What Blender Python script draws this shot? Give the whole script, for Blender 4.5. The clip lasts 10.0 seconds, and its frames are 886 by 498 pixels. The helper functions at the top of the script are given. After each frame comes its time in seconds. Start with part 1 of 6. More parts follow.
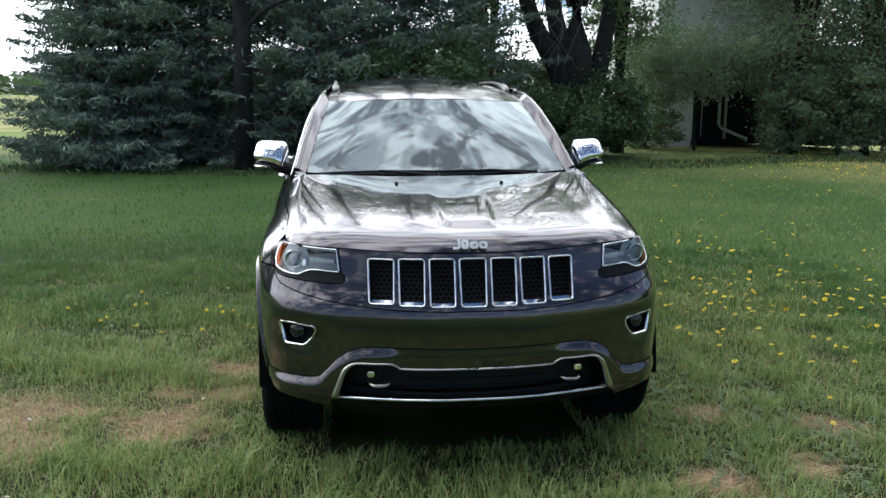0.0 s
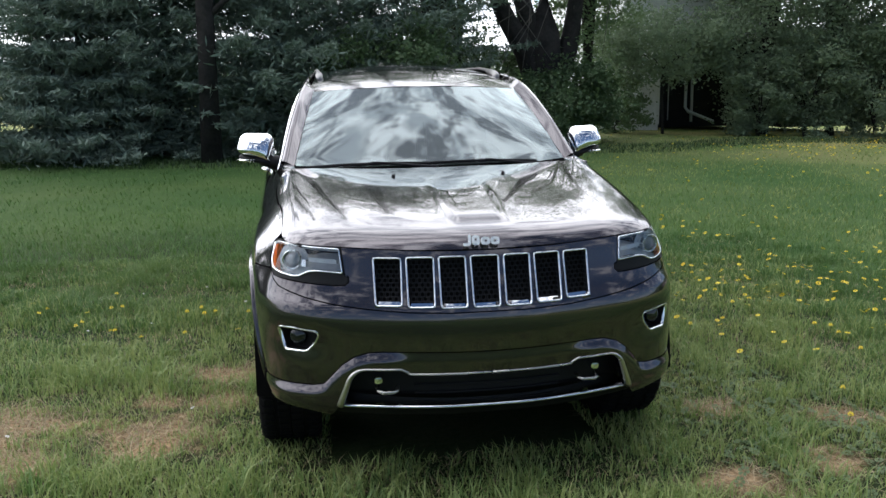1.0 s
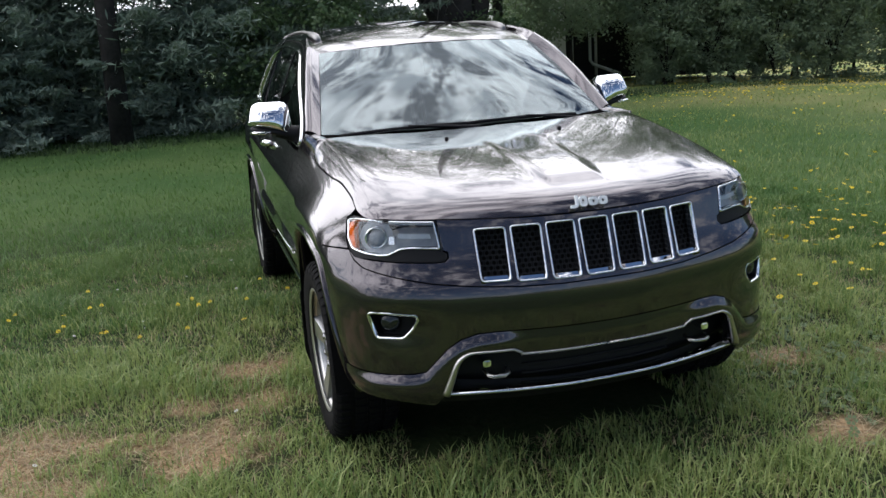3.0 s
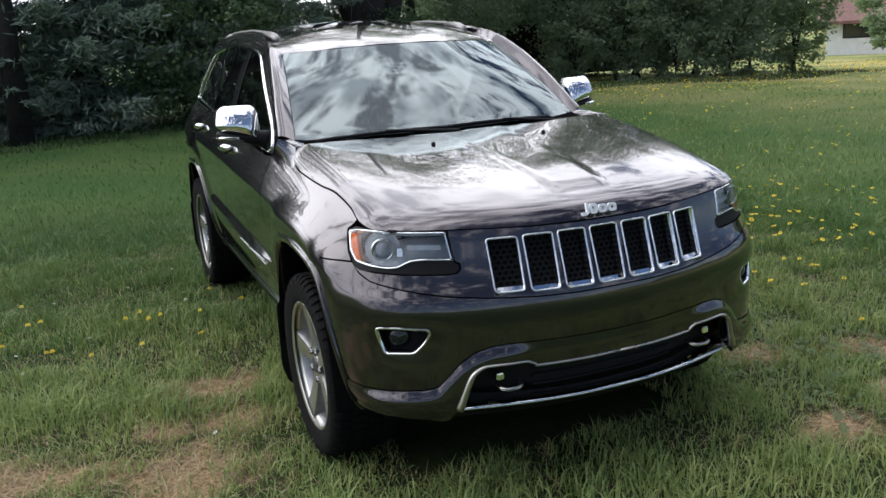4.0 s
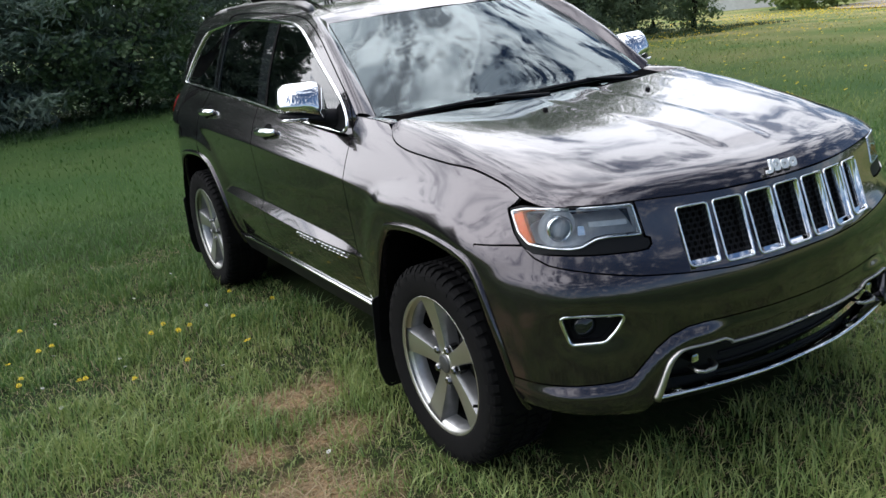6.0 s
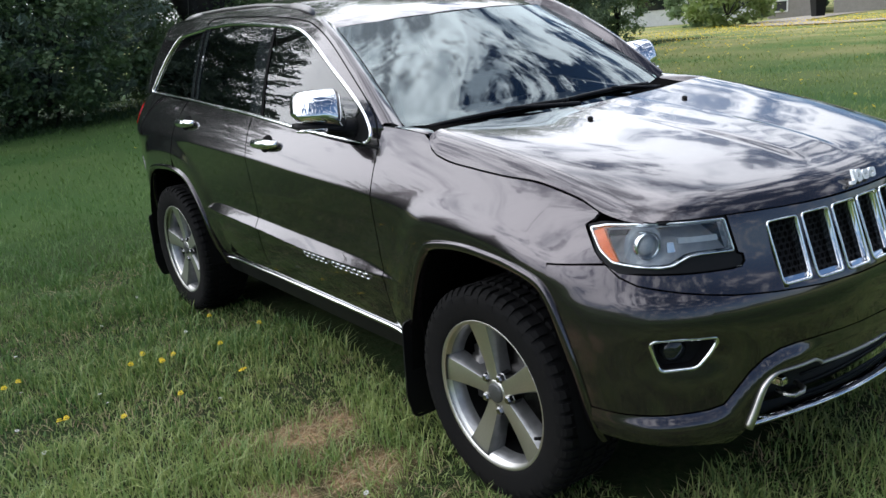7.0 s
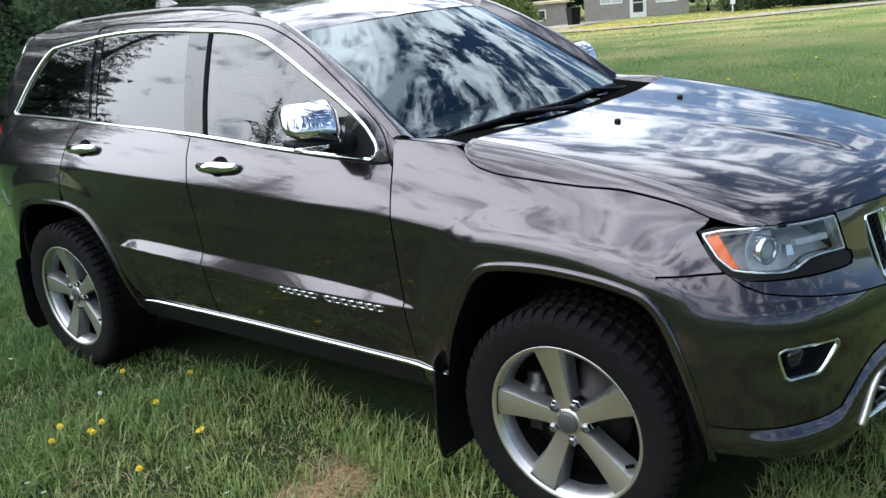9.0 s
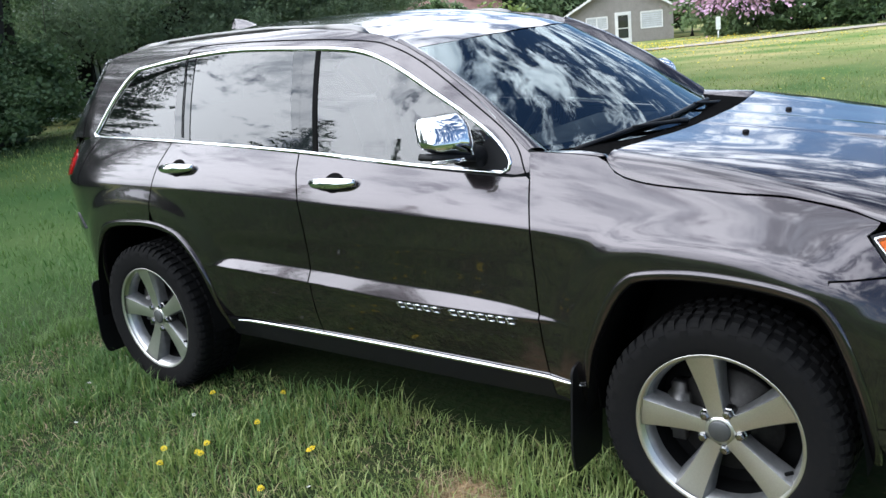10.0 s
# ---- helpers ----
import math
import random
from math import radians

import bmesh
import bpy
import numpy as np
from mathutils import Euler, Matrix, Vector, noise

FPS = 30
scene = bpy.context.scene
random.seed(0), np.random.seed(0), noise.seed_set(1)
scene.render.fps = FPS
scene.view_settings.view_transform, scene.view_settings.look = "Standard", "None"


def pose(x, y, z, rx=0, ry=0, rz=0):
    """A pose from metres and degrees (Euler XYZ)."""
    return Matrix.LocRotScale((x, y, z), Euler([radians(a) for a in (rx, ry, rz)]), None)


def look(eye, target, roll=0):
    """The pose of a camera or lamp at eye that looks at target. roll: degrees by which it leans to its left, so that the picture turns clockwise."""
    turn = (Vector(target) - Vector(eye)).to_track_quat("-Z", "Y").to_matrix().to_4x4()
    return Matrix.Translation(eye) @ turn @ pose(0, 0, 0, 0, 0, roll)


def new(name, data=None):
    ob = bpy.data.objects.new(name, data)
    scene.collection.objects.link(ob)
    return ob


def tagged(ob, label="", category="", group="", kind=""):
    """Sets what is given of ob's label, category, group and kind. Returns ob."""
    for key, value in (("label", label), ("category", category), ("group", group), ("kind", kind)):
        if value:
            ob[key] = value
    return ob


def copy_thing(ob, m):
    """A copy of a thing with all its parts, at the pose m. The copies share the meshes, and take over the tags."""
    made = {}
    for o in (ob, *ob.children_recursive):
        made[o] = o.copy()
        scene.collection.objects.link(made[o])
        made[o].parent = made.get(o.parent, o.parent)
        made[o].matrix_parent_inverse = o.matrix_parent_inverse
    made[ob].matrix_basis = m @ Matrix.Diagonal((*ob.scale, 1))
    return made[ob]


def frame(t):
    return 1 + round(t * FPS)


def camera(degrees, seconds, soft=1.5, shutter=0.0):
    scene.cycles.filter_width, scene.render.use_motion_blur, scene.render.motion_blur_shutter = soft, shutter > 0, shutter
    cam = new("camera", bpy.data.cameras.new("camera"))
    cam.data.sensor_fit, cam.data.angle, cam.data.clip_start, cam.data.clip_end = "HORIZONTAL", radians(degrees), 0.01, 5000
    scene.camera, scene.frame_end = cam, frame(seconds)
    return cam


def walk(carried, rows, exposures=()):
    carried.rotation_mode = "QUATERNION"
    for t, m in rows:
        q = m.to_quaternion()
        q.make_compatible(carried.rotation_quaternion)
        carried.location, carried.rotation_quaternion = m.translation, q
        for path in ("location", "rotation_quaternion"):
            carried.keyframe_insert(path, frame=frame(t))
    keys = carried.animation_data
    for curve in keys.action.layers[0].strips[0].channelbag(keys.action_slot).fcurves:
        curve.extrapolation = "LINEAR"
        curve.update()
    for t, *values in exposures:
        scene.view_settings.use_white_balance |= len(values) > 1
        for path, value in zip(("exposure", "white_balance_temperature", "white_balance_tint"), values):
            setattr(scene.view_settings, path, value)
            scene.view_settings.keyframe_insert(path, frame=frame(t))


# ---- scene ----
cam = camera(54.6, 10.0)
PATH = [
    (0, (-0.55, -3.307, 1.676), (-0.315, -1.355, 1.309), 0.1),
    (0.5, (-0.619, -3.202, 1.664), (-0.353, -1.258, 1.279), -0.2),
    (1, (-0.694, -3.075, 1.675), (-0.38, -1.14, 1.279), -0.8),
    (1.5, (-0.825, -2.982, 1.661), (-0.455, -1.06, 1.251), -1.6),
    (2, (-1.079, -2.884, 1.664), (-0.637, -0.981, 1.237), -2.6),
    (2.5, (-1.216, -2.77, 1.647), (-0.726, -0.884, 1.197), -2.7),
    (2.7, (-1.27, -2.693, 1.635), (-0.765, -0.814, 1.17), -3.1),
    (3.8, (-1.595, -2.403, 1.692), (-0.896, -0.599, 1.185), -3.6),
    (4, (-1.662, -2.363, 1.691), (-0.913, -0.578, 1.188), -3.2),
    (4.5, (-1.824, -2.224, 1.686), (-1.02, -0.465, 1.177), -2.6),
    (5, (-1.914, -1.998, 1.67), (-1.139, -0.228, 1.152), -4.6),
    (5.5, (-2.055, -1.84, 1.665), (-1.231, -0.097, 1.134), -5.5),
    (5.7, (-2.155, -1.759, 1.686), (-1.276, -0.05, 1.132), -6.0),
    (6.8, (-2.516, -1.309, 1.672), (-1.439, 0.279, 1.109), -5.4),
    (7, (-2.542, -1.191, 1.677), (-1.426, 0.371, 1.116), -5.4),
    (7.5, (-2.677, -0.986, 1.66), (-1.429, 0.475, 1.105), -5.7),
    (8, (-2.843, -0.759, 1.683), (-1.47, 0.579, 1.113), -5.9),
    (8.5, (-2.898, -0.559, 1.688), (-1.44, 0.678, 1.1), -5.0),
    (9, (-2.954, -0.352, 1.706), (-1.468, 0.853, 1.123), -5.6),
    (9.5, (-3.11, -0.161, 1.712), (-1.6, 1.023, 1.147), -6.5),
    (10, (-3.276, 0.053, 1.711), (-1.75, 1.233, 1.183), -6.0),
]
walk(cam, [(t, look(eye, target, roll)) for t, eye, target, roll in PATH], [(0, -0.28, 6000, 10), (2.5, -0.32, 6150, 14), (4.5, -0.45, 6150, 13), (7.5, -0.36, 5950, 10), (8.5, -0.24, 5880, 9), (10, 0.13, 5830, 9)])

# ---- sky and sun ----
SUN_TURN, SUN_RISE = -24.0, 54.0     # degrees from straight behind the car towards its left side, and above the horizon
world = bpy.data.worlds.new("sky")
scene.world = world
world.use_nodes = True
wn, wl = world.node_tree.nodes, world.node_tree.links
wn.clear()
w_out, w_bg = wn.new("ShaderNodeOutputWorld"), wn.new("ShaderNodeBackground")
w_sky = wn.new("ShaderNodeTexSky")
w_sky.sky_type, w_sky.sun_disc = "NISHITA", False
w_sky.sun_elevation, w_sky.sun_rotation = radians(SUN_RISE), radians(SUN_TURN)
w_sky.air_density, w_sky.dust_density, w_sky.altitude, w_sky.ozone_density = 1.0, 0.4, 2500, 2.0
w_co = wn.new("ShaderNodeTexCoord")
# clouds lie in a level layer, so they close up towards the horizon
w_sep = wn.new("ShaderNodeSeparateXYZ")
w_up = wn.new("ShaderNodeMath")
w_up.operation = "MAXIMUM"
w_up.inputs[1].default_value = 0.0
w_deep = wn.new("ShaderNodeMath")
w_deep.operation = "ADD"
w_deep.inputs[1].default_value = 0.70
w_inv = wn.new("ShaderNodeMath")
w_inv.operation = "DIVIDE"
w_inv.inputs[0].default_value = 1.0
w_plane = wn.new("ShaderNodeVectorMath")
w_plane.operation = "SCALE"
w_map = wn.new("ShaderNodeMapping")
w_map.inputs["Location"].default_value = (0.35, 1.25, 2.1)
wl.new(w_co.outputs["Generated"], w_sep.inputs[0])
wl.new(w_sep.outputs["Z"], w_up.inputs[0])
wl.new(w_up.outputs[0], w_deep.inputs[0])
wl.new(w_deep.outputs[0], w_inv.inputs[1])
wl.new(w_co.outputs["Generated"], w_plane.inputs[0])
wl.new(w_inv.outputs[0], w_plane.inputs["Scale"])
wl.new(w_plane.outputs[0], w_map.inputs["Vector"])
w_n = wn.new("ShaderNodeTexNoise")
w_n.inputs["Scale"].default_value, w_n.inputs["Detail"].default_value = 10.0, 12
w_n.inputs["Roughness"].default_value, w_n.inputs["Distortion"].default_value = 0.68, 0.25
w_r = wn.new("ShaderNodeValToRGB")
w_r.color_ramp.elements[0].position, w_r.color_ramp.elements[1].position = 0.455, 0.545
w_n2 = wn.new("ShaderNodeTexNoise")
w_n2.inputs["Scale"].default_value, w_n2.inputs["Detail"].default_value = 9.0, 9
w_n2.inputs["Roughness"].default_value = 0.62
w_r2 = wn.new("ShaderNodeValToRGB")
w_r2.color_ramp.elements[0].position, w_r2.color_ramp.elements[1].position = 0.43, 0.56
w_r2.color_ramp.elements[0].color, w_r2.color_ramp.elements[1].color = (10.0, 10.8, 12.0, 1), (27, 26.8, 26.8, 1)
w_mix = wn.new("ShaderNodeMix")
w_mix.data_type = "RGBA"
wl.new(w_map.outputs[0], w_n.inputs["Vector"])
wl.new(w_map.outputs[0], w_n2.inputs["Vector"])
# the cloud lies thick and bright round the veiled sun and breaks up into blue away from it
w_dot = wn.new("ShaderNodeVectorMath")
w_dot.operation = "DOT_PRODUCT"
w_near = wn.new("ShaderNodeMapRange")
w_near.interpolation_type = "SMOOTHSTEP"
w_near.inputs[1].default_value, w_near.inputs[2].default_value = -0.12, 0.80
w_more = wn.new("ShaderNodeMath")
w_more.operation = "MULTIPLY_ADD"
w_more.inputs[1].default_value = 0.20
w_bright = wn.new("ShaderNodeMapRange")
w_bright.inputs[3].default_value, w_bright.inputs[4].default_value = 0.60, 1.28
w_lit = wn.new("ShaderNodeVectorMath")
w_lit.operation = "SCALE"
w_add = wn.new("ShaderNodeMath")
w_add.operation = "ADD"
w_add.inputs[1].default_value = -0.165
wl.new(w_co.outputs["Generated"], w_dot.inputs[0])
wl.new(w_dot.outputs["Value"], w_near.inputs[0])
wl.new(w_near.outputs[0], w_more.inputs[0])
wl.new(w_n.outputs["Fac"], w_add.inputs[0])
# seen slantwise towards the horizon the gaps between the clouds close
w_slant = wn.new("ShaderNodeMapRange")
w_slant.interpolation_type = "SMOOTHSTEP"
w_slant.inputs[1].default_value, w_slant.inputs[2].default_value = 0.90, 0.30
w_slant.inputs[3].default_value, w_slant.inputs[4].default_value = 0.0, 0.095
w_close = wn.new("ShaderNodeMath")
w_close.operation = "ADD"
wl.new(w_sep.outputs["Z"], w_slant.inputs[0])
wl.new(w_slant.outputs[0], w_close.inputs[0])
wl.new(w_add.outputs[0], w_close.inputs[1])
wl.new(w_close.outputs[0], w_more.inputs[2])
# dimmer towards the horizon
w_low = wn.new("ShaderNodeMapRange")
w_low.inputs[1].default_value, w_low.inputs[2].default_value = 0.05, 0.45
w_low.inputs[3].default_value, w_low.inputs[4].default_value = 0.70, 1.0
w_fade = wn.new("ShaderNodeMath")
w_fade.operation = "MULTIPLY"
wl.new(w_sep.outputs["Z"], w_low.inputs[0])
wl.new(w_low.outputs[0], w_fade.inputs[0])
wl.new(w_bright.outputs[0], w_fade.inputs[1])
wl.new(w_near.outputs[0], w_bright.inputs[0])
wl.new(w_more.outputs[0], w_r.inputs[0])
w_even = wn.new("ShaderNodeMath")
w_even.operation = "MULTIPLY_ADD"
w_even.inputs[1].default_value = 1.4
wl.new(w_slant.outputs[0], w_even.inputs[0])
wl.new(w_n2.outputs["Fac"], w_even.inputs[2])
wl.new(w_even.outputs[0], w_r2.inputs[0])
wl.new(w_r.outputs[0], w_mix.inputs["Factor"])
wl.new(w_sky.outputs[0], w_mix.inputs[6])
wl.new(w_r2.outputs[0], w_lit.inputs[0])
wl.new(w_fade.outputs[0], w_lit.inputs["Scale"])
wl.new(w_lit.outputs[0], w_mix.inputs[7])
wl.new(w_mix.outputs[2], w_bg.inputs["Color"])
w_bg.inputs["Strength"].default_value = 0.13
wl.new(w_bg.outputs[0], w_out.inputs[0])
lamp = bpy.data.lights.new("sun", "SUN")
lamp.energy, lamp.angle, lamp.color = 2.0, radians(95), (1.0, 0.96, 0.88)
sun_at = (math.sin(radians(SUN_TURN)) * math.cos(radians(SUN_RISE)), math.cos(radians(SUN_TURN)) * math.cos(radians(SUN_RISE)), math.sin(radians(SUN_RISE)))
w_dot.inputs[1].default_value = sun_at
new("sun", lamp).matrix_world = look((sun_at[0] * 50, sun_at[1] * 50, sun_at[2] * 50), (0, 0, 0))
scene.view_settings.exposure = 0.0

# ---- materials ----
def material(name, color, rough=0.5, metal=0.0, vary=0.15, grain=30.0, bump=0.0, coarse=3.0, coat=0.0, spec=0.5, second=None, transmission=0.0, ior=1.45, per_object=0.0, translucent=0.0, island=0.0, spread=0.15):
    """A surface with colour varied at two scales, fine relief and uneven gloss."""
    m = bpy.data.materials.new(name)
    m.use_nodes = True
    n, l = m.node_tree.nodes, m.node_tree.links
    b = n["Principled BSDF"]
    co = n.new("ShaderNodeTexCoord")
    fine, wide = n.new("ShaderNodeTexNoise"), n.new("ShaderNodeTexNoise")
    fine.inputs["Scale"].default_value, fine.inputs["Detail"].default_value = grain, 6
    wide.inputs["Scale"].default_value, wide.inputs["Detail"].default_value = coarse, 4
    l.new(co.outputs["Object"], fine.inputs["Vector"])
    l.new(co.outputs["Object"], wide.inputs["Vector"])
    mix = n.new("ShaderNodeMix")
    mix.data_type = "RGBA"
    other = second or tuple(c * (1 - vary * 1.6) for c in color)
    mix.inputs[6].default_value = (*[min(1, c * (1 + vary)) for c in color], 1)
    mix.inputs[7].default_value = (*other, 1)
    add = n.new("ShaderNodeMath")
    add.operation = "MULTIPLY_ADD"
    add.inputs[1].default_value = 0.5
    half = n.new("ShaderNodeMath")
    half.operation = "MULTIPLY"
    half.inputs[1].default_value = 0.5
    l.new(wide.outputs["Fac"], half.inputs[0])
    l.new(fine.outputs["Fac"], add.inputs[0])
    l.new(half.outputs[0], add.inputs[2])
    st = n.new("ShaderNodeMapRange")
    st.inputs[1].default_value, st.inputs[2].default_value = 0.5 - spread, 0.5 + spread
    l.new(add.outputs[0], st.inputs[0])
    fac = st.outputs[0]
    if per_object or island:
        rnd = n.new("ShaderNodeObjectInfo" if per_object else "ShaderNodeNewGeometry")
        k = n.new("ShaderNodeMath")
        k.operation = "MULTIPLY_ADD"
        k.inputs[1].default_value = per_object or island
        k.use_clamp = True
        l.new(rnd.outputs["Random" if per_object else "Random Per Island"], k.inputs[0])
        sc = n.new("ShaderNodeMath")
        sc.operation = "MULTIPLY"
        sc.inputs[1].default_value = 1 - (per_object or island)
        l.new(fac, sc.inputs[0])
        l.new(sc.outputs[0], k.inputs[2])
        fac = k.outputs[0]
    l.new(fac, mix.inputs["Factor"])
    l.new(mix.outputs[2], b.inputs["Base Color"])
    rr = n.new("ShaderNodeMapRange")
    rr.inputs[3].default_value, rr.inputs[4].default_value = max(0.0, rough * 0.82), min(1.0, rough * 1.2)
    l.new(wide.outputs["Fac"], rr.inputs[0])
    l.new(rr.outputs[0], b.inputs["Roughness"])
    b.inputs["Metallic"].default_value = metal
    b.inputs["Specular IOR Level"].default_value = spec
    b.inputs["IOR"].default_value = ior
    b.inputs["Coat Weight"].default_value, b.inputs["Coat Roughness"].default_value = coat, 0.02
    b.inputs["Transmission Weight"].default_value = transmission
    if bump:
        bp = n.new("ShaderNodeBump")
        bp.inputs["Strength"].default_value, bp.inputs["Distance"].default_value = 0.6, bump
        l.new(fine.outputs["Fac"], bp.inputs["Height"])
        l.new(bp.outputs[0], b.inputs["Normal"])
    if translucent:
        out = n["Material Output"]
        tr, ms = n.new("ShaderNodeBsdfTranslucent"), n.new("ShaderNodeMixShader")
        l.new(mix.outputs[2], tr.inputs["Color"])
        ms.inputs[0].default_value = translucent
        l.new(b.outputs[0], ms.inputs[1])
        l.new(tr.outputs[0], ms.inputs[2])
        l.new(ms.outputs[0], out.inputs["Surface"])
    return m


PAINT = material("car_paint", (0.057, 0.049, 0.053), rough=0.15, metal=0.87, vary=0.08, grain=900, coat=1.0, coarse=2.0)
PAINT.node_tree.nodes["Principled BSDF"].inputs["Coat IOR"].default_value = 1.56
PAINT.node_tree.nodes["Principled BSDF"].inputs["Coat Roughness"].default_value = 0.028
CHROME = material("chrome", (0.86, 0.87, 0.88), rough=0.035, metal=1.0, vary=0.02)
SATIN = material("satin_silver", (0.55, 0.53, 0.49), rough=0.28, metal=1.0, vary=0.05)
DARKTRIM = material("black_plastic", (0.008, 0.008, 0.009), rough=0.5, vary=0.2, grain=300, bump=0.0004, spec=0.22)
FLATBLACK = material("matt_black", (0.004, 0.004, 0.004), rough=0.9, vary=0.2, spec=0.1)
RUBBER = material("tyre_rubber", (0.0045, 0.0045, 0.005), rough=0.85, vary=0.3, grain=60, bump=0.001, second=(0.009, 0.0085, 0.008), spec=0.12)
RAIL = material("grey_rail", (0.24, 0.235, 0.23), rough=0.4, metal=0.9, vary=0.06)
ALLOY = material("machined_alloy", (0.63, 0.62, 0.59), rough=0.36, metal=1.0, vary=0.06, grain=200)
BARREL = material("silver_barrel", (0.30, 0.30, 0.30), rough=0.38, metal=0.8)
POCKET = material("grey_wheel_paint", (0.090, 0.092, 0.092), rough=0.4, metal=0.5)
STEEL = material("brake_steel", (0.16, 0.155, 0.15), rough=0.45, metal=1.0, grain=80)
LUG = material("dark_chrome", (0.32, 0.32, 0.32), rough=0.2, metal=1.0, vary=0.05)
DISC = material("brake_disc", (0.050, 0.048, 0.046), rough=0.5, metal=0.9, grain=80)
SKYGLASS = material("tinted_glass", (0.012, 0.014, 0.015), rough=0.006, vary=0.05, spec=0.65, ior=1.5)
AMBER = material("amber_lens", (0.95, 0.20, 0.004), rough=0.3, vary=0.1, spec=0.2)
REDLENS = material("red_lens", (0.70, 0.015, 0.015), rough=0.1, coat=1.0)
LAMPSHELL = material("lamp_reflector", (0.80, 0.82, 0.84), rough=0.22, metal=1.0, vary=0.1)
LAMPBODY = material("lamp_housing", (0.86, 0.89, 0.93), rough=0.30, metal=0.0, vary=0.15)
CABIN = material("cabin_plastic", (0.085, 0.085, 0.088), rough=0.7, vary=0.2)
LEATHER = material("black_leather", (0.022, 0.021, 0.020), rough=0.5, vary=0.25, grain=120, bump=0.001)


def clear_glass(name, tint, rough=0.004, film=1.5, sheen=(1, 1, 1)):
    """Thin glass: see-through, with a mirror film that grows at grazing angles."""
    m = bpy.data.materials.new(name)
    m.use_nodes = True
    n, l = m.node_tree.nodes, m.node_tree.links
    n.remove(n["Principled BSDF"])
    tr, gl, mx, fr = n.new("ShaderNodeBsdfTransparent"), n.new("ShaderNodeBsdfGlossy"), n.new("ShaderNodeMixShader"), n.new("ShaderNodeFresnel")
    tr.inputs["Color"].default_value = (*tint, 1)
    gl.inputs["Roughness"].default_value = rough
    gl.inputs["Color"].default_value = (*sheen, 1)
    fr.inputs["IOR"].default_value = film
    l.new(fr.outputs[0], mx.inputs[0])
    l.new(tr.outputs[0], mx.inputs[1])
    l.new(gl.outputs[0], mx.inputs[2])
    l.new(mx.outputs[0], n["Material Output"].inputs["Surface"])
    return m


WINDSCREEN = clear_glass("windscreen_glass", (0.72, 0.79, 0.77), film=2.1, sheen=(0.84, 0.95, 0.97))
SIDEGLASS = clear_glass("side_glass", (0.10, 0.11, 0.11), film=1.76)
FRONTGLASS = clear_glass("front_side_glass", (0.62, 0.66, 0.63), film=1.80)
COWL = material("cowl_plastic", (0.006, 0.006, 0.006), rough=1.0, vary=0.2, spec=0.0)
LENS = clear_glass("lamp_lens", (0.92, 0.94, 0.95))
LAWN = material("lawn_soil", (0.013, 0.024, 0.008), rough=0.95, spec=0.08, vary=0.3, grain=26, coarse=0.5, bump=0.02, second=(0.034, 0.040, 0.017))
BLADE = material("grass_blade", (0.072, 0.155, 0.032), rough=0.45, vary=0.25, grain=5.5, coarse=1.5, second=(0.420, 0.460, 0.165), translucent=0.35, island=0.65, spread=0.13)
NEEDLE = material("spruce_needles", (0.115, 0.160, 0.120), rough=0.7, vary=0.3, grain=3, second=(0.200, 0.250, 0.195), translucent=0.2, island=0.6)
LEAF = material("green_leaf", (0.125, 0.190, 0.088), rough=0.55, vary=0.3, grain=2, second=(0.190, 0.250, 0.125), translucent=0.48, island=0.6)
BARK = material("bark", (0.024, 0.021, 0.019), rough=0.9, vary=0.35, grain=14, bump=0.02)
SIDING = material("white_siding", (0.78, 0.78, 0.77), rough=0.6, vary=0.08, grain=10)
GREYSIDING = material("beige_siding", (0.27, 0.25, 0.225), rough=0.6, vary=0.08, grain=10)
STUCCO = material("white_stucco", (0.72, 0.72, 0.72), rough=0.8, vary=0.06, grain=8, bump=0.01)
SHINGLE = material("red_shingles", (0.19, 0.105, 0.090), rough=0.85, vary=0.2, grain=8)
WHITETRIM = material("white_trim", (0.75, 0.75, 0.74), rough=0.5, vary=0.05)
DARKWOOD = material("dark_wood_and_shade", (0.018, 0.018, 0.020), rough=0.8, vary=0.3)
PANE = material("window_pane", (0.02, 0.025, 0.03), rough=0.03, spec=0.8)
GRAVEL = material("gravel", (0.36, 0.32, 0.26), rough=0.95, vary=0.2, grain=20, bump=0.02)

# ---- shape of the car ----
def curve(xs, ys):
    """A smooth function through the points (monotone cubic)."""
    xs, ys = np.array(xs, float), np.array(ys, float)
    h, d = np.diff(xs), np.diff(ys) / np.diff(xs)
    m = np.zeros(len(xs))
    m[0], m[-1] = d[0], d[-1]
    for i in range(1, len(xs) - 1):
        if d[i - 1] * d[i] > 0:
            w1, w2 = 2 * h[i] + h[i - 1], h[i] + 2 * h[i - 1]
            m[i] = (w1 + w2) / (w1 / d[i - 1] + w2 / d[i])
    def f(x):
        x = np.clip(np.asarray(x, float), xs[0], xs[-1])
        i = np.clip(np.searchsorted(xs, x) - 1, 0, len(xs) - 2)
        t = (x - xs[i]) / h[i]
        return (ys[i] * (1 + 2 * t) * (1 - t) ** 2 + h[i] * m[i] * t * (1 - t) ** 2 + ys[i + 1] * t * t * (3 - 2 * t) + h[i] * m[i + 1] * t * t * (t - 1))
    return f

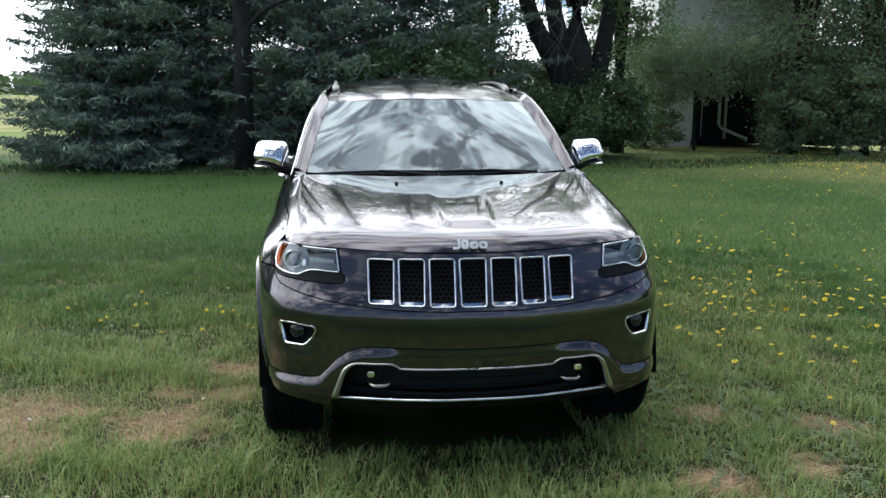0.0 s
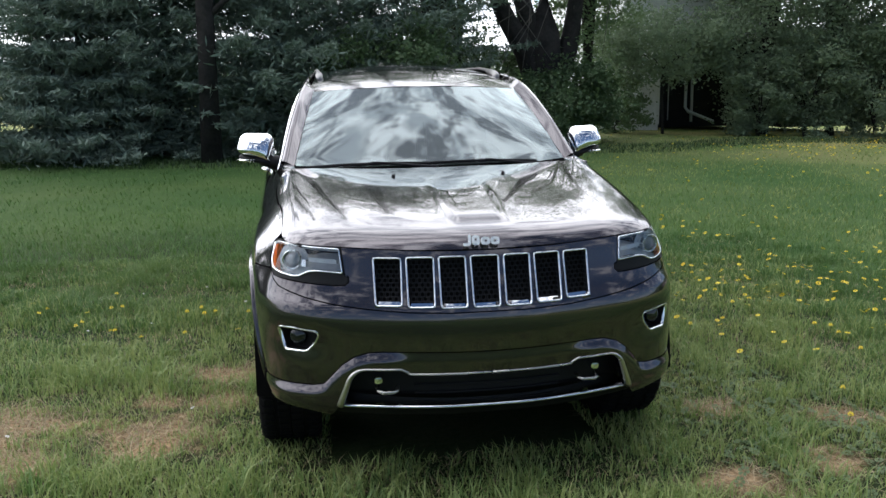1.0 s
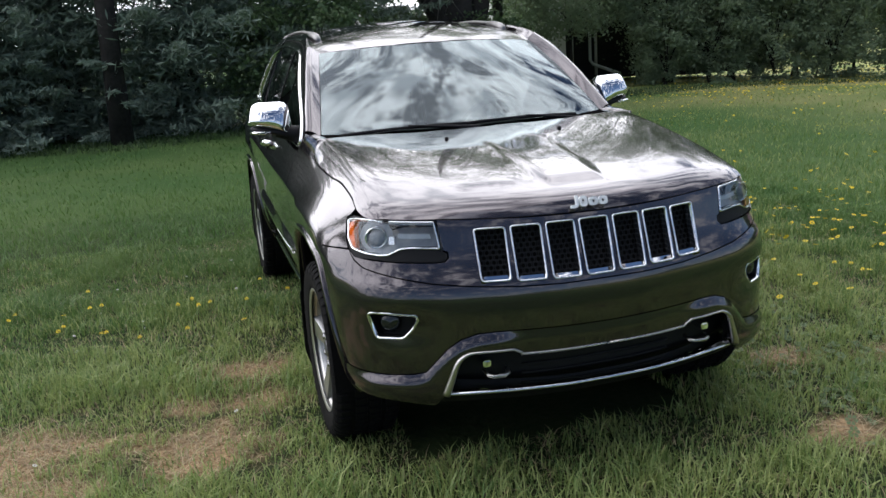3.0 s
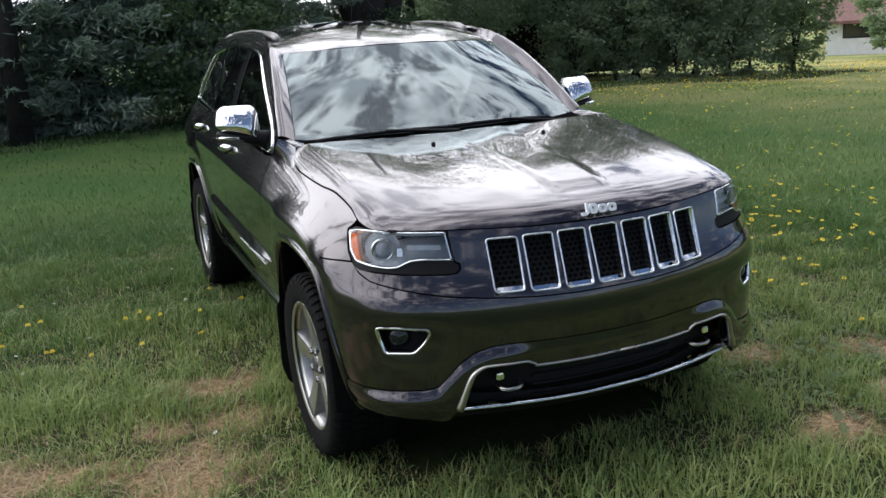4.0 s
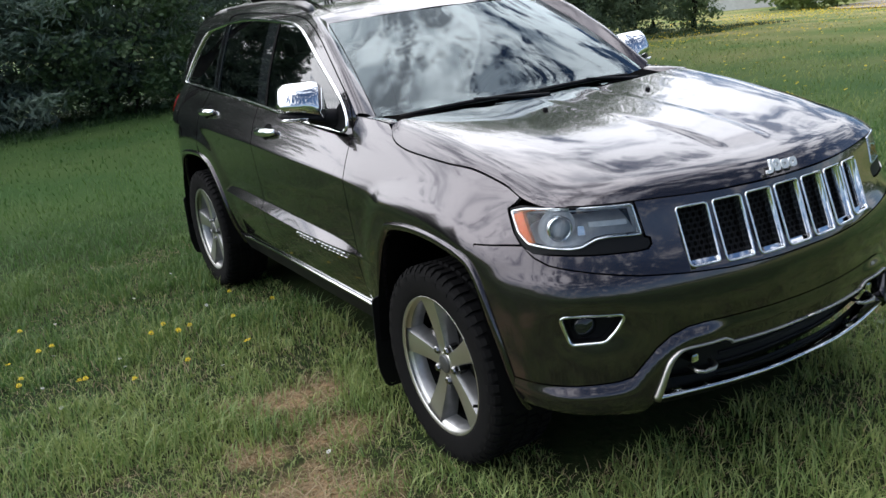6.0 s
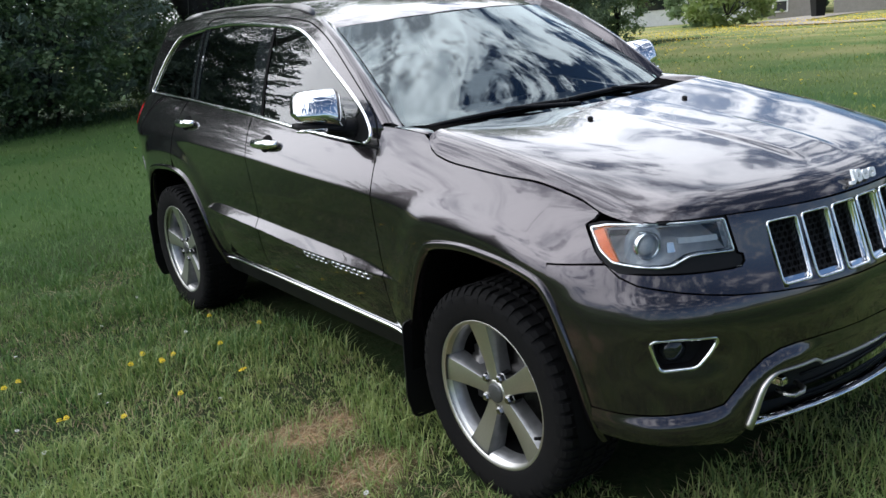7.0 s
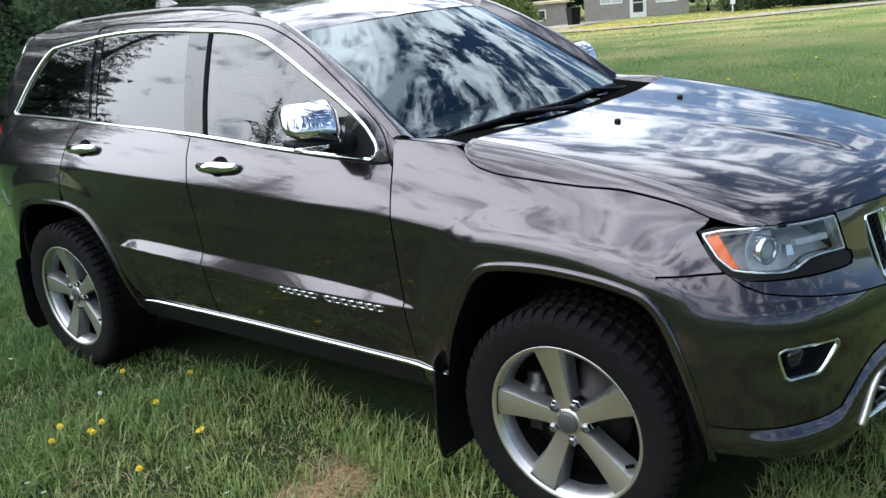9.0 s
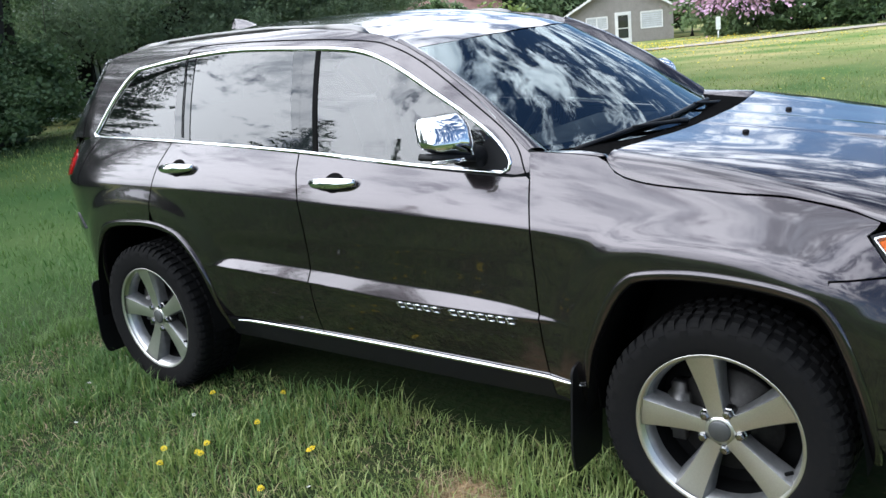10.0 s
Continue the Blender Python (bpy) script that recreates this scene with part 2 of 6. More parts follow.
def eased(f, a, b, width):
    """The function f with its bends smoothed over a width."""
    g = np.linspace(a, b, 1201)
    w = np.exp(-.5 * (np.arange(-300, 301) * (g[1] - g[0]) / width) ** 2)
    y = f(g)
    y = np.concatenate([2 * y[0] - y[300:0:-1], y, 2 * y[-1] - y[-2:-302:-1]])
    y = np.convolve(y, w / w.sum(), "valid")
    return curve_on(g, y)

def curve_on(g, y):
    return lambda x: np.interp(x, g, y)

def ramp(x, a, b):
    t = np.clip((np.asarray(x, float) - a) / (b - a), 0, 1)
    return t * t * (3 - 2 * t)

def smooth_line(pts, n=8):
    """A rounded line through the points (Catmull-Rom)."""
    p = np.array(pts, float)
    p = np.vstack([2 * p[0] - p[1], p, 2 * p[-1] - p[-2]])
    out = []
    for i in range(1, len(p) - 2):
        for k in range(n):
            t = k / n
            out.append(0.5 * (2 * p[i] + (p[i + 1] - p[i - 1]) * t + (2 * p[i - 1] - 5 * p[i] + 4 * p[i + 1] - p[i + 2]) * t * t + (3 * p[i] - p[i - 1] - 3 * p[i + 1] + p[i + 2]) * t ** 3))
    out.append(p[-2])
    return np.array(out)

# plan of the body at bumper height: half width and distance from the nose
PLAN = [(0, .030), (.15, .034), (.3, .055), (.45, .090), (.6, .135), (.72, .190), (.81, .262), (.868, .350), (.901, .46), (.918, .60), (.926, .90), (.930, 1.5), (.936, 2.1),
        (.936, 3.0), (.932, 3.8), (.922, 4.10), (.898, 4.26), (.852, 4.39), (.775, 4.51), (.65, 4.63), (.48, 4.72), (.28, 4.78), (0, 4.80)]
_p = smooth_line(PLAN, 16)
_s = np.concatenate([[0], np.cumsum(np.hypot(*np.diff(_p, axis=0).T))])
_t = np.gradient(_p, _s, axis=0)
_t /= np.hypot(*_t.T)[:, None]
def s_y(y):
    """Way round the body to the place that lies y behind the nose."""
    return np.interp(y, _p[:, 1], _s)
def s_x(x):
    n = np.argmax(_p[:, 0])
    return np.interp(x, _p[:n, 0], _s[:n])
front_in = curve([.28, .34, .38, .42, .50, .60, .70, .75, .80, .84, .90, .96, 1.0, 1.035, 1.08], [.16, .07, .030, .012, .008, .004, .0, .003, .014, .034, .056, .072, .082, .094, .125])
low_in = curve([.28, .36, .42, .50, .62, .80, 1.3], [.10, .060, .042, .020, .006, .0, .0])
# the raised strip along the doors: its lower edge and the top of its sloping face
strip_lo = curve([1.40, 1.5, 2.1, 2.56, 3.19, 3.4], [.672, .672, .674, .694, .712, .715])
strip_hi = curve([1.40, 1.46, 1.50, 1.62, 2.1, 2.56, 3.02, 3.13, 3.19, 3.4], [.674, .682, .692, .712, .735, .748, .757, .744, .716, .717])
def ridge(y, z):
    lo, hi = strip_lo(y), strip_hi(y)
    full = np.clip((hi - lo) / .05, 0, 1)
    face = np.clip((hi - z) / np.maximum(hi - lo, .002), 0, 1)
    under = np.clip((lo - z) / .012, 0, 1)
    fade = ramp(z, .44, .66)
    return np.where(z >= lo, -.006 + .031 * face, .025 - .013 * under) * full * np.where(z >= lo, 1 - ramp(z, .80, .90), fade)
ztop = curve([0, 1.0, 1.2, 1.52, 1.91, 2.20, 2.7, 3.24, 3.93, 4.77, 5.2], [1.035, 1.034, 1.085, 1.155, 1.219, 1.237, 1.228, 1.232, 1.262, 1.28, 1.285])
dtop = curve([0, .9, 1.2, 1.52, 1.91, 2.20, 2.7, 3.24, 3.93, 4.77, 5.2], [.094, .105, .135, .142, .152, .125, .105, .094, .103, .125, .14])
FLIP = [(-.475, -.12), (-.458, .06), (-.415, .25), (-.335, .440), (-.225, .502), (.012, .528), (.204, .512), (.285, .47), (.36, .36), (.43, .19), (.462, .0), (.47, -.05)]
RLIP = [(-.545, .0), (-.535, .07), (-.495, .29), (-.385, .452), (-.25, .508), (-.06, .520), (.20, .492), (.32, .41), (.42, .24), (.465, .0), (.47, -.05)]
def lip_radius(pts):
    p = smooth_line(pts, 6)
    a, r = np.arctan2(p[:, 1], p[:, 0]), np.hypot(p[:, 0], p[:, 1])
    a = np.where(a < -1.6, a + 2 * np.pi, a)
    o = np.argsort(a)
    return lambda w: np.interp(w, a[o], r[o])
lip_f, lip_r = lip_radius(FLIP), lip_radius(RLIP)
ztop, dtop = eased(ztop, 0, 5.2, .15), eased(dtop, 0, 5.2, .22)
def flare(y, z):
    """How far the body swells round the wheel openings."""
    out = 0
    for cy, f in ((.90, lip_f), (3.765, lip_r)):
        w = np.arctan2(z - .377, y - cy)
        w = np.where(w < -1.6, w + 2 * np.pi, w)
        d = np.hypot(y - cy, z - .377) - f(w)
        out = out + .015 * (1 - ramp(d, .060, .17)) * ramp(z, .30, .45)
    return out
shoulder = curve([-.6, -.23, -.205, -.19, -.15, -.10, -.05, 0, .06], [0, .012, .035, .075, .20, .42, .69, 1.0, 1.42])
shoulder = eased(shoulder, -.6, .06, .014)
# the crease along the doors, crisp there and soft over the wheels
crease = eased(curve([0, .6, .9, 1.2, 1.5, 1.7, 2.07, 2.57, 3.02, 3.37, 4.0, 5.2], [.92, .935, .945, .965, .996, 1.007, 1.021, 1.044, 1.056, 1.066, 1.07, 1.07]), 0, 5.2, .06)
def side_in(s, y, z):
    """How far the flank lies inside its widest line."""
    zt, zc = ztop(s), crease(y)
    w = .0035 + .018 * (1 - ramp(y, 1.10, 1.56)) + .022 * ramp(y, 3.30, 3.55)
    t = w * np.logaddexp(0, (z - zc) / w) / (zt - zc)
    new_in = dtop(s) * (.70 * t + .30 * t * t) + .062 * np.maximum(zc - z, 0)
    old_in = dtop(s) * shoulder(z - zt)
    k = ramp(y, .55, .95)
    return old_in * (1 - k) + new_in * k
def body(s, z):
    """The painted shell: s metres round from the middle of the nose, z up."""
    s, z = np.asarray(s, float), np.asarray(z, float)
    x, y = np.interp(s, _s, _p[:, 0]), np.interp(s, _s, _p[:, 1])
    tx, ty = np.interp(s, _s, _t[:, 0]), np.interp(s, _s, _t[:, 1])
    a = ramp(s, .78, 1.30)
    d = front_in(z) * (1 - a) + a * (side_in(s, y, z) + low_in(z) - ridge(y, z))
    d = d - a * flare(y, z) * (1 - ramp(z - ztop(s), -.21, -.02))
    d = d + .016 * np.exp(-((s - .77) / .13) ** 2 - ((z - .655) / .055) ** 2)
    return np.stack([-(x - d * ty), y + d * tx, z], -1)
rise_mid = curve([-.1, 0, .02, .05, .12, .28, .48, .88, 1.2, 1.4], [-.10, 0, .026, .049, .077, .112, .146, .190, .214, .226])
rise_edge = curve([-.1, 0, .145, .445, .835, 1.1, 1.4], [-.06, 0, .051, .120, .184, .215, .245])
def smoothed(f, tight, wide):
    """The rise of the bonnet, tightly rounded at the nose and very even behind it."""
    g0, g1 = eased(f, -.1, 1.4, tight), eased(f, -.1, 1.4, wide)
    return lambda r: g0(r) + (g1(r) - g0(r)) * ramp(r, .05, .26)
rise_mid, rise_edge = smoothed(rise_mid, .006, .09), smoothed(rise_edge, .012, .11)
_ns = np.linspace(0, 1.07, 60)
hood_edge_z = curve([0, .33, .55, .80, 1.0, 1.2], [1.014, 1.018, 1.027, 1.032, 1.034, 1.035])
_nb = body(_ns, hood_edge_z(_ns))
def nose(x):
    """Where the bonnet's front edge lies, over half width."""
    return np.interp(np.abs(x), -_nb[:, 0], _nb[:, 1] - .001)
def hood(x, y):
    x, y = np.asarray(x, float), np.asarray(y, float)
    w = np.minimum(np.abs(x) / .784, 1.15) ** 3
    r = y - nose(x)
    dome = .0085 * (1 - ramp(np.abs(x) - .045 * (y - .27), .085, .130)) * ramp(y, .245, .335) * (1 - .8 * ramp(y, .45, .85))
    return np.stack([x, y, hood_edge_z(np.abs(x)) + (1 - w) * rise_mid(r) + w * rise_edge(r) + dome], -1)
def screen(u, v):
    """The windscreen and header: u across from -1 to 1, v up from 0 to 1."""
    u, v = np.asarray(u, float), np.asarray(v, float)
    q = u * u
    lo = np.stack([u * .735, 1.40 + .125 * q, 1.242 - .018 * q], -1)
    hi = np.stack([u * .610, 1.935 + .215 * q, 1.614 - .022 * q], -1)
    p = lo + (hi - lo) * v[..., None]
    p[..., 2] += .014 * np.sin(np.pi * np.clip(v, 0, 1))
    p[..., 1] -= .008 * np.sin(np.pi * np.clip(v, 0, 1))
    return p
glass_in = curve([1.12, 1.18, 1.23, 1.35, 1.5, 1.62, 1.66, 1.69, 1.715], [.870, .858, .842, .800, .735, .672, .645, .615, .57])
def glasshouse(y, z):
    """The side of the cabin above the belt line."""
    y, z = np.asarray(y, float), np.asarray(z, float)
    x = glass_in(z) - .045 * ramp(y, 2.9, 4.5) ** 1.3 - .10 * ramp(y, 4.2, 4.72) - .035 * (1 - ramp(y, 1.5, 2.2))
    return np.stack([-x, y, z], -1)
roof_mid = curve([1.90, 1.935, 2.1, 2.3, 2.6, 3.0, 3.5, 4.0, 4.4, 4.6], [1.600, 1.614, 1.662, 1.700, 1.735, 1.752, 1.750, 1.722, 1.68, 1.64])
def roof(x, y):
    x, y = np.asarray(x, float), np.asarray(y, float)
    q = np.abs(x) / .60
    return np.stack([x, y, roof_mid(y - .215 * q ** 2 * (1 - ramp(y, 2.1, 2.9))) - (.022 + .045 * ramp(y, 2.1, 2.7)) * q ** 2.4], -1)

# ---- mesh helpers ----
def mesh_object(name, verts, faces, mat, parent=None, label="", smooth=True):
    me = bpy.data.meshes.new(name)
    me.from_pydata([tuple(map(float, v)) for v in verts], [], [tuple(map(int, f)) for f in faces])
    me.materials.append(mat)
    if smooth:
        me.shade_smooth()
    me.update()
    ob = new(name, me)
    if parent is not None:
        ob.parent = parent
    if label:
        ob["label"] = label
    return ob


def part(name, bm, mat, parent=None, label="", smooth=True):
    me = bpy.data.meshes.new(name)
    bm.to_mesh(me)
    bm.free()
    me.materials.append(mat)
    if smooth:
        me.shade_smooth()
    ob = new(name, me)
    if parent is not None:
        ob.parent = parent
    if label:
        ob["label"] = label
    return ob


def thing(name, label, category, group="", kind=""):
    return tagged(new(name), label, category, group, kind)


def cut(poly, axis, at, above):
    out, n = [], len(poly)
    for i in range(n):
        a, b = poly[i], poly[(i + 1) % n]
        ia, ib = (a[axis] >= at) == above or a[axis] == at, (b[axis] >= at) == above or b[axis] == at
        if ia:
            out.append(a)
        if ia != ib:
            t = (at - a[axis]) / (b[axis] - a[axis])
            p = (a[0] + t * (b[0] - a[0]), a[1] + t * (b[1] - a[1]))
            out.append((at, p[1]) if axis == 0 else (p[0], at))
    return out


def loops_of(ids, pts):
    """Splits a ring of points at points it meets twice, and drops spikes and slivers."""
    rings, stack = [], []
    for q in ids:
        if q in stack:
            i = stack.index(q)
            rings.append(stack[i:])
            stack = stack[:i]
        stack.append(q)
    rings.append(stack)
    out = []
    for ring in rings:
        change = True
        while change and len(ring) > 2:
            change = False
            for i in range(len(ring)):
                a, b, c = pts[ring[i - 1]], pts[ring[i]], pts[ring[(i + 1) % len(ring)]]
                ux, uy, vx, vy = b[0] - a[0], b[1] - a[1], c[0] - b[0], c[1] - b[1]
                if abs(ux * vy - uy * vx) < 1e-9 and ux * vx + uy * vy < 0:
                    ring = ring[:i] + ring[i + 1:]
                    change = True
                    break
        if len(ring) > 2:
            area = sum(pts[ring[i - 1]][0] * pts[ring[i]][1] - pts[ring[i]][0] * pts[ring[i - 1]][1] for i in range(len(ring)))
            if abs(area) > 2e-8:
                out.append(ring)
    return out


def fill(outline, du, dv):
    """Cells of a grid cut to an outline: points and faces."""
    poly = [(float(a), float(b)) for a, b in outline]
    us = [p[0] for p in poly]
    pts, index, faces = [], {}, []
    u = math.floor(min(us) / du) * du
    while u < max(us):
        strip = cut(cut(poly, 0, u, True), 0, u + du, False)
        if len(strip) > 2:
            vs = [p[1] for p in strip]
            v = math.floor(min(vs) / dv) * dv
            while v < max(vs):
                cell = cut(cut(strip, 1, v, True), 1, v + dv, False)
                ids = []
                for p in cell:
                    k = (round(p[0] * 2e4), round(p[1] * 2e4))
                    if k not in index:
                        index[k] = len(pts)
                        pts.append(p)
                    ids.append(index[k])
                faces += loops_of(ids, pts)
                v += dv
        u += du
    return np.array(pts), faces


def shrink(loop, by):
    """The outline drawn in by so many metres (or out, where by is negative)."""
    p = np.array(loop, float)
    keep = [0]
    for i in range(1, len(p)):
        if np.hypot(*(p[i] - p[keep[-1]])) > 1e-4:
            keep.append(i)
    p = p[keep]
    if np.hypot(*(p[0] - p[-1])) < 1e-4:
        p = p[:-1]
    area = np.sum(p[:, 0] * np.roll(p[:, 1], -1) - np.roll(p[:, 0], -1) * p[:, 1])
    e1, e2 = p - np.roll(p, 1, 0), np.roll(p, -1, 0) - p
    n1, n2 = np.stack([-e1[:, 1], e1[:, 0]], 1), np.stack([-e2[:, 1], e2[:, 0]], 1)
    n1 /= np.hypot(*n1.T)[:, None]
    n2 /= np.hypot(*n2.T)[:, None]
    m = n1 + n2
    m /= np.maximum(np.sum(m * n1, 1) * 1.0, 0.35)[:, None] + 1e-9
    return p + m * by * (1 if area > 0 else -1)


def densify(loop, step):
    p, out = [tuple(q) for q in loop], []
    for i in range(len(p)):
        a, b = np.array(p[i]), np.array(p[(i + 1) % len(p)])
        k = max(1, int(np.hypot(*(b - a)) / step))
        out += [tuple(a + (b - a) * j / k) for j in range(k)]
    return out


def surface_normal(f, u, v, e=2e-3):
    d1, d2 = f(u + e, v) - f(u - e, v), f(u, v + e) - f(u, v - e)
    n = np.cross(d1, d2)
    return n / np.maximum(np.linalg.norm(n, axis=-1), 1e-9)[..., None]


def panel(name, loop, f, mat, parent, du=0.03, dv=0.03, gap=0.002, turn=0.014, lift=0.0, holes=(), side=1, label="", out=(0, 0, 0), flip=False):
    """A sheet laid on the surface f inside the loop, drawn in by gap and with its rim turned inwards. side -1 mirrors it to the other half."""
    rim = [tuple(p) for p in densify(shrink(loop, gap), max(du, dv))]
    for h in holes:
        g = [tuple(p) for p in densify(shrink(h, 0), max(du, dv))]
        a1 = sum(rim[i][0] * rim[(i + 1) % len(rim)][1] - rim[(i + 1) % len(rim)][0] * rim[i][1] for i in range(len(rim)))
        a2 = sum(g[i][0] * g[(i + 1) % len(g)][1] - g[(i + 1) % len(g)][0] * g[i][1] for i in range(len(g)))
        if a1 * a2 > 0:
            g.reverse()
        i, j = min(((i, j) for i in range(0, len(rim)) for j in range(0, len(g))), key=lambda q: (rim[q[0]][0] - g[q[1]][0]) ** 2 + (rim[q[0]][1] - g[q[1]][1]) ** 2)
        rim = rim[:i + 1] + g[j:] + g[:j + 1] + rim[i:]
    pts, faces = fill(rim, du, dv)
    n = surface_normal(f, pts[:, 0], pts[:, 1])
    if flip:
        n = -n
    p = f(pts[:, 0], pts[:, 1]) + n * lift
    count = {}
    for fc in faces:
        for i in range(len(fc)):
            k = (fc[i], fc[(i + 1) % len(fc)])
            count[k] = 1
    edges = [k for k in count if (k[1], k[0]) not in count]
    back, verts = {}, list(p)
    for a, b in edges:
        for q in (a, b):
            if q not in back:
                back[q] = len(verts)
                verts.append(p[q] - n[q] * turn)
    fc0 = faces[len(faces) // 2]
    g = np.cross(p[fc0[1]] - p[fc0[0]], p[fc0[2]] - p[fc0[0]])
    if np.dot(g, n[fc0[0]]) < 0:
        faces = [fc[::-1] for fc in faces]
        edges = [(b, a) for a, b in edges]
    verts = np.array(verts)
    if turn:
        # own corner points, so that the turned rim does not bend the sheet's shading
        start = len(verts)
        keys = list(back)
        at = {q: start + i for i, q in enumerate(keys)}
        verts = np.vstack([verts, p[keys] - n[keys] * 0.0003])
        faces = list(faces) + [(at[b], at[a], back[a], back[b]) for a, b in edges]
    if side < 0:
        verts = verts * np.array([-1, 1, 1])
        faces = [fc[::-1] for fc in faces]
    return mesh_object(name, verts, faces, mat, parent, label)


def tube(name, line, radius, mat, parent, k=8, flat=1.0, label="", closed=False, side=1, up=None, caps=True):
    """A bar of round or flattened section along a line of points; radius may vary from point to point."""
    p = np.array(line, float)
    n = len(p)
    t = (np.roll(p, -1, 0) - np.roll(p, 1, 0)) if closed else np.gradient(p, axis=0)
    t /= np.maximum(np.linalg.norm(t, axis=1), 1e-9)[:, None]
    r = np.broadcast_to(np.asarray(radius, float), (n,))
    ref = np.array(up if up is not None else (0, 0, 1.0))
    verts, faces = [], []
    for i in range(n):
        rr = ref if ref.ndim == 1 else ref[i]
        a = np.cross(t[i], rr)
        if np.linalg.norm(a) < 1e-4:
            a = np.cross(t[i], (1, 0, 0))
        a /= np.linalg.norm(a)
        b = np.cross(a, t[i])
        for j in range(k):
            w = 2 * math.pi * j / k
            verts.append(p[i] + a * math.cos(w) * r[i] + b * math.sin(w) * r[i] * flat)
    for i in range(n if closed else n - 1):
        for j in range(k):
            a, b = i * k + j, i * k + (j + 1) % k
            c, d = ((i + 1) % n) * k + (j + 1) % k, ((i + 1) % n) * k + j
            faces.append((a, b, c, d))
    if not closed and caps:
        faces += [tuple(range(k))[::-1], tuple((n - 1) * k + j for j in range(k))]
    verts = np.array(verts)
    if side < 0:
        verts = verts * np.array([-1, 1, 1])
        faces = [f[::-1] for f in faces]
    return mesh_object(name, verts, faces, mat, parent, label)


def lathe(name, profile, mat, parent, m=Matrix(), k=48, label="", smooth=True):
    """A turned body: profile of (radius, along the axis), the axis along x."""
    verts, faces = [], []
    for r, a in profile:
        for j in range(k):
            w = 2 * math.pi * j / k
            verts.append(m @ Vector((a, r * math.cos(w), r * math.sin(w))))
    for i in range(len(profile) - 1):
        for j in range(k):
            faces.append((i * k + j, i * k + (j + 1) % k, (i + 1) * k + (j + 1) % k, (i + 1) * k + j))
    return mesh_object(name, verts, faces, mat, parent, label, smooth)


def box(name, lo, hi, mat, parent=None, bevel=0.01, label="", m=None):
    bm = bmesh.new()
    bmesh.ops.create_cube(bm, size=1)
    for v in bm.verts:
        v.co = Vector([lo[i] + (v.co[i] + 0.5) * (hi[i] - lo[i]) for i in range(3)])
    if bevel:
        bmesh.ops.bevel(bm, geom=bm.edges[:], offset=min(bevel, 0.45 * min(hi[i] - lo[i] for i in range(3))), segments=2, affect="EDGES")
    if m is not None:
        bm.transform(m)
    return part(name, bm, mat, parent, label, smooth=False)

# ---- the car ----
car = thing("car", "dark grey metallic sport utility car parked on the grass", "car")
Y, X = s_y, s_x
FY, RY, HUB = 0.90, 3.765, 0.377          # axles behind the nose, and their height
INWARD = (body, glasshouse)               # surfaces whose own normal points into the car


def sheet(name, loop, f, mat, parent=None, **k):
    return panel(name, loop, f, mat, parent or car, flip=f in INWARD, **k)


def both(name, loop, f, mat, parent=None, **k):
    return [sheet(name, loop, f, mat, parent, side=1, **k), sheet(name, loop, f, mat, parent, side=-1, **k)]


def ys(pts):
    return [(float(Y(a)), b) for a, b in pts]


def xs(pts):
    return [(float(X(a)), b) for a, b in pts]


def bezel(name, loop, f, mat, parent, section, side=1, label=""):
    """A moulding round a loop on the surface f; section: steps of (inwards, outwards from the surface)."""
    base = shrink(loop, 0)
    n0 = len(base)
    verts, faces = [], []
    for a, h in section:
        q = shrink(base, a)
        n = surface_normal(f, q[:, 0], q[:, 1]) * (-1 if f in INWARD else 1)
        verts.append(f(q[:, 0], q[:, 1]) + n * h)
    k = len(section)
    verts = np.vstack(verts)
    for i in range(k - 1):
        for j in range(n0):
            faces.append((i * n0 + j, i * n0 + (j + 1) % n0, (i + 1) * n0 + (j + 1) % n0, (i + 1) * n0 + j))
    area = np.sum(base[:, 0] * np.roll(base[:, 1], -1) - np.roll(base[:, 0], -1) * base[:, 1])
    if (area > 0) == (f in INWARD):
        faces = [q[::-1] for q in faces]
    if side < 0:
        verts = verts * np.array([-1, 1, 1])
        faces = [q[::-1] for q in faces]
    ob = mesh_object(name, verts, faces, mat, parent, label)
    return ob


def rounded(pts, r=0.012, n=4):
    """A closed outline with its corners rounded."""
    p, out = [np.array(q, float) for q in pts], []
    for i in range(len(p)):
        a, b, c = p[i - 1], p[i], p[(i + 1) % len(p)]
        la, lc = np.linalg.norm(a - b), np.linalg.norm(c - b)
        k = min(r, la * .45, lc * .45)
        s0, s1 = b + (a - b) / la * k, b + (c - b) / lc * k
        for j in range(n + 1):
            t = j / n
            out.append(tuple(s0 * (1 - t) ** 2 + b * 2 * t * (1 - t) + s1 * t * t))
    return out


front_lip = [(FY + a, HUB + b) for a, b in smooth_line(FLIP, 6)]
rear_lip = [(RY + a, HUB + b) for a, b in smooth_line(RLIP, 6)]
belt = curve([1.5, 2.04, 2.615, 3.31, 4.15, 4.4], [1.150, 1.182, 1.222, 1.256, 1.272, 1.275])

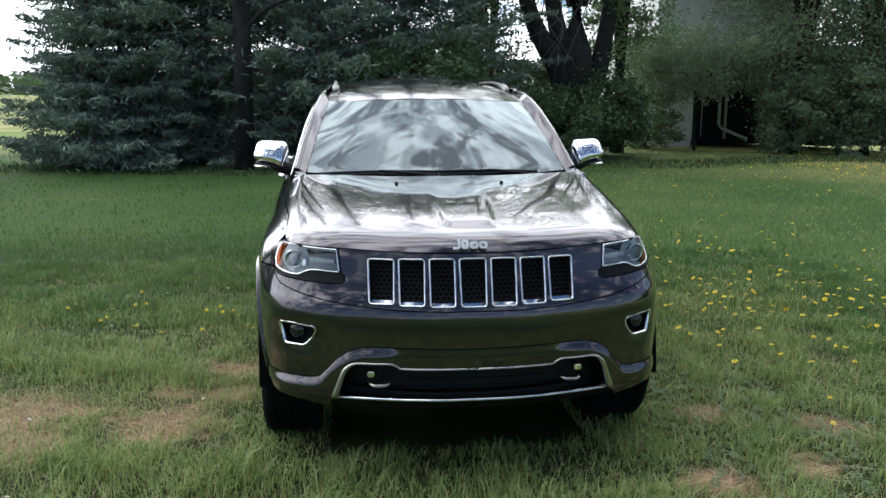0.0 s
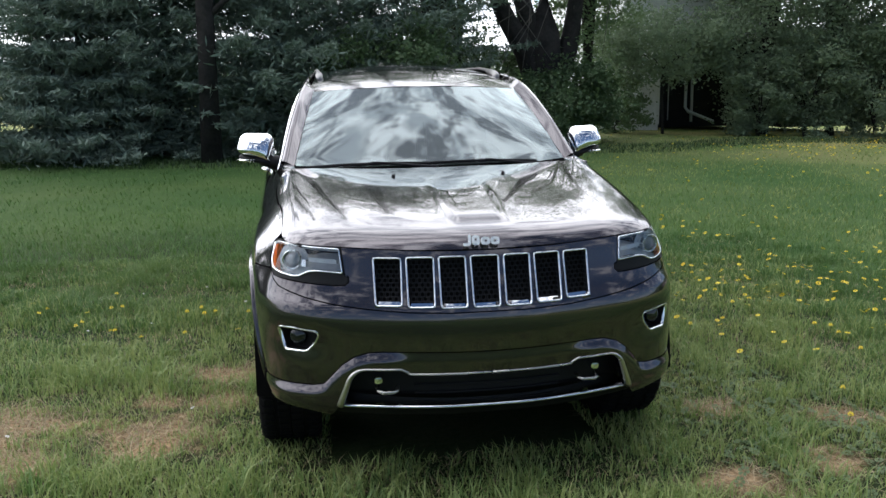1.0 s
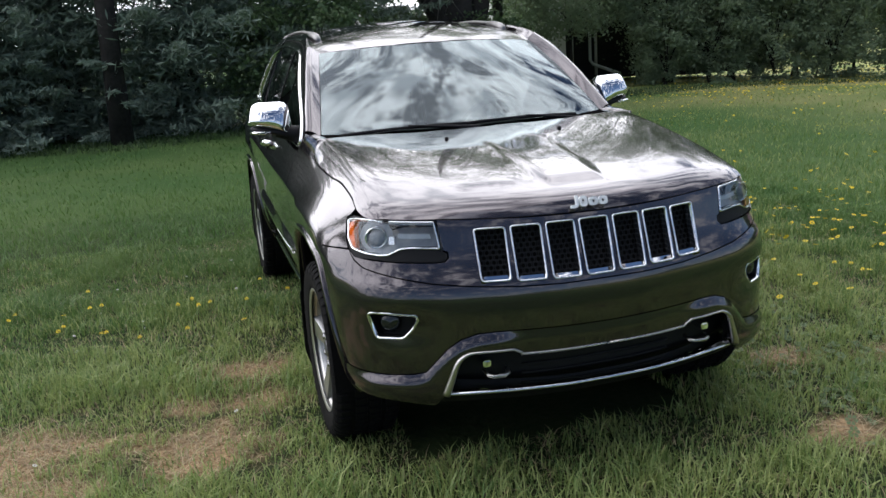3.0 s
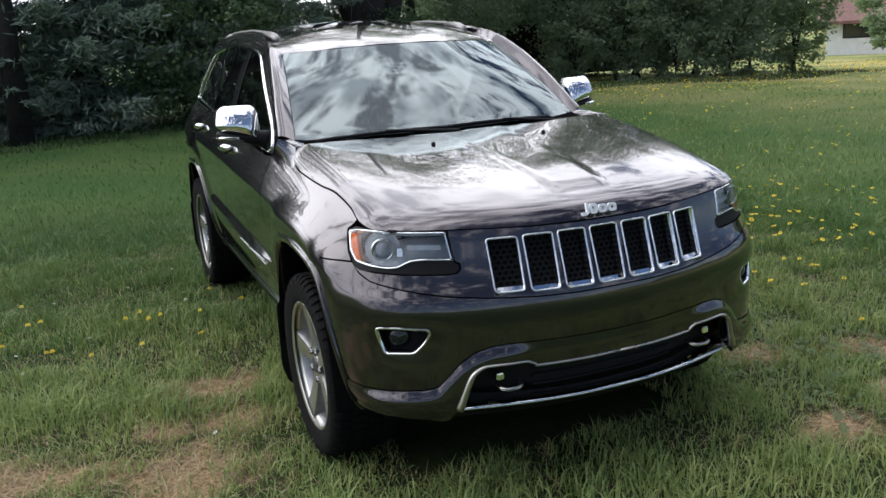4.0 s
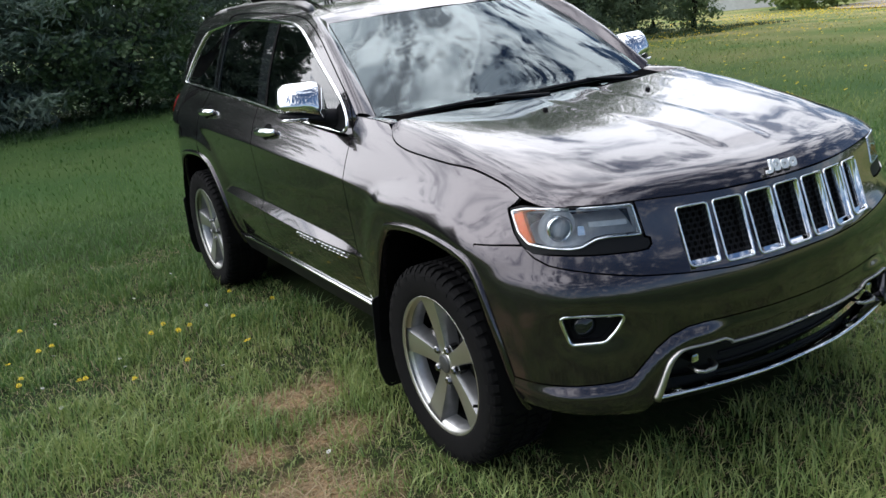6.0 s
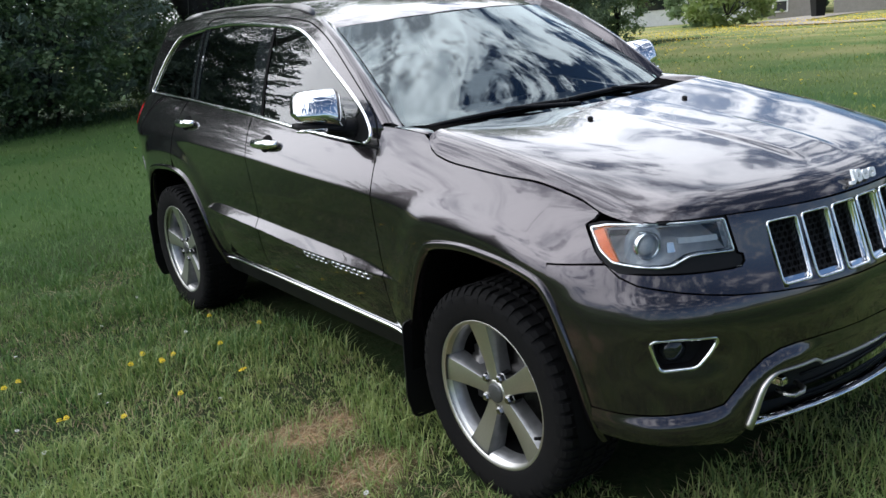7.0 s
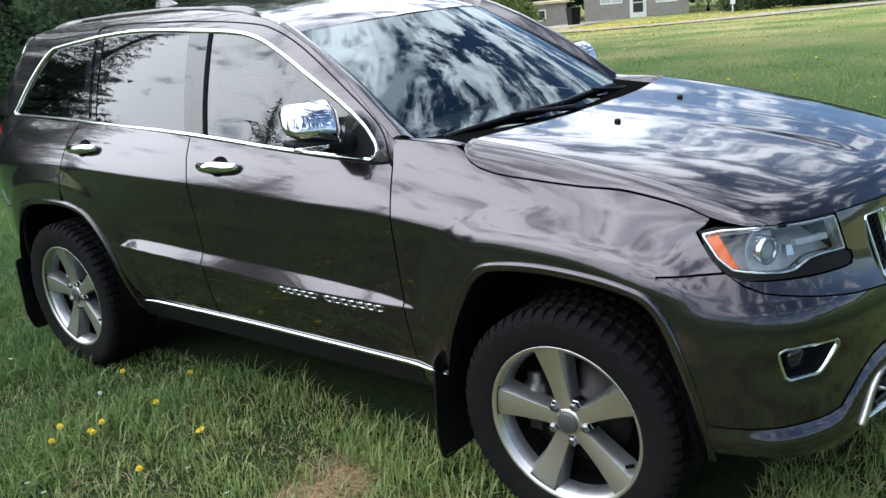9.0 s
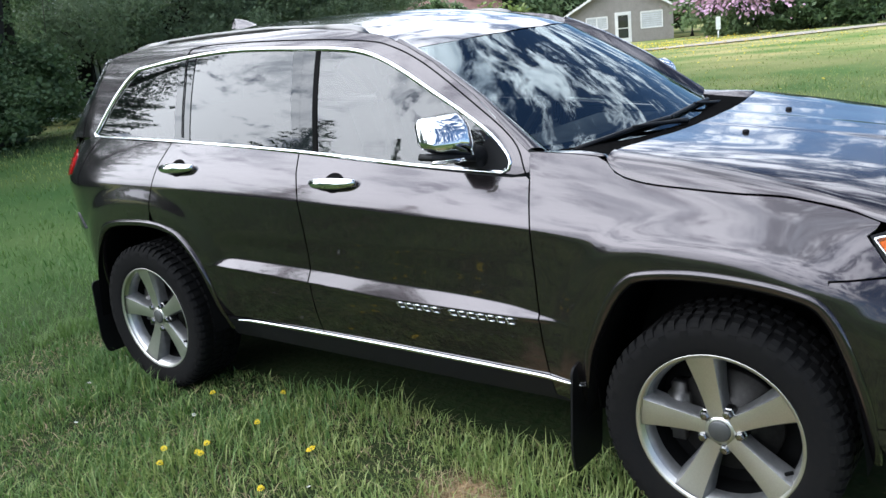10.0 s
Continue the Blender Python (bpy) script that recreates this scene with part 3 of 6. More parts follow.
# -- side panels --
s_edge = np.linspace(1.072, float(Y(1.56)), 32)
shut = curve([.30, .45, .55, .70, .86, 1.0, 1.13, 1.20, 1.245, 1.27, 1.283, 1.29, 1.7], [.016, .012, 0, .006, .030, .046, .055, .050, .036, .018, .0, 0, 0])
fender_top = [(s, float(ztop(s) - shut(body(s, 1.15)[1]))) for s in s_edge]
fender = [(1.025, .917), (1.121, .909), (1.20, .905)] + ys([q for q in front_lip if q[0] > .56 and q[1] > .36]) + ys([(1.40, .335), (1.497, .36), (1.50, .70), (1.500, 1.0), (1.53, 1.15)]) + fender_top[::-1] + [(1.085, 1.031), (1.108, 1.015), (1.06, .95)]
both("fender", fender, body, PAINT, du=.03, dv=.005, gap=.0025, label="grey metallic front wing")
front_door = ys([(1.497, .445), (2.0, .452), (2.60, .452), (2.57, .9), (2.575, 1.05), (2.605, 1.15)] + [(a, float(belt(a))) for a in np.linspace(2.615, 1.60, 9)] + [(1.545, 1.16), (1.53, 1.15), (1.500, 1.0), (1.50, .70)])
fd = both("front_door", front_door, body, PAINT, du=.03, dv=.005, gap=.0035)
rear_door = ys([(2.60, .452), (3.21, .452)]) + ys([q for q in rear_lip if q[0] < 3.60 and q[1] > .47]) + ys([(3.585, .95), (3.575, 1.0), (3.52, 1.16), (3.47, 1.245)] + [(a, float(belt(a))) for a in np.linspace(3.46, 2.615, 8)] + [(2.605, 1.15), (2.575, 1.05), (2.57, .9)])
rd = both("rear_door", rear_door, body, PAINT, du=.03, dv=.005, gap=.0035)
quarter = ys([q for q in rear_lip if q[0] >= 3.60 and q[1] > .34]) + ys([(4.35, .36), (4.55, .38), (4.62, .45), (4.62, .70), (4.62, .95)]) + ys([(4.61, 1.10), (4.58, 1.288), (4.2, 1.284), (3.8, 1.270), (3.46, float(belt(3.46))), (3.47, 1.245), (3.52, 1.16), (3.575, 1.0), (3.585, .95)])
both("quarter_panel", quarter, body, PAINT, du=.03, dv=.005, gap=.0035)
sill = ys([(1.40, .335), (2.4, .335), (3.24, .335), (3.235, .44), (2.6, .445), (2.0, .445), (1.50, .438), (1.497, .36)])
both("sill", sill, body, DARKTRIM, label="black plastic sill")
for sd in (1, -1):
    a = np.linspace(1.36, 3.18, 40)
    st = body(Y(a), .436 + .012 * np.sin((a - 1.36) / 1.82 * math.pi)) + np.array([-.005, 0, 0])
    tube("sill_trim", st, .0085 * np.minimum(1, .25 + np.minimum(a - 1.36, 3.18 - a) * 6), CHROME, car, k=8, side=sd, label="thin chrome strip along the sill")
shell = ys([(.5, .92), (1.30, .92), (1.36, .70), (1.39, .34), (3.23, .34), (3.28, .72), (3.45, .91), (4.05, .91), (4.23, .7), (4.25, .34), (4.6, .36), (4.6, 1.26), (3.4, 1.235), (2.6, 1.20), (1.62, 1.14), (1.3, 1.18), (.7, 1.07), (.5, 1.02)])
both("inner_shell", shell, body, FLATBLACK, lift=-.026, turn=0, du=.06, dv=.06)


# -- wheel arch mouldings --
for lip, cy in ((front_lip, FY), (rear_lip, RY)):
    line = np.array([q for q in lip if q[1] > .33])
    c = np.array([cy, HUB])
    r = np.linalg.norm(line - c, axis=1)[:, None]
    d = (line - c) / r
    for sd in (1, -1):
        rows = []
        for inn, out in ((-.004, -.004), (-.003, .007), (.003, .011), (.009, .012), (.020, .009), (.030, .002), (.033, -.008), (.034, -.020)):
            q = line - d * inn
            p = body(Y(q[:, 0]), q[:, 1])
            n = -surface_normal(body, Y(line[:, 0]), line[:, 1])
            n[:, 2] *= .3
            rows.append(p + n * out)
        k = len(line)
        v = np.vstack(rows)
        f = [(i * k + j, i * k + j + 1, (i + 1) * k + j + 1, (i + 1) * k + j) for i in range(len(rows) - 1) for j in range(k - 1)]
        if sd < 0:
            v = v * np.array([-1, 1, 1])
        if sd > 0:
            f = [q[::-1] for q in f]
        mesh_object("arch_moulding", v, f, PAINT, car)
        # dark liner inside the arch
        lv, lf = [], []
        for i, (a, b) in enumerate(line - d * .032):
            lv += [(-.93 * sd, a, b), (-.50 * sd, a, b)]
            if i:
                lf.append((2 * i - 2, 2 * i - 1, 2 * i + 1, 2 * i))
        lv.append((-.50 * sd, cy, .30))
        lf += [(2 * i + 1, 2 * i + 3, len(lv) - 1) for i in range(len(line) - 1)]
        mesh_object("arch_liner", np.array(lv), lf, FLATBLACK, car)


# -- nose --
def nose_face(u, z):
    """The shell over signed way round from the middle, for parts that cross it."""
    u = np.asarray(u, float)
    p = body(np.abs(u), z)
    p[..., 0] = np.where(u < 0, -1, 1) * np.abs(p[..., 0])
    return p


def slot(i, grow=0.0):
    """The outline of grille opening number i from the middle."""
    c, w = .1325 * i - .0165, .0550 + grow
    zt, zb = .990 - .0004 * i * i + grow, .803 + .0011 * i * i - grow
    lean = -.0045 * i
    return rounded([(c + w, zt), (c - w, zt), (c - w + .004 + lean, zb), (c + w - .004 + lean, zb)], .016)


seam = [(0, .785), (.16, .785), (.322, .789), (.482, .800), (.623, .815), (.779, .839), (.914, .862), (.973, .884), (1.019, .915)]
head_half = seam[:-2] + [(.970, .8835), (1.010, .909), (.972, .896), (.913, .892), (.787, .887), (.615, .882), (.578, .884), (.564, .897), (.566, .916), (.582, .922), (.603, 1.020), (.606, 1.027), (.45, 1.021), (.3, 1.0155), (.15, 1.013), (0, 1.012)]
header = head_half + [(-a, b) for a, b in head_half[::-1][1:-1]]
sheet("grille_panel", header, nose_face, PAINT, du=.02, dv=.02, holes=[slot(i, .003) for i in range(-3, 4)], turn=.03, label="grey metallic panel round seven grille openings")
for i in range(-3, 4):
    bezel("grille_surround", slot(i, .004), nose_face, CHROME, car, [(0, -.002), (.0005, .003), (.002, .0045), (.005, .004), (.0070, .001), (.0095, -.03)], label="chrome grille surround")
for i in range(-3, 4):
    c_, zb = .1325 * i - .0165 - .0045 * i, .803 + .0011 * i * i
    sheet("grille_ledge", rounded([(c_ - .045, zb + .004), (c_ + .045, zb + .004), (c_ + .043, zb + .017), (c_ - .043, zb + .017)], .004), nose_face, CHROME, lift=-.010, turn=.02, gap=0, label="chrome foot of a grille opening")
# honeycomb behind the openings
sheet("grille_backing", [(-.50, .79), (.48, .79), (.48, 1.0), (-.50, 1.0)], nose_face, FLATBLACK, lift=-.062, turn=0)
hv, hf = [], []
hr = .0185
for r_ in range(22):
    for c_ in range(-31, 32):
        hx, hz = (c_ + .5 * (r_ % 2)) * hr * 1.25 * 1.0, .795 + r_ * hr * .92
        if abs(hx + .016) > .46 or hz > 1.0:
            continue
        ring = []
        for k in range(6):
            w = radians(60 * k + 30)
            for q in (1.0, .70):
                ring.append((hx + hr * .62 * q * math.cos(w), hz + hr * .62 * q * math.sin(w)))
        p = nose_face(np.array([a for a, b in ring]), np.array([b for a, b in ring])) + np.array([0, .034, 0])
        b0 = len(hv)
        hv += list(p)
        hf += [(b0 + 2 * k, b0 + 2 * ((k + 1) % 6), b0 + 2 * ((k + 1) % 6) + 1, b0 + 2 * k + 1) for k in range(6)]
mesh_object("grille_mesh", np.array(hv), hf, DARKTRIM, car, "black honeycomb grille mesh", smooth=False)

lip_line = xs([(0, .628), (.2, .631), (.339, .633), (.42, .634), (.476, .630), (.53, .612), (.575, .580), (.617, .534), (.65, .497), (.69, .488), (.756, .484)]) + [(.87, .480), (.956, .478), (1.069, .482)]
foot_f = ys([q for q in front_lip if q[0] < .60 and q[1] > .47])
fog = rounded([(.884, .700), (.868, .712), (.800, .7145), (.690, .709), (.680, .690), (.700, .655), (.742, .616), (.845, .613), (.858, .622), (.874, .662)], .018, 4)
bump_half = lip_line + foot_f + [(1.20, .9045), (1.121, .9085), (1.019, .9155)] + seam[::-1][1:]
bumper_loop = bump_half + [(-a, b) for a, b in bump_half[::-1][1:-1]]
sheet("bumper", bumper_loop, nose_face, PAINT, du=.02, dv=.01, gap=.0025, holes=[fog, [(-a, b) for a, b in fog]], turn=.03, label="grey metallic front bumper")
opening = xs([(0, .545), (.297, .546), (.325, .553), (.345, .563), (.365, .568), (.47, .569), (.505, .565), (.53, .55), (.548, .525), (.570, .465), (.588, .418)])
low_half = opening + xs([(.63, .376), (.72, .392), (.80, .398)]) + [(.90, .400), (1.04, .400)] + ys([q for q in front_lip if q[0] < .46 and q[1] < .48 and q[1] > .41]) + lip_line[::-1]
low_loop = low_half + [(-a, b) for a, b in low_half[::-1][1:-1]]
_ls, _lz = np.array([q[0] for q in lip_line]), np.array([q[1] for q in lip_line])


def fascia_face(u, z):
    """The lower bumper section, which swells out below its upper edge."""
    u, z = np.asarray(u, float), np.asarray(z, float)
    p = nose_face(u, z)
    n = surface_normal(nose_face, u, z)
    drop = np.interp(np.abs(u), _ls, _lz) - z
    return p + n * ((.002 + .019 * ramp(drop, -.008, .042)) * (.30 + .70 * ramp(np.abs(u), .30, .44)))[..., None] * (1 - .5 * ramp(np.abs(u), .85, 1.05))[..., None]


sheet("lower_fascia", low_loop, fascia_face, PAINT, du=.02, dv=.009, gap=.001, turn=.05, label="grey painted lower bumper section")
# chrome frame of the lower opening
for sd in (1, -1):
    up = np.array(smooth_line(opening, 5))
    q = fascia_face(up[:, 0], up[:, 1])
    q[:, 1] -= .002
    rad = np.where(up[:, 0] < .50, .0045, .0045 + (up[:, 0] - .50) * .10)
    tube("opening_trim", q, rad, SATIN, car, k=8, side=sd, label="bright edge of the lower opening")
    a = np.linspace(0, .592, 30)
    wv, wf = [], []
    for i, t in enumerate(a):
        h = .012 + .022 * (t / .592) ** 2.5 - (.030 * max(0, t - .570) / .03)
        for dz, dy in ((-.006, .014), (0, -.010), (.006, -.012), (.010, -.004), (.010 + h, .026 + h * .8), (.008 + h, .05)):
            p = nose_face(np.array([t]), np.array([.404]))[0]
            wv.append(p + np.array([0, dy, dz]))
        if i:
            for j in range(5):
                b0 = (i - 1) * 6 + j
                wf.append((b0, b0 + 1, b0 + 7, b0 + 6))
    wv = np.array(wv)
    if sd > 0:
        wv = wv * np.array([1, 1, 1])
    else:
        wv = wv * np.array([-1, 1, 1])
        wf = [t[::-1] for t in wf]
    mesh_object("lower_trim", wv, [t[::-1] for t in wf], CHROME, car, "chrome lower bumper trim")
    hk = thing("tow_hook", "", "")
    hk.parent = car
    x0 = -.405 * sd
    tube("eye", [(x0 + .040, .115, .482), (x0 + .036, .085, .474), (x0 + .02, .078, .470), (x0 - .02, .082, .470), (x0 - .036, .092, .474), (x0 - .040, .125, .482)], .009, SATIN, hk, k=8, flat=.8)
    box("mount", (x0 - .050 if sd > 0 else x0 + .020, .10, .50), (x0 - .020 if sd > 0 else x0 + .050, .17, .525), CHROME, hk, bevel=.004)
sheet("opening_backing", [(-.72, .33), (.72, .33), (.70, .62), (-.70, .62)], nose_face, DARKTRIM, lift=-.075, turn=0)
for z0 in (.44, .475, .51):
    a = np.linspace(-.30, .30, 25)
    q = nose_face(a, np.full(25, z0))
    q[:, 1] += .075
    tube("intake_slat", q, .006, DARKTRIM, car, k=6)
valance = [(0, .34), (.5, .34), (.8, .355), (1.05, .37), (1.06, .40), (.90, .400)] + xs([(.80, .398), (.72, .392), (.63, .376), (.56, .395), (.3, .400), (0, .400)])
valance = valance + [(-a, b) for a, b in valance[::-1][1:-1]]
sheet("chin_valance", valance, nose_face, DARKTRIM, lift=-.012, label="black plastic chin under the bumper")
sheet("front_shell", [(-1.0, .42), (1.0, .42), (1.0, .90), (-1.0, .90)], nose_face, FLATBLACK, lift=-.10, turn=0, du=.06, dv=.06)

# -- lamps --
lamp_top = [(.606, 1.027), (.75, 1.030), (.93, 1.032), (1.06, 1.030), (1.104, 1.018)]
surround = lamp_top + [(1.06, .95), (1.024, .917), (.973, .892), (.913, .894), (.787, .889), (.615, .884), (.580, .886), (.567, .898), (.569, .914), (.585, .920)]
lens_loop = rounded([(.612, 1.021), (.75, 1.025), (.93, 1.027), (1.04, 1.022), (1.095, 1.011), (1.045, .950), (1.000, .920), (.965, .915), (.913, .909), (.84, .905), (.800, .908), (.770, .920), (.745, .929), (.704, .932), (.592, .927)], .008, 3)
amber_loop = rounded([(1.046, 1.013), (1.086, 1.003), (1.040, .950), (.998, .923), (.972, .919)], .005, 2)
def lamp_back(s, z):
    """The bright inside of a headlamp, which leans back as it rises."""
    p = body(s, z)
    n = -surface_normal(body, np.asarray(s, float), np.asarray(z, float))
    return p - n * (.024 + 1.05 * np.clip(np.asarray(z, float) - .90, 0, .2))[..., None]
INWARD = INWARD + (lamp_back,)
for sd in (1, -1):
    both_k = dict(side=sd)
    lamp_ob = thing("headlamp", "clear headlamp with projector and amber corner lens", "")
    lamp_ob.parent = car
    sheet("surround", surround, body, DARKTRIM, lamp_ob, lift=-.004, gap=.001, turn=.02, holes=[lens_loop], **both_k)
    bezel("bezel", lens_loop, body, LAMPSHELL, lamp_ob, [(-.002, -.006), (0, .001), (.003, .002), (.007, -.002), (.010, -.03)], side=sd)
    sheet("housing", lens_loop, lamp_back, LAMPBODY, lamp_ob, gap=-.012, turn=0, du=.02, dv=.01, **both_k)
    sheet("lens", lens_loop, body, LENS, lamp_ob, du=.02, dv=.02, gap=.003, turn=.003, **both_k)
    sheet("turn_signal", amber_loop, body, AMBER, lamp_ob, lift=-.004, du=.015, dv=.015, turn=.02, label="amber corner lens", **both_k)
    c = body(np.array([.865]), np.array([.962]))[0]
    nrm = np.array([-.30, -.95, 0])
    m = Matrix.Translation(c - nrm * .03) @ Vector(nrm).to_track_quat("X", "Z").to_matrix().to_4x4()
    if sd < 0:
        m = Matrix.Diagonal((-1, 1, 1, 1)) @ m
    lathe("projector_ring", [(.038, -.03), (.040, .010), (.037, .014), (.032, .008), (.029, -.004)], LAMPSHELL, lamp_ob, m, 32)
    lathe("projector", [(.029, -.004), (.026, .006), (.018, .013), (.009, .016), (.0005, .017)], material("projector_glass", (.42, .46, .50), rough=.05, spec=.9) if sd > 0 else bpy.data.materials["projector_glass"], lamp_ob, m, 32)
    lathe("reflector", [(.060, -.02), (.050, -.03), (.038, -.03)], LAMPBODY, lamp_ob, m, 32)
    sheet("light_bar", rounded([(.630, .982), (.770, .986), (.770, .966), (.626, .962)], .005), body, LAMPBODY, lamp_ob, lift=-.022, turn=.02, **both_k)
    sheet("reflector_block", rounded([(.785, .975), (.812, .975), (.812, .944), (.780, .944)], .005), body, LAMPSHELL, lamp_ob, lift=-.020, turn=.02, **both_k)
    fg = thing("fog_lamp", "round fog lamp in a chrome surround", "")
    fg.parent = car
    bezel("surround", fog, body, CHROME, fg, [(-.002, -.003), (-.001, .000), (.002, .001), (.006, .0005), (.009, -.008)], side=sd, label="chrome fog lamp surround")
    bezel("throat", fog, body, DARKTRIM, fg, [(.008, -.005), (.012, -.045)], side=sd)
    sheet("pocket", fog, body, DARKTRIM, fg, lift=-.045, gap=-.01, turn=0, **both_k)
    c = body(np.array([.795]), np.array([.668]))[0]
    nrm = np.array([-.35, -.93, 0])
    m = Matrix.Translation(c - nrm * .028) @ Vector(nrm).to_track_quat("X", "Z").to_matrix().to_4x4()
    if sd < 0:
        m = Matrix.Diagonal((-1, 1, 1, 1)) @ m
    lathe("lamp", [(.036, -.03), (.036, .0), (.031, .004), (.02, .010), (.0005, .013)], SKYGLASS, fg, m, 28)
    rg = rounded(ys([(4.345, 1.088), (4.40, 1.075), (4.56, 1.075), (4.56, 1.215), (4.40, 1.210), (4.325, 1.185), (4.318, 1.14)]), .012)
    tail = sheet("tail_lamp", rg, body, REDLENS, lift=.006, du=.03, label="red tail lamp", **both_k)
    reflector = sheet("side_reflector", rounded(ys([(4.27, .800), (4.40, .795), (4.44, .87), (4.35, .885), (4.30, .84)]), .01), body, SKYGLASS, lift=.006, **both_k)

# badge: four plain bright shapes standing on the bonnet's front edge
def badge_face(u, v):
    u, v = np.asarray(u, float), np.asarray(v, float)
    p = hood(u, np.full(u.shape, .118))
    p[..., 1] += .30 * v - .004
    p[..., 2] += .95 * v + .008
    return p
for a0, w, lo, hi in ((-.062, .030, .006, .044), (-.026, .034, .006, .036), (.012, .034, .006, .036)):
    sheet("badge_mark", rounded([(a0, lo), (a0 + w, lo), (a0 + w, hi), (a0, hi)], .012), badge_face, LAMPBODY, lift=.006, du=.012, dv=.012, turn=.009, gap=0, holes=[rounded([(a0 + .010, lo + .010), (a0 + w - .010, lo + .010), (a0 + w - .010, hi - .010), (a0 + .010, hi - .010)], .004)])
sheet("badge_mark", rounded([(-.096, .004), (-.074, .004), (-.066, .012), (-.066, .048), (-.076, .048), (-.076, .014), (-.096, .016)], .004), badge_face, LAMPBODY, lift=.006, du=.012, dv=.012, turn=.009, gap=0)

# -- bonnet and cowl --
hx = np.linspace(-.738, .738, 41)
hood_loop = [(a, float(nose(a))) for a in hx] + [(.738, .45), (.738, .6), (.738, .9), (.738, 1.2), (.738, 1.268), (.6, 1.240), (.4, 1.220), (.2, 1.209), (0, 1.206)]
hood_loop += [(-a, b) for a, b in hood_loop[-2:-10:-1]]
sheet("bonnet", hood_loop, hood, PAINT, du=.0125, dv=.0125, gap=.001, turn=.02, label="grey metallic bonnet with a raised middle")
sheet("cowl", [(-.76, 1.24), (0, 1.19), (.76, 1.24), (.74, 1.60), (.4, 1.5), (0, 1.45), (-.4, 1.5), (-.74, 1.60)], hood, COWL, lift=-.034, turn=0)
for sd in (1, -1):
    # the bonnet's edge, which rolls over the shoulder down to the shut line
    ey = np.concatenate([np.linspace(float(nose(.733)) + .002, 1.15, 44), np.linspace(1.165, 1.276, 12)])
    es = np.interp(ey, body(np.linspace(.9, 2.2, 400), np.full(400, 1.04))[:, 1], np.linspace(.9, 2.2, 400))
    ez = ztop(es) - shut(ey) + .003
    p0, p1 = hood(np.full(len(ey), -.733), ey) - np.array([0, 0, .0006]), body(es, ez)
    ln = np.linalg.norm(p1 - p0, axis=1)[:, None]
    t0 = p0 - (hood(np.full(len(ey), -.723), ey) - np.array([0, 0, .0006]))
    t1 = body(es, ez - .006) - p1
    t0, t1 = t0 / np.linalg.norm(t0, axis=1)[:, None] * ln, t1 / np.linalg.norm(t1, axis=1)[:, None] * ln
    rows = []
    for q in np.linspace(0, 1, 11):
        rows.append((2 * q ** 3 - 3 * q ** 2 + 1) * p0 + (q ** 3 - 2 * q ** 2 + q) * t0 + (3 * q ** 2 - 2 * q ** 3) * p1 + (q ** 3 - q ** 2) * t1)
    nn = len(ey)
    rv = np.vstack(rows + [p1 + np.array([.002, 0, -.001]), p1 + np.array([.03, 0, -.004])])
    rf = [(r * nn + i, r * nn + i + 1, (r + 1) * nn + i + 1, (r + 1) * nn + i) for r in list(range(10)) + [11] for i in range(nn - 1)]
    if sd < 0:
        rv = rv * np.array([-1, 1, 1])
        rf = [q[::-1] for q in rf]
    mesh_object("bonnet_edge", rv, rf, PAINT, car)
    cs = np.linspace(float(Y(1.283)), float(Y(1.565)), 16)
    oc = body(cs, ztop(cs))
    ic = smooth_line([(-.790, 1.281), (-.772, 1.282), (-.756, 1.295), (-.744, 1.33), (-.736, 1.39), (-.732, 1.45), (-.732, 1.50), (-.730, 1.545)], 4)
    ic = np.stack([np.interp(np.linspace(0, 1, 16), np.linspace(0, 1, len(ic)), ic[:, 0]), np.interp(np.linspace(0, 1, 16), np.linspace(0, 1, len(ic)), ic[:, 1])], 1)
    iz = np.minimum(hood(ic[:, 0], ic[:, 1])[:, 2], np.interp(ic[:, 1], [1.2, 1.35, 1.60], [1.215, 1.228, 1.216]))
    ic = np.column_stack([ic, iz - .004])
    mc = (oc + ic) / 2 + np.array([-.004, 0, .006])
    pv = np.vstack([oc, mc, ic, ic + np.array([.004, 0, -.03])])
    pf = [(r * 16 + i, r * 16 + i + 1, (r + 1) * 16 + i + 1, (r + 1) * 16 + i) for r in range(3) for i in range(15)]
    if sd < 0:
        pv = pv * np.array([-1, 1, 1])
    else:
        pf = [q[::-1] for q in pf]
    mesh_object("cowl_corner", pv, pf, PAINT, car)
    nz = thing("washer_nozzle", "small black washer nozzle", "")
    nz.parent = car
    c = hood(np.array([.268 * sd]), np.array([1.0]))[0]
    bm = bmesh.new()
    bmesh.ops.create_uvsphere(bm, u_segments=12, v_segments=8, radius=1)
    bm.transform(Matrix.Translation(Vector(c) + Vector((0, 0, .004))) @ Matrix.Diagonal((.009, .013, .008, 1)))
    part("cap", bm, DARKTRIM, nz)

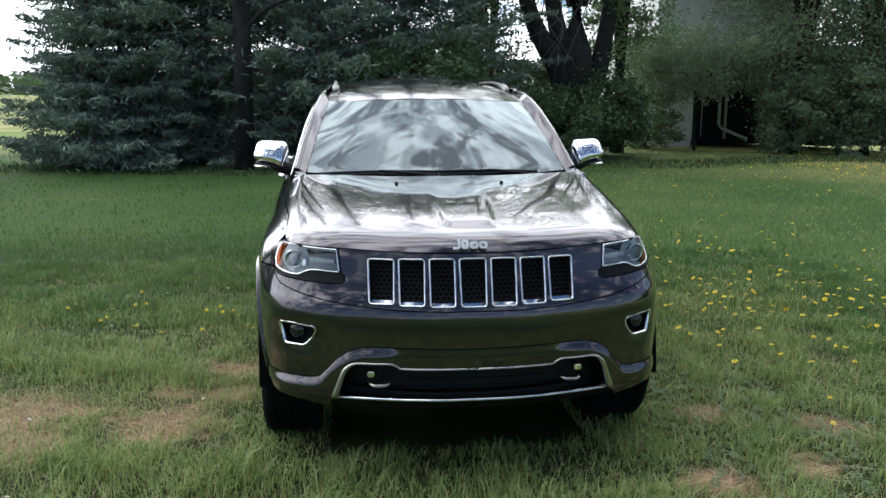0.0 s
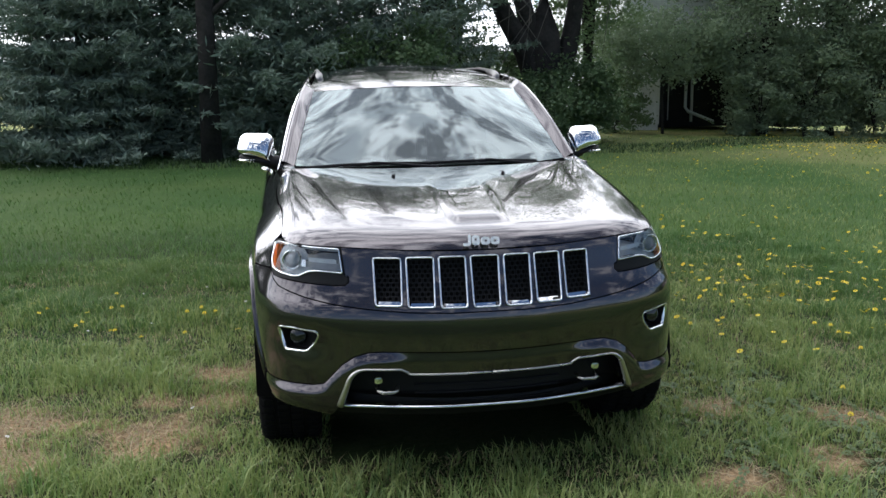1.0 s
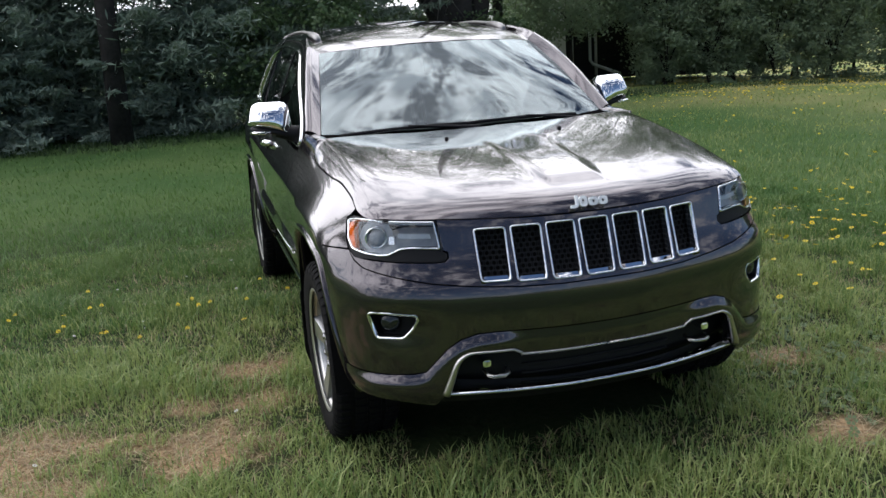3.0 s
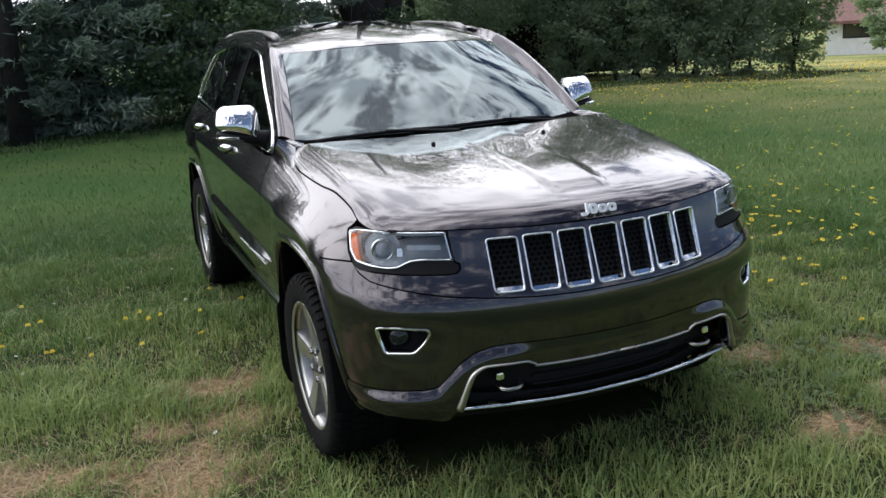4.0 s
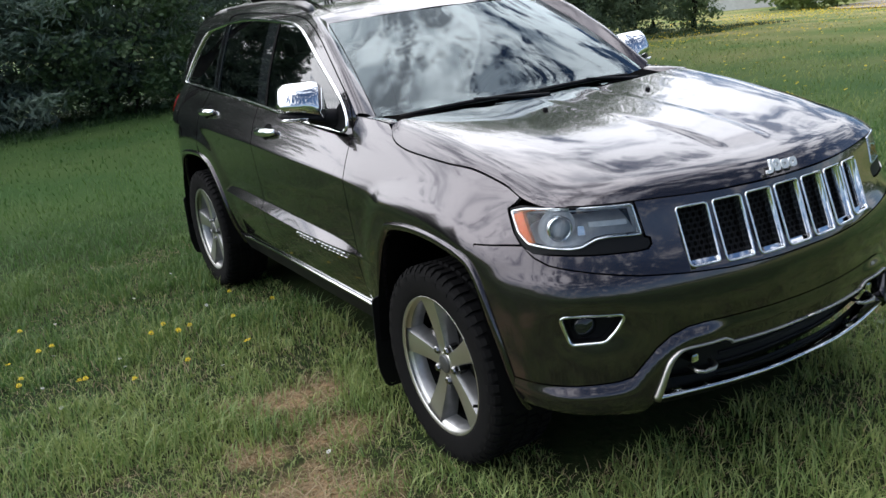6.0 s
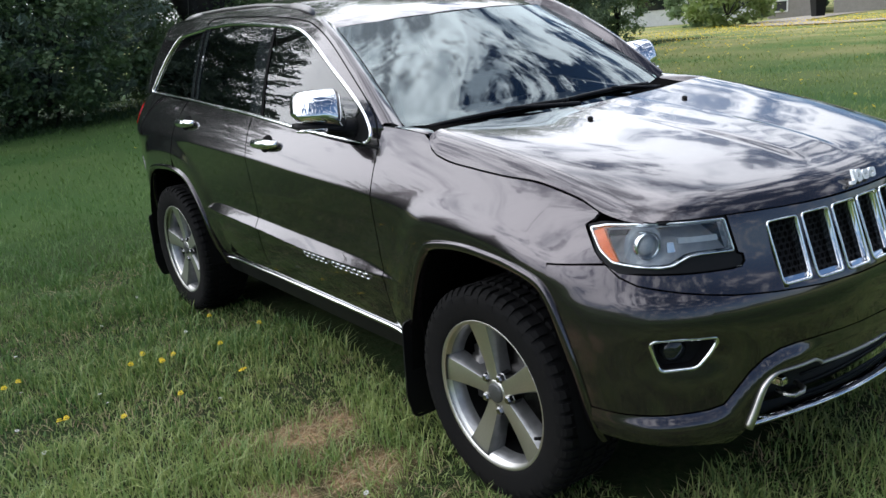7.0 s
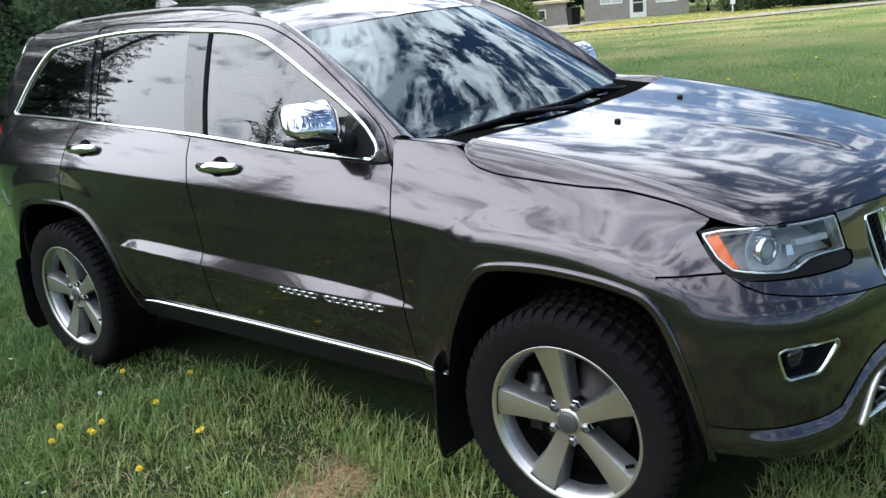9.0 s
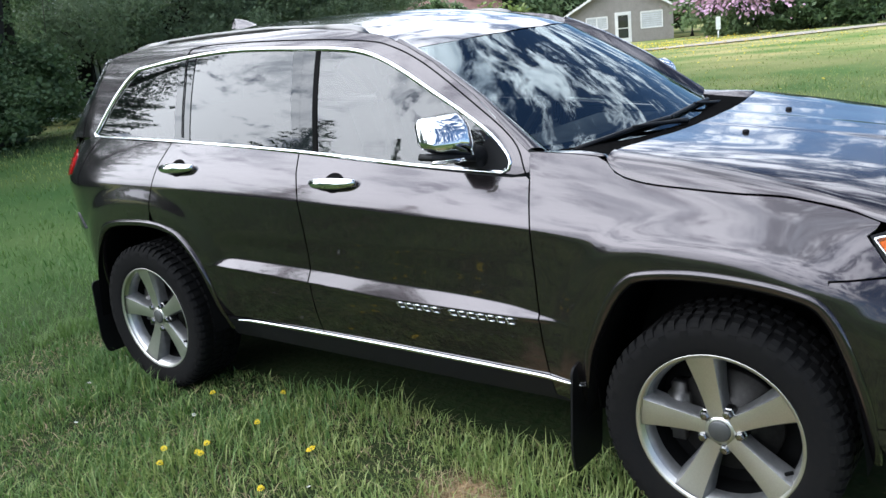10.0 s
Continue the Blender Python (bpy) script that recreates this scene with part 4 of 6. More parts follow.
# -- glass and roof --
ws = [(-1, 0), (-.95, -.12), (-.5, -.18), (0, -.18), (.5, -.18), (.95, -.12), (1, 0), (1, 1), (.5, 1), (0, 1), (-.5, 1), (-1, 1)]
sheet("windscreen", ws, screen, WINDSCREEN, du=.08, dv=.08, gap=.004, turn=.004)
def frit(n, loop):
    return sheet(n, loop, screen, FLATBLACK, lift=-.006, du=.1, dv=.1, gap=0, turn=0)
frit("screen_border", [(-1, -.2), (1, -.2), (1, -.01), (.5, -.10), (-.5, -.10), (-1, -.01)])
frit("screen_border", [(-.16, .84), (.10, .84), (.14, 1), (-.2, 1)])
roof_loop = [(-.612, 2.155), (-.45, 2.05), (-.25, 1.972), (0, 1.937), (.25, 1.972), (.45, 2.05), (.612, 2.155), (.625, 2.4), (.628, 2.8), (.625, 3.4), (.60, 4.02), (.575, 4.14), (.40, 4.30), (0, 4.40), (-.40, 4.30), (-.575, 4.14), (-.60, 4.02), (-.625, 3.4), (-.628, 2.8), (-.625, 2.4)]
sun_loop = rounded([(-.50, 2.42), (0, 2.36), (.50, 2.42), (.50, 3.25), (-.50, 3.25)], .05)
sheet("roof", roof_loop, roof, PAINT, du=.04, dv=.04, holes=[sun_loop])
sheet("sunroof", sun_loop, roof, SKYGLASS, du=.06, dv=.06, gap=.004, label="dark glass sunroof")
cab = [(1.545, 1.225), (1.66, 1.315), (1.80, 1.425), (2.0, 1.545), (2.13, 1.605), (2.25, 1.648), (2.45, 1.682), (2.8, 1.708), (3.2, 1.712), (3.6, 1.704), (4.0, 1.678), (4.10, 1.664), (4.15, 1.640), (4.17, 1.585), (4.215, 1.477), (4.30, 1.36), (4.40, 1.270), (4.2, 1.272), (3.8, 1.264), (3.46, 1.262), (2.615, 1.226), (2.04, 1.186), (1.60, 1.155), (1.545, 1.165)]
dlo = list(smooth_line([(1.628, 1.196), (1.642, 1.220), (1.70, 1.275), (1.805, 1.343), (1.985, 1.440), (2.14, 1.518), (2.27, 1.570), (2.40, 1.600), (2.55, 1.614), (2.72, 1.623), (2.9, 1.633), (3.153, 1.640), (3.414, 1.630), (3.70, 1.606), (3.86, 1.588)], 4)) + list(smooth_line([(3.895, 1.570), (3.95, 1.53), (4.036, 1.440), (4.13, 1.315), (4.155, 1.290)], 3)) + list(smooth_line([(4.145, 1.281), (3.8, 1.276), (3.314, 1.262), (2.615, 1.230), (2.038, 1.190), (1.68, 1.168), (1.650, 1.169), (1.632, 1.178)], 5))
dlo = [tuple(q) for q in dlo]
both("cabin_side", cab, glasshouse, PAINT, du=.025, dv=.025, holes=[shrink(dlo, -.002)])


def pane(name, a, b, lean_a, lean_b, lift=-.008):
    """Part of the side window opening between two slanting lines (foot y, head y)."""
    def cut_line(poly, y0, y1, keep_front):
        out = []
        f = lambda q: (q[0] - (y0 + (y1 - y0) * (q[1] - 1.2) / .42)) * (-1 if keep_front else 1)
        for i in range(len(poly)):
            p, q = poly[i], poly[(i + 1) % len(poly)]
            if f(p) >= 0:
                out.append(p)
            if (f(p) >= 0) != (f(q) >= 0):
                t = f(p) / (f(p) - f(q))
                out.append((p[0] + t * (q[0] - p[0]), p[1] + t * (q[1] - p[1])))
        return out
    return cut_line(cut_line(dlo, a, a + lean_a, False), b, b + lean_b, True)


both("front_window", pane("w", 1.80, 2.515, -.42, .075), glasshouse, FRONTGLASS, lift=-.007, gap=0, turn=.003)
both("mirror_sail", pane("w", 1.0, 1.80, 0, -.42), glasshouse, DARKTRIM, lift=-.004, gap=0)
both("window_edge", pane("w", 2.515, 2.540, .075, .075), glasshouse, FLATBLACK, lift=-.004, gap=0)
both("door_pillar", pane("w", 2.540, 2.615, .075, .07), glasshouse, SKYGLASS, lift=-.004, gap=.001)
both("door_pillar", pane("w", 2.615, 2.66, .07, .09), glasshouse, SKYGLASS, lift=-.005, gap=.001)
both("rear_window", pane("w", 2.66, 3.335, .09, .07), glasshouse, SIDEGLASS, lift=-.007, gap=0, turn=.003)
both("rear_pillar", pane("w", 3.335, 3.40, .07, .07), glasshouse, SKYGLASS, lift=-.004, gap=.001)
both("rear_pillar", pane("w", 3.40, 3.455, .07, .07), glasshouse, SKYGLASS, lift=-.005, gap=.001)
both("quarter_window", pane("w", 3.455, 5, .07, .0), glasshouse, SIDEGLASS, lift=-.007, gap=0, turn=.003)
for sd in (1, -1):
    bezel("window_trim", dlo, glasshouse, CHROME, car, [(-.012, -.001), (-.010, .005), (-.004, .007), (.003, .003), (.004, -.008)], side=sd, label="chrome window surround")
    # dark seam above the doors
    sm = smooth_line([(1.56, 1.16), (1.62, 1.27), (1.80, 1.398), (2.036, 1.540), (2.216, 1.611), (2.371, 1.638), (2.681, 1.660), (3.1, 1.674), (3.40, 1.672), (3.47, 1.64), (3.44, 1.50), (3.40, 1.28)], 6)
    q = glasshouse(sm[:, 0], sm[:, 1])
    tube("door_seam", q, .003, FLATBLACK, car, k=6, side=sd)
    # A-pillar cover between screen and cabin side
    v = np.linspace(-.02, 1.02, 20)
    inner = screen(np.full(20, -1.0), v)
    outer_y = np.interp(v, [-.02, 1.02], [1.56, 2.19])
    outer = glasshouse(outer_y, np.interp(outer_y, [q[0] for q in cab[:6]], [q[1] for q in cab[:6]]))
    mid = (inner + outer) / 2 + np.array([-.012, -.010, .016])
    pv = np.vstack([inner, mid * .75 + inner * .25 + [0, 0, .002], mid, mid * .4 + outer * .6 + [-.004, -.003, .005], outer])
    pf = [(r * 20 + i, r * 20 + i + 1, (r + 1) * 20 + i + 1, (r + 1) * 20 + i) for r in range(4) for i in range(19)]
    if sd < 0:
        pv, pf = pv * np.array([-1, 1, 1]), pf
    else:
        pf = [q[::-1] for q in pf]
    mesh_object("windscreen_pillar", pv, pf, PAINT, car)
    # roof edge between roof and cabin side
    yy = np.linspace(2.16, 4.14, 40)
    e1 = roof(-np.interp(yy, [2.155, 2.4, 2.8, 3.4, 4.02, 4.14], [.612, .625, .628, .625, .60, .575]), yy)
    e2 = glasshouse(yy, np.interp(yy, [q[0] for q in cab[4:13]], [q[1] for q in cab[4:13]]))
    e3 = (e1 + e2) / 2 + np.array([-.006, 0, .006])
    pv = np.vstack([e1, e3, e2])
    pf = [(r * 40 + i, r * 40 + i + 1, (r + 1) * 40 + i + 1, (r + 1) * 40 + i) for r in range(2) for i in range(39)]
    if sd < 0:
        pv = pv * np.array([-1, 1, 1])
    else:
        pf = [q[::-1] for q in pf]
    mesh_object("roof_gutter", pv, pf, PAINT, car)
    # roof rail
    rail = thing("roof_rail", "silver roof rail with raised ends", "")
    rail.parent = car
    ry = np.array([2.42, 2.45, 2.50, 2.58, 2.70, 3.0, 3.4, 3.7, 3.85, 3.95, 4.02])
    rz = np.array([.004, .024, .034, .037, .038, .040, .040, .038, .034, .022, .0])
    rp = roof(np.full(11, -.565), ry)
    rp[:, 2] += rz * .66
    tube("bar", rp[2:9], .012, RAIL, rail, k=10, side=sd, flat=.8)
    for a, b in ((0, 6), (6, 11)):
        seg = slice(0, 5) if a == 0 else slice(7, 11)
        tube("foot", rp[seg] - np.array([0, 0, .006]), [.014, .022, .024, .022, .016] if a == 0 else [.016, .022, .022, .014], RAIL, rail, k=10, side=sd, flat=.9)

# tailgate
tg = [(-.62, .45), (.62, .45), (.66, .9), (.64, 1.22), (-.64, 1.22), (-.66, .9)]
def rear_face(x, z):
    x, z = np.asarray(x, float), np.asarray(z, float)
    return np.stack([-x, 4.78 - .34 * (np.abs(x) / .8) ** 3 - .10 * np.maximum(z - .95, 0) - .80 * np.maximum(z - 1.25, 0), z], -1)
sheet("tailgate", [(-.70, .40), (.70, .40), (.71, .9), (.66, 1.27), (.50, 1.655), (-.50, 1.655), (-.66, 1.27), (-.71, .9)], rear_face, PAINT, du=.06, dv=.06)
sheet("rear_screen", [(-.58, 1.29), (.58, 1.29), (.48, 1.58), (-.48, 1.58)], rear_face, SKYGLASS, lift=.004, du=.06, dv=.06)
for sd in (1, -1):
    # the rounded corner from cabin side and quarter to the tailgate
    zz = np.linspace(1.255, 1.655, 24)
    ca = glasshouse(np.interp(zz, [1.255, 1.27, 1.36, 1.477, 1.585, 1.640, 1.664], [4.40, 4.40, 4.30, 4.215, 4.17, 4.15, 4.10]) - .004, zz)
    cb = rear_face(np.interp(zz, [1.255, 1.27, 1.655], [.66, .655, .50]), zz)
    mid = ca * .35 + cb * .65 + np.array([-.030, .0, 0])
    q1, q2 = (ca + mid) / 2 + np.array([-.006, .012, 0]), (cb + mid) / 2 + np.array([-.004, .010, 0])
    cv = np.vstack([ca, q1, mid, q2, cb])
    cf = [(r * 24 + i, r * 24 + i + 1, (r + 1) * 24 + i + 1, (r + 1) * 24 + i) for r in range(4) for i in range(23)]
    if sd < 0:
        cv = cv * np.array([-1, 1, 1])
    else:
        cf = [q[::-1] for q in cf]
    mesh_object("corner_pillar", cv, cf, PAINT, car)
box("underbody", (-.74, .70, .28), (.74, 4.45, .40), FLATBLACK, car, bevel=.02)
box("subframe", (-.47, .45, .27), (.47, 1.5, .75), FLATBLACK, car, bevel=.02)
box("subframe", (-.47, 3.2, .27), (.47, 4.5, .75), FLATBLACK, car, bevel=.02)

# -- door handles, trims and lettering --
for sd in (1, -1):
    for y0, z0, dr in ((2.39, 1.120, fd), (3.366, 1.156, rd)):
        p0 = body(Y(np.array([y0])), np.array([z0]))[0]
        hd = thing("door_handle", "chrome door handle", "")
        hd.parent = dr[0 if sd > 0 else 1]
        yy = np.linspace(-.118, .118, 15)
        pp = body(Y(y0 + yy), np.full(15, z0) - yy * .03)
        pp[:, 0] -= .008 + .022 * (1 - (yy / .118) ** 4)
        tube("grip", pp, .012 + .009 * (1 - (yy / .118) ** 2), CHROME, hd, k=10, flat=1.15, side=sd)
        # flat black oval on the door paints the shade of the hand hollow
        lp = [(float(Y(y0)) + .055 * math.cos(t), z0 - .003 + .039 * math.sin(t)) for t in np.linspace(0, 2 * math.pi, 24)[:-1]]
        sheet("recess_shade", lp, body, FLATBLACK, hd, lift=.001, turn=.001, du=.02, dv=.02, side=sd)
    for i in range(13):
        if i == 5:
            continue
        a = 2.113 - i * .0405
        z0 = .659 - .005 * i / 13
        for dz, w in ((.011, .030), (-.011, .030)):
            q = body(Y(np.array([a, a - w])), np.array([z0 + dz, z0 + dz])) - np.array([.003, 0, 0])
            tube("lettering_bar", q, .0029, CHROME, fd[0 if sd > 0 else 1], k=6, side=sd)
        q = body(Y(np.array([a - .002, a - .002])), np.array([z0 - .011, z0 + .011])) - np.array([.003, 0, 0])
        tube("lettering_bar", q, .0029, CHROME, fd[0 if sd > 0 else 1], k=6, side=sd)
    # mudflaps
    for cy, c1 in ((FY, 1.375), (RY, 4.25)):
        fl = rounded([(-.93, .52), (-.70, .52), (-.70, .10), (-.90, .10), (-.93, .2)], .03)
        def flap_face(u, v, c1=c1):
            u, v = np.asarray(u, float), np.asarray(v, float)
            return np.stack([u, c1 + (v - .5) * -.06, v], -1)
        sheet("mudflap", fl, flap_face, DARKTRIM, side=sd, turn=.008, gap=0, label="black mudflap")

# -- mirrors --
for sd in (1, -1):
    mr = thing("door_mirror", "chrome capped door mirror on a black arm", "")
    mr.parent = car
    def rim_loop(w, h, r, n=6):
        """A rounded rectangle round the middle of the mirror, seen from the front."""
        out = []
        for qx, qz, a0 in ((1, 1, 0), (-1, 1, 90), (-1, -1, 180), (1, -1, 270)):
            for k in range(n + 1):
                a = radians(a0 + 90 * k / n)
                out.append((qx * (w - r) + r * math.cos(a), qz * (h - r) + r * math.sin(a)))
        return np.array(out)
    def shell(name, cx, cz, w, h, r, deep, mat, lean, label=""):
        """A domed cover: rings from its front middle out to the rim, then straight back."""
        rim = rim_loop(w, h, r)
        n, v = len(rim), []
        steps = [(q, -deep * (1 - q ** 2.8)) for q in np.sin(np.linspace(.01, 1, 22) * np.pi / 2)] + [(1.0, .02), (.985, .05), (.95, .062), (.02, .062)]
        for q, dy in steps:
            for a, b in rim:
                x, z = a * q * (1 - (2.2 if a < 0 else .4) * b * q), b * q
                v.append((cx + x, 1.775 + dy + lean * z - .16 * x, cz + z * (1 + 2.4 * x) - .19 * x))
        f = [(i * n + k, i * n + (k + 1) % n, (i + 1) * n + (k + 1) % n, (i + 1) * n + k) for i in range(len(steps) - 1) for k in range(n)]
        v = np.array(v)
        if sd < 0:
            v = v * np.array([-1, 1, 1])
            f = [q[::-1] for q in f]
        return mesh_object(name, v, [q[::-1] for q in f], mat, mr, label)
    shell("cap", -.940, 1.307, .095, .070, .038, .050, CHROME, .30, "chrome mirror cap")
    shell("base", -.934, 1.232, .104, .016, .013, .050, DARKTRIM, .1)
    tube("arm", [(-.92, 1.77, 1.232), (-.875, 1.765, 1.224), (-.83, 1.76, 1.214), (-.78, 1.755, 1.205)], [.028, .036, .042, .046], DARKTRIM, mr, k=12, side=sd)
    tube("turn_repeater", [(-1.040, 1.79, 1.234), (-1.026, 1.756, 1.234), (-.99, 1.732, 1.233), (-.95, 1.722, 1.231)], .008, LENS, mr, k=8, side=sd)

# -- wipers, aerial --
for x0, x1 in ((-.62, -.02), (-.05, .52)):
    wp = thing("wiper", "black windscreen wiper", "")
    wp.parent = car
    u = np.linspace(x0, x1, 12)
    bl = screen(u / .70, np.full(12, -.055) + .014 * np.sin(np.linspace(0, 3.14, 12)))
    bl[:, 1] -= .010
    bl[:, 2] += .007
    tube("blade", bl, .009, DARKTRIM, wp, k=6)
    bl2 = screen(np.linspace(x0 + .30, x1 + .02, 6) / .70, np.linspace(-.03, -.12, 6))
    bl2[:, 1] -= .020
    bl2[:, 2] += .012
    tube("arm", bl2, [.005, .007, .008, .009, .011, .013], DARKTRIM, wp, k=6)
fin = smooth_line([(3.62, 0), (3.66, .018), (3.72, .040), (3.77, .052), (3.80, .050), (3.82, 0)], 4)
fv, ff = [], []
for a, b in fin:
    p = roof(np.array([-.0]), np.array([a]))[0]
    fv += [(-.06 - .020 * (1 - b / .06), a, p[2] - .004), (-.06 - .008 * (1 - b / .07), a, p[2] + b), (-.06 + .008 * (1 - b / .07), a, p[2] + b), (-.06 + .020 * (1 - b / .06), a, p[2] - .004)]
for i in range(len(fin) - 1):
    ff += [(4 * i + k, 4 * i + k + 1, 4 * i + k + 5, 4 * i + k + 4) for k in range(3)]
mesh_object("aerial_fin", np.array(fv), ff, PAINT, car)

# -- cabin --
box("dashboard", (-.66, 1.62, .85), (.66, 2.05, 1.16), CABIN, car, bevel=.06)
box("cabin_floor", (-.72, 1.5, .40), (.72, 4.5, .46), CABIN, car, bevel=.01)
for x0 in (-.36, .36):
    st = thing("seat", "black leather front seat", "")
    st.parent = car
    box("cushion", (x0 - .26, 2.30, .62), (x0 + .26, 2.85, .82), LEATHER, st, bevel=.06)
    box("backrest", (x0 - .25, -.08, 0), (x0 + .25, .08, .60), LEATHER, st, bevel=.06, m=Matrix.Translation((0, 2.86, .78)) @ Matrix.Rotation(-.30, 4, "X"))
    box("headrest", (x0 - .13, -.06, .62), (x0 + .13, .06, .80), LEATHER, st, bevel=.05, m=Matrix.Translation((0, 2.86, .78)) @ Matrix.Rotation(-.30, 4, "X"))
bs = thing("rear_bench", "black leather rear bench", "")
bs.parent = car
box("cushion", (-.62, 3.30, .64), (.62, 3.75, .82), LEATHER, bs, bevel=.06)
box("backrest", (-.62, -.08, 0), (.62, .08, .62), LEATHER, bs, bevel=.06, m=Matrix.Translation((0, 3.8, .76)) @ Matrix.Rotation(-.35, 4, "X"))
sw = thing("steering_wheel", "black leather steering wheel", "")
sw.parent = car
wm = Matrix.Translation((.36, 2.18, 1.10)) @ Matrix.Rotation(radians(-65), 4, "X")
tube("rim", [wm @ Vector((.185 * math.cos(t), .185 * math.sin(t), 0)) for t in np.linspace(0, 2 * math.pi, 41)[:-1]], .017, LEATHER, sw, closed=True)
for t in (0, math.pi, -math.pi / 2):
    tube("spoke", [wm @ Vector((.05 * math.cos(t), .05 * math.sin(t), -.02)), wm @ Vector((.175 * math.cos(t), .175 * math.sin(t), 0))], .016, LEATHER, sw)
box("airbag", (-.09, -.075, -.05), (.09, .075, .005), LEATHER, sw, bevel=.03, m=wm)

# -- wheels --
def wheel_parts(sd, spin):
    """A five-spoke alloy wheel with its tyre, axis along x, outer face towards sd."""
    w = thing("wheel", "five-spoke alloy wheel with an all-terrain tyre", "")
    lathe("tyre", [(.255, -.115), (.262, -.124), (.285, -.130), (.325, -.136), (.352, -.134), (.364, -.122), (.370, -.105), (.371, 0), (.370, .105), (.364, .122), (.352, .134), (.325, .136), (.285, .130), (.262, .124), (.255, .115)], RUBBER, w, k=72)
    # tread blocks
    tv, tf = [], []
    n = 58
    for i in range(n):
        for side_, off in ((-1, 0.0), (1, .5), (0, .25), (0, .75)):
            t0 = 2 * math.pi * (i + off) / n
            dt = 2 * math.pi / n * (.30 if side_ else .34)
            if side_:
                sec = [(.348, .1365), (.366, .127), (.3785, .112), (.3795, .070)]
                if i % 2:
                    sec = [(.356, .134), (.368, .127), (.3785, .110), (.3795, .075)]
                prof = [(r, side_ * a) for r, a in sec]
            else:
                c0 = .028 if off < .5 else -.028
                prof = [(.370, c0 - .026), (.379, c0 - .022), (.379, c0 + .022), (.370, c0 + .026)]
            b0 = len(tv)
            for r, a in prof:
                for d in (-dt, dt):
                    q = t0 + d * (1 if r > .37 else 1.1)
                    tv.append((a, r * math.cos(q), r * math.sin(q)))
            inner = [(r - .02, a) for r, a in prof]
            for r, a in inner:
                for d in (-dt, dt):
                    tv.append((a, r * math.cos(t0 + d), r * math.sin(t0 + d)))
            for j in range(3):
                a0 = b0 + 2 * j
                tf += [(a0, a0 + 1, a0 + 3, a0 + 2), (a0, a0 + 2, a0 + 10, a0 + 8), (a0 + 1, a0 + 9, a0 + 11, a0 + 3)]
            tf += [(b0, b0 + 8, b0 + 9, b0 + 1), (b0 + 6, b0 + 7, b0 + 15, b0 + 14)]
    mesh_object("tread", np.array(tv), tf, RUBBER, w, smooth=False)
    # rim: outer lip, well and inner barrel
    lathe("rim", [(.252, sd * .118), (.262, sd * .126), (.267, sd * .124), (.267, sd * .114), (.262, sd * .106), (.254, sd * .100), (.250, sd * .094)], ALLOY, w, k=72)
    lathe("flange", [(.2505, sd * .095), (.244, sd * .088), (.238, sd * .062), (.236, sd * .050)], BARREL, w, k=72)
    lathe("barrel", [(.236, sd * .050), (.234, sd * -.02), (.240, sd * -.11)], FLATBLACK, w, k=72)
    lathe("hub_back", [(.236, sd * -.03), (.20, sd * -.03), (.08, sd * -.01), (.07, sd * .03)], FLATBLACK, w, k=40)
    # spokes
    for i in range(5):
        t = spin + 2 * math.pi * i / 5
        ct, st_ = math.cos(t), math.sin(t)
        rr = [.045, .075, .11, .16, .21, .245, .258]
        wd = [.026, .0255, .028, .033, .039, .044, .047]
        hh = [.094, .094, .095, .099, .105, .110, .112]
        v, f = [], []
        for r, a, h in zip(rr, wd, hh):
            for o, dh in ((-a, -.0015), (-a * .5, 0), (a * .5, 0), (a, -.0015)):
                v.append((sd * (h + dh), r * ct - o * st_, r * st_ + o * ct))
        for j in range(len(rr) - 1):
            for k in range(3):
                q = (j * 4 + k, j * 4 + k + 1, (j + 1) * 4 + k + 1, (j + 1) * 4 + k)
                f.append(q[::-1] if sd > 0 else q)
        face = mesh_object("spoke", np.array(v), f, ALLOY, w)
        for edge in (-1, 1):
            v, f = [], []
            for r, a, h in zip(rr, wd, hh):
                grow = .6 + 1.4 * ramp(r, .10, .25)
                for o, dh in ((a, -.0015), (a + .002, -.004), (a + .007 * grow, -.024), (a + .010 * grow, -.060)):
                    v.append((sd * (h + dh), r * ct - edge * o * st_, r * st_ + edge * o * ct))
            for j in range(len(rr) - 1):
                for k in range(3):
                    q = (j * 4 + k, j * 4 + k + 1, (j + 1) * 4 + k + 1, (j + 1) * 4 + k)
                    f.append(q[::-1] if (sd * edge > 0) else q)
            mesh_object("spoke_flank", np.array(v), f, BARREL, face)
        t2 = t + math.pi / 5
        p = Vector((sd * .080, .0630 * math.cos(t2), .0635 * math.sin(t2)))
        m = Matrix.Translation(p)
        lathe("lug_nut", [(.021, -sd * .03), (.020, sd * .002), (.0160, sd * .004), (.0155, sd * .018), (.011, sd * .024), (.0003, sd * .025)], LUG, w, m, 6, smooth=False)
    lathe("hub_plate", [(.052, -sd * .02 + sd * .08), (.052, sd * .084), (.046, sd * .094), (.036, sd * .0955)], ALLOY, w, k=40)
    lathe("centre_cap", [(.036, sd * .090), (.035, sd * .099), (.030, sd * .102), (.0003, sd * .1035)], POCKET, w, k=32, label="dark centre cap")
    tube("valve", [(sd * .09, .235 * math.cos(spin + 2.2), .235 * math.sin(spin + 2.2)), (sd * .115, .222 * math.cos(spin + 2.2), .222 * math.sin(spin + 2.2))], .006, FLATBLACK, w)
    lathe("brake_disc", [(.172, sd * -.012), (.172, sd * .008), (.09, sd * .008), (.085, sd * .03), (.02, sd * .03)], DISC, w, k=48)
    bm = bmesh.new()
    bmesh.ops.create_cube(bm, size=1)
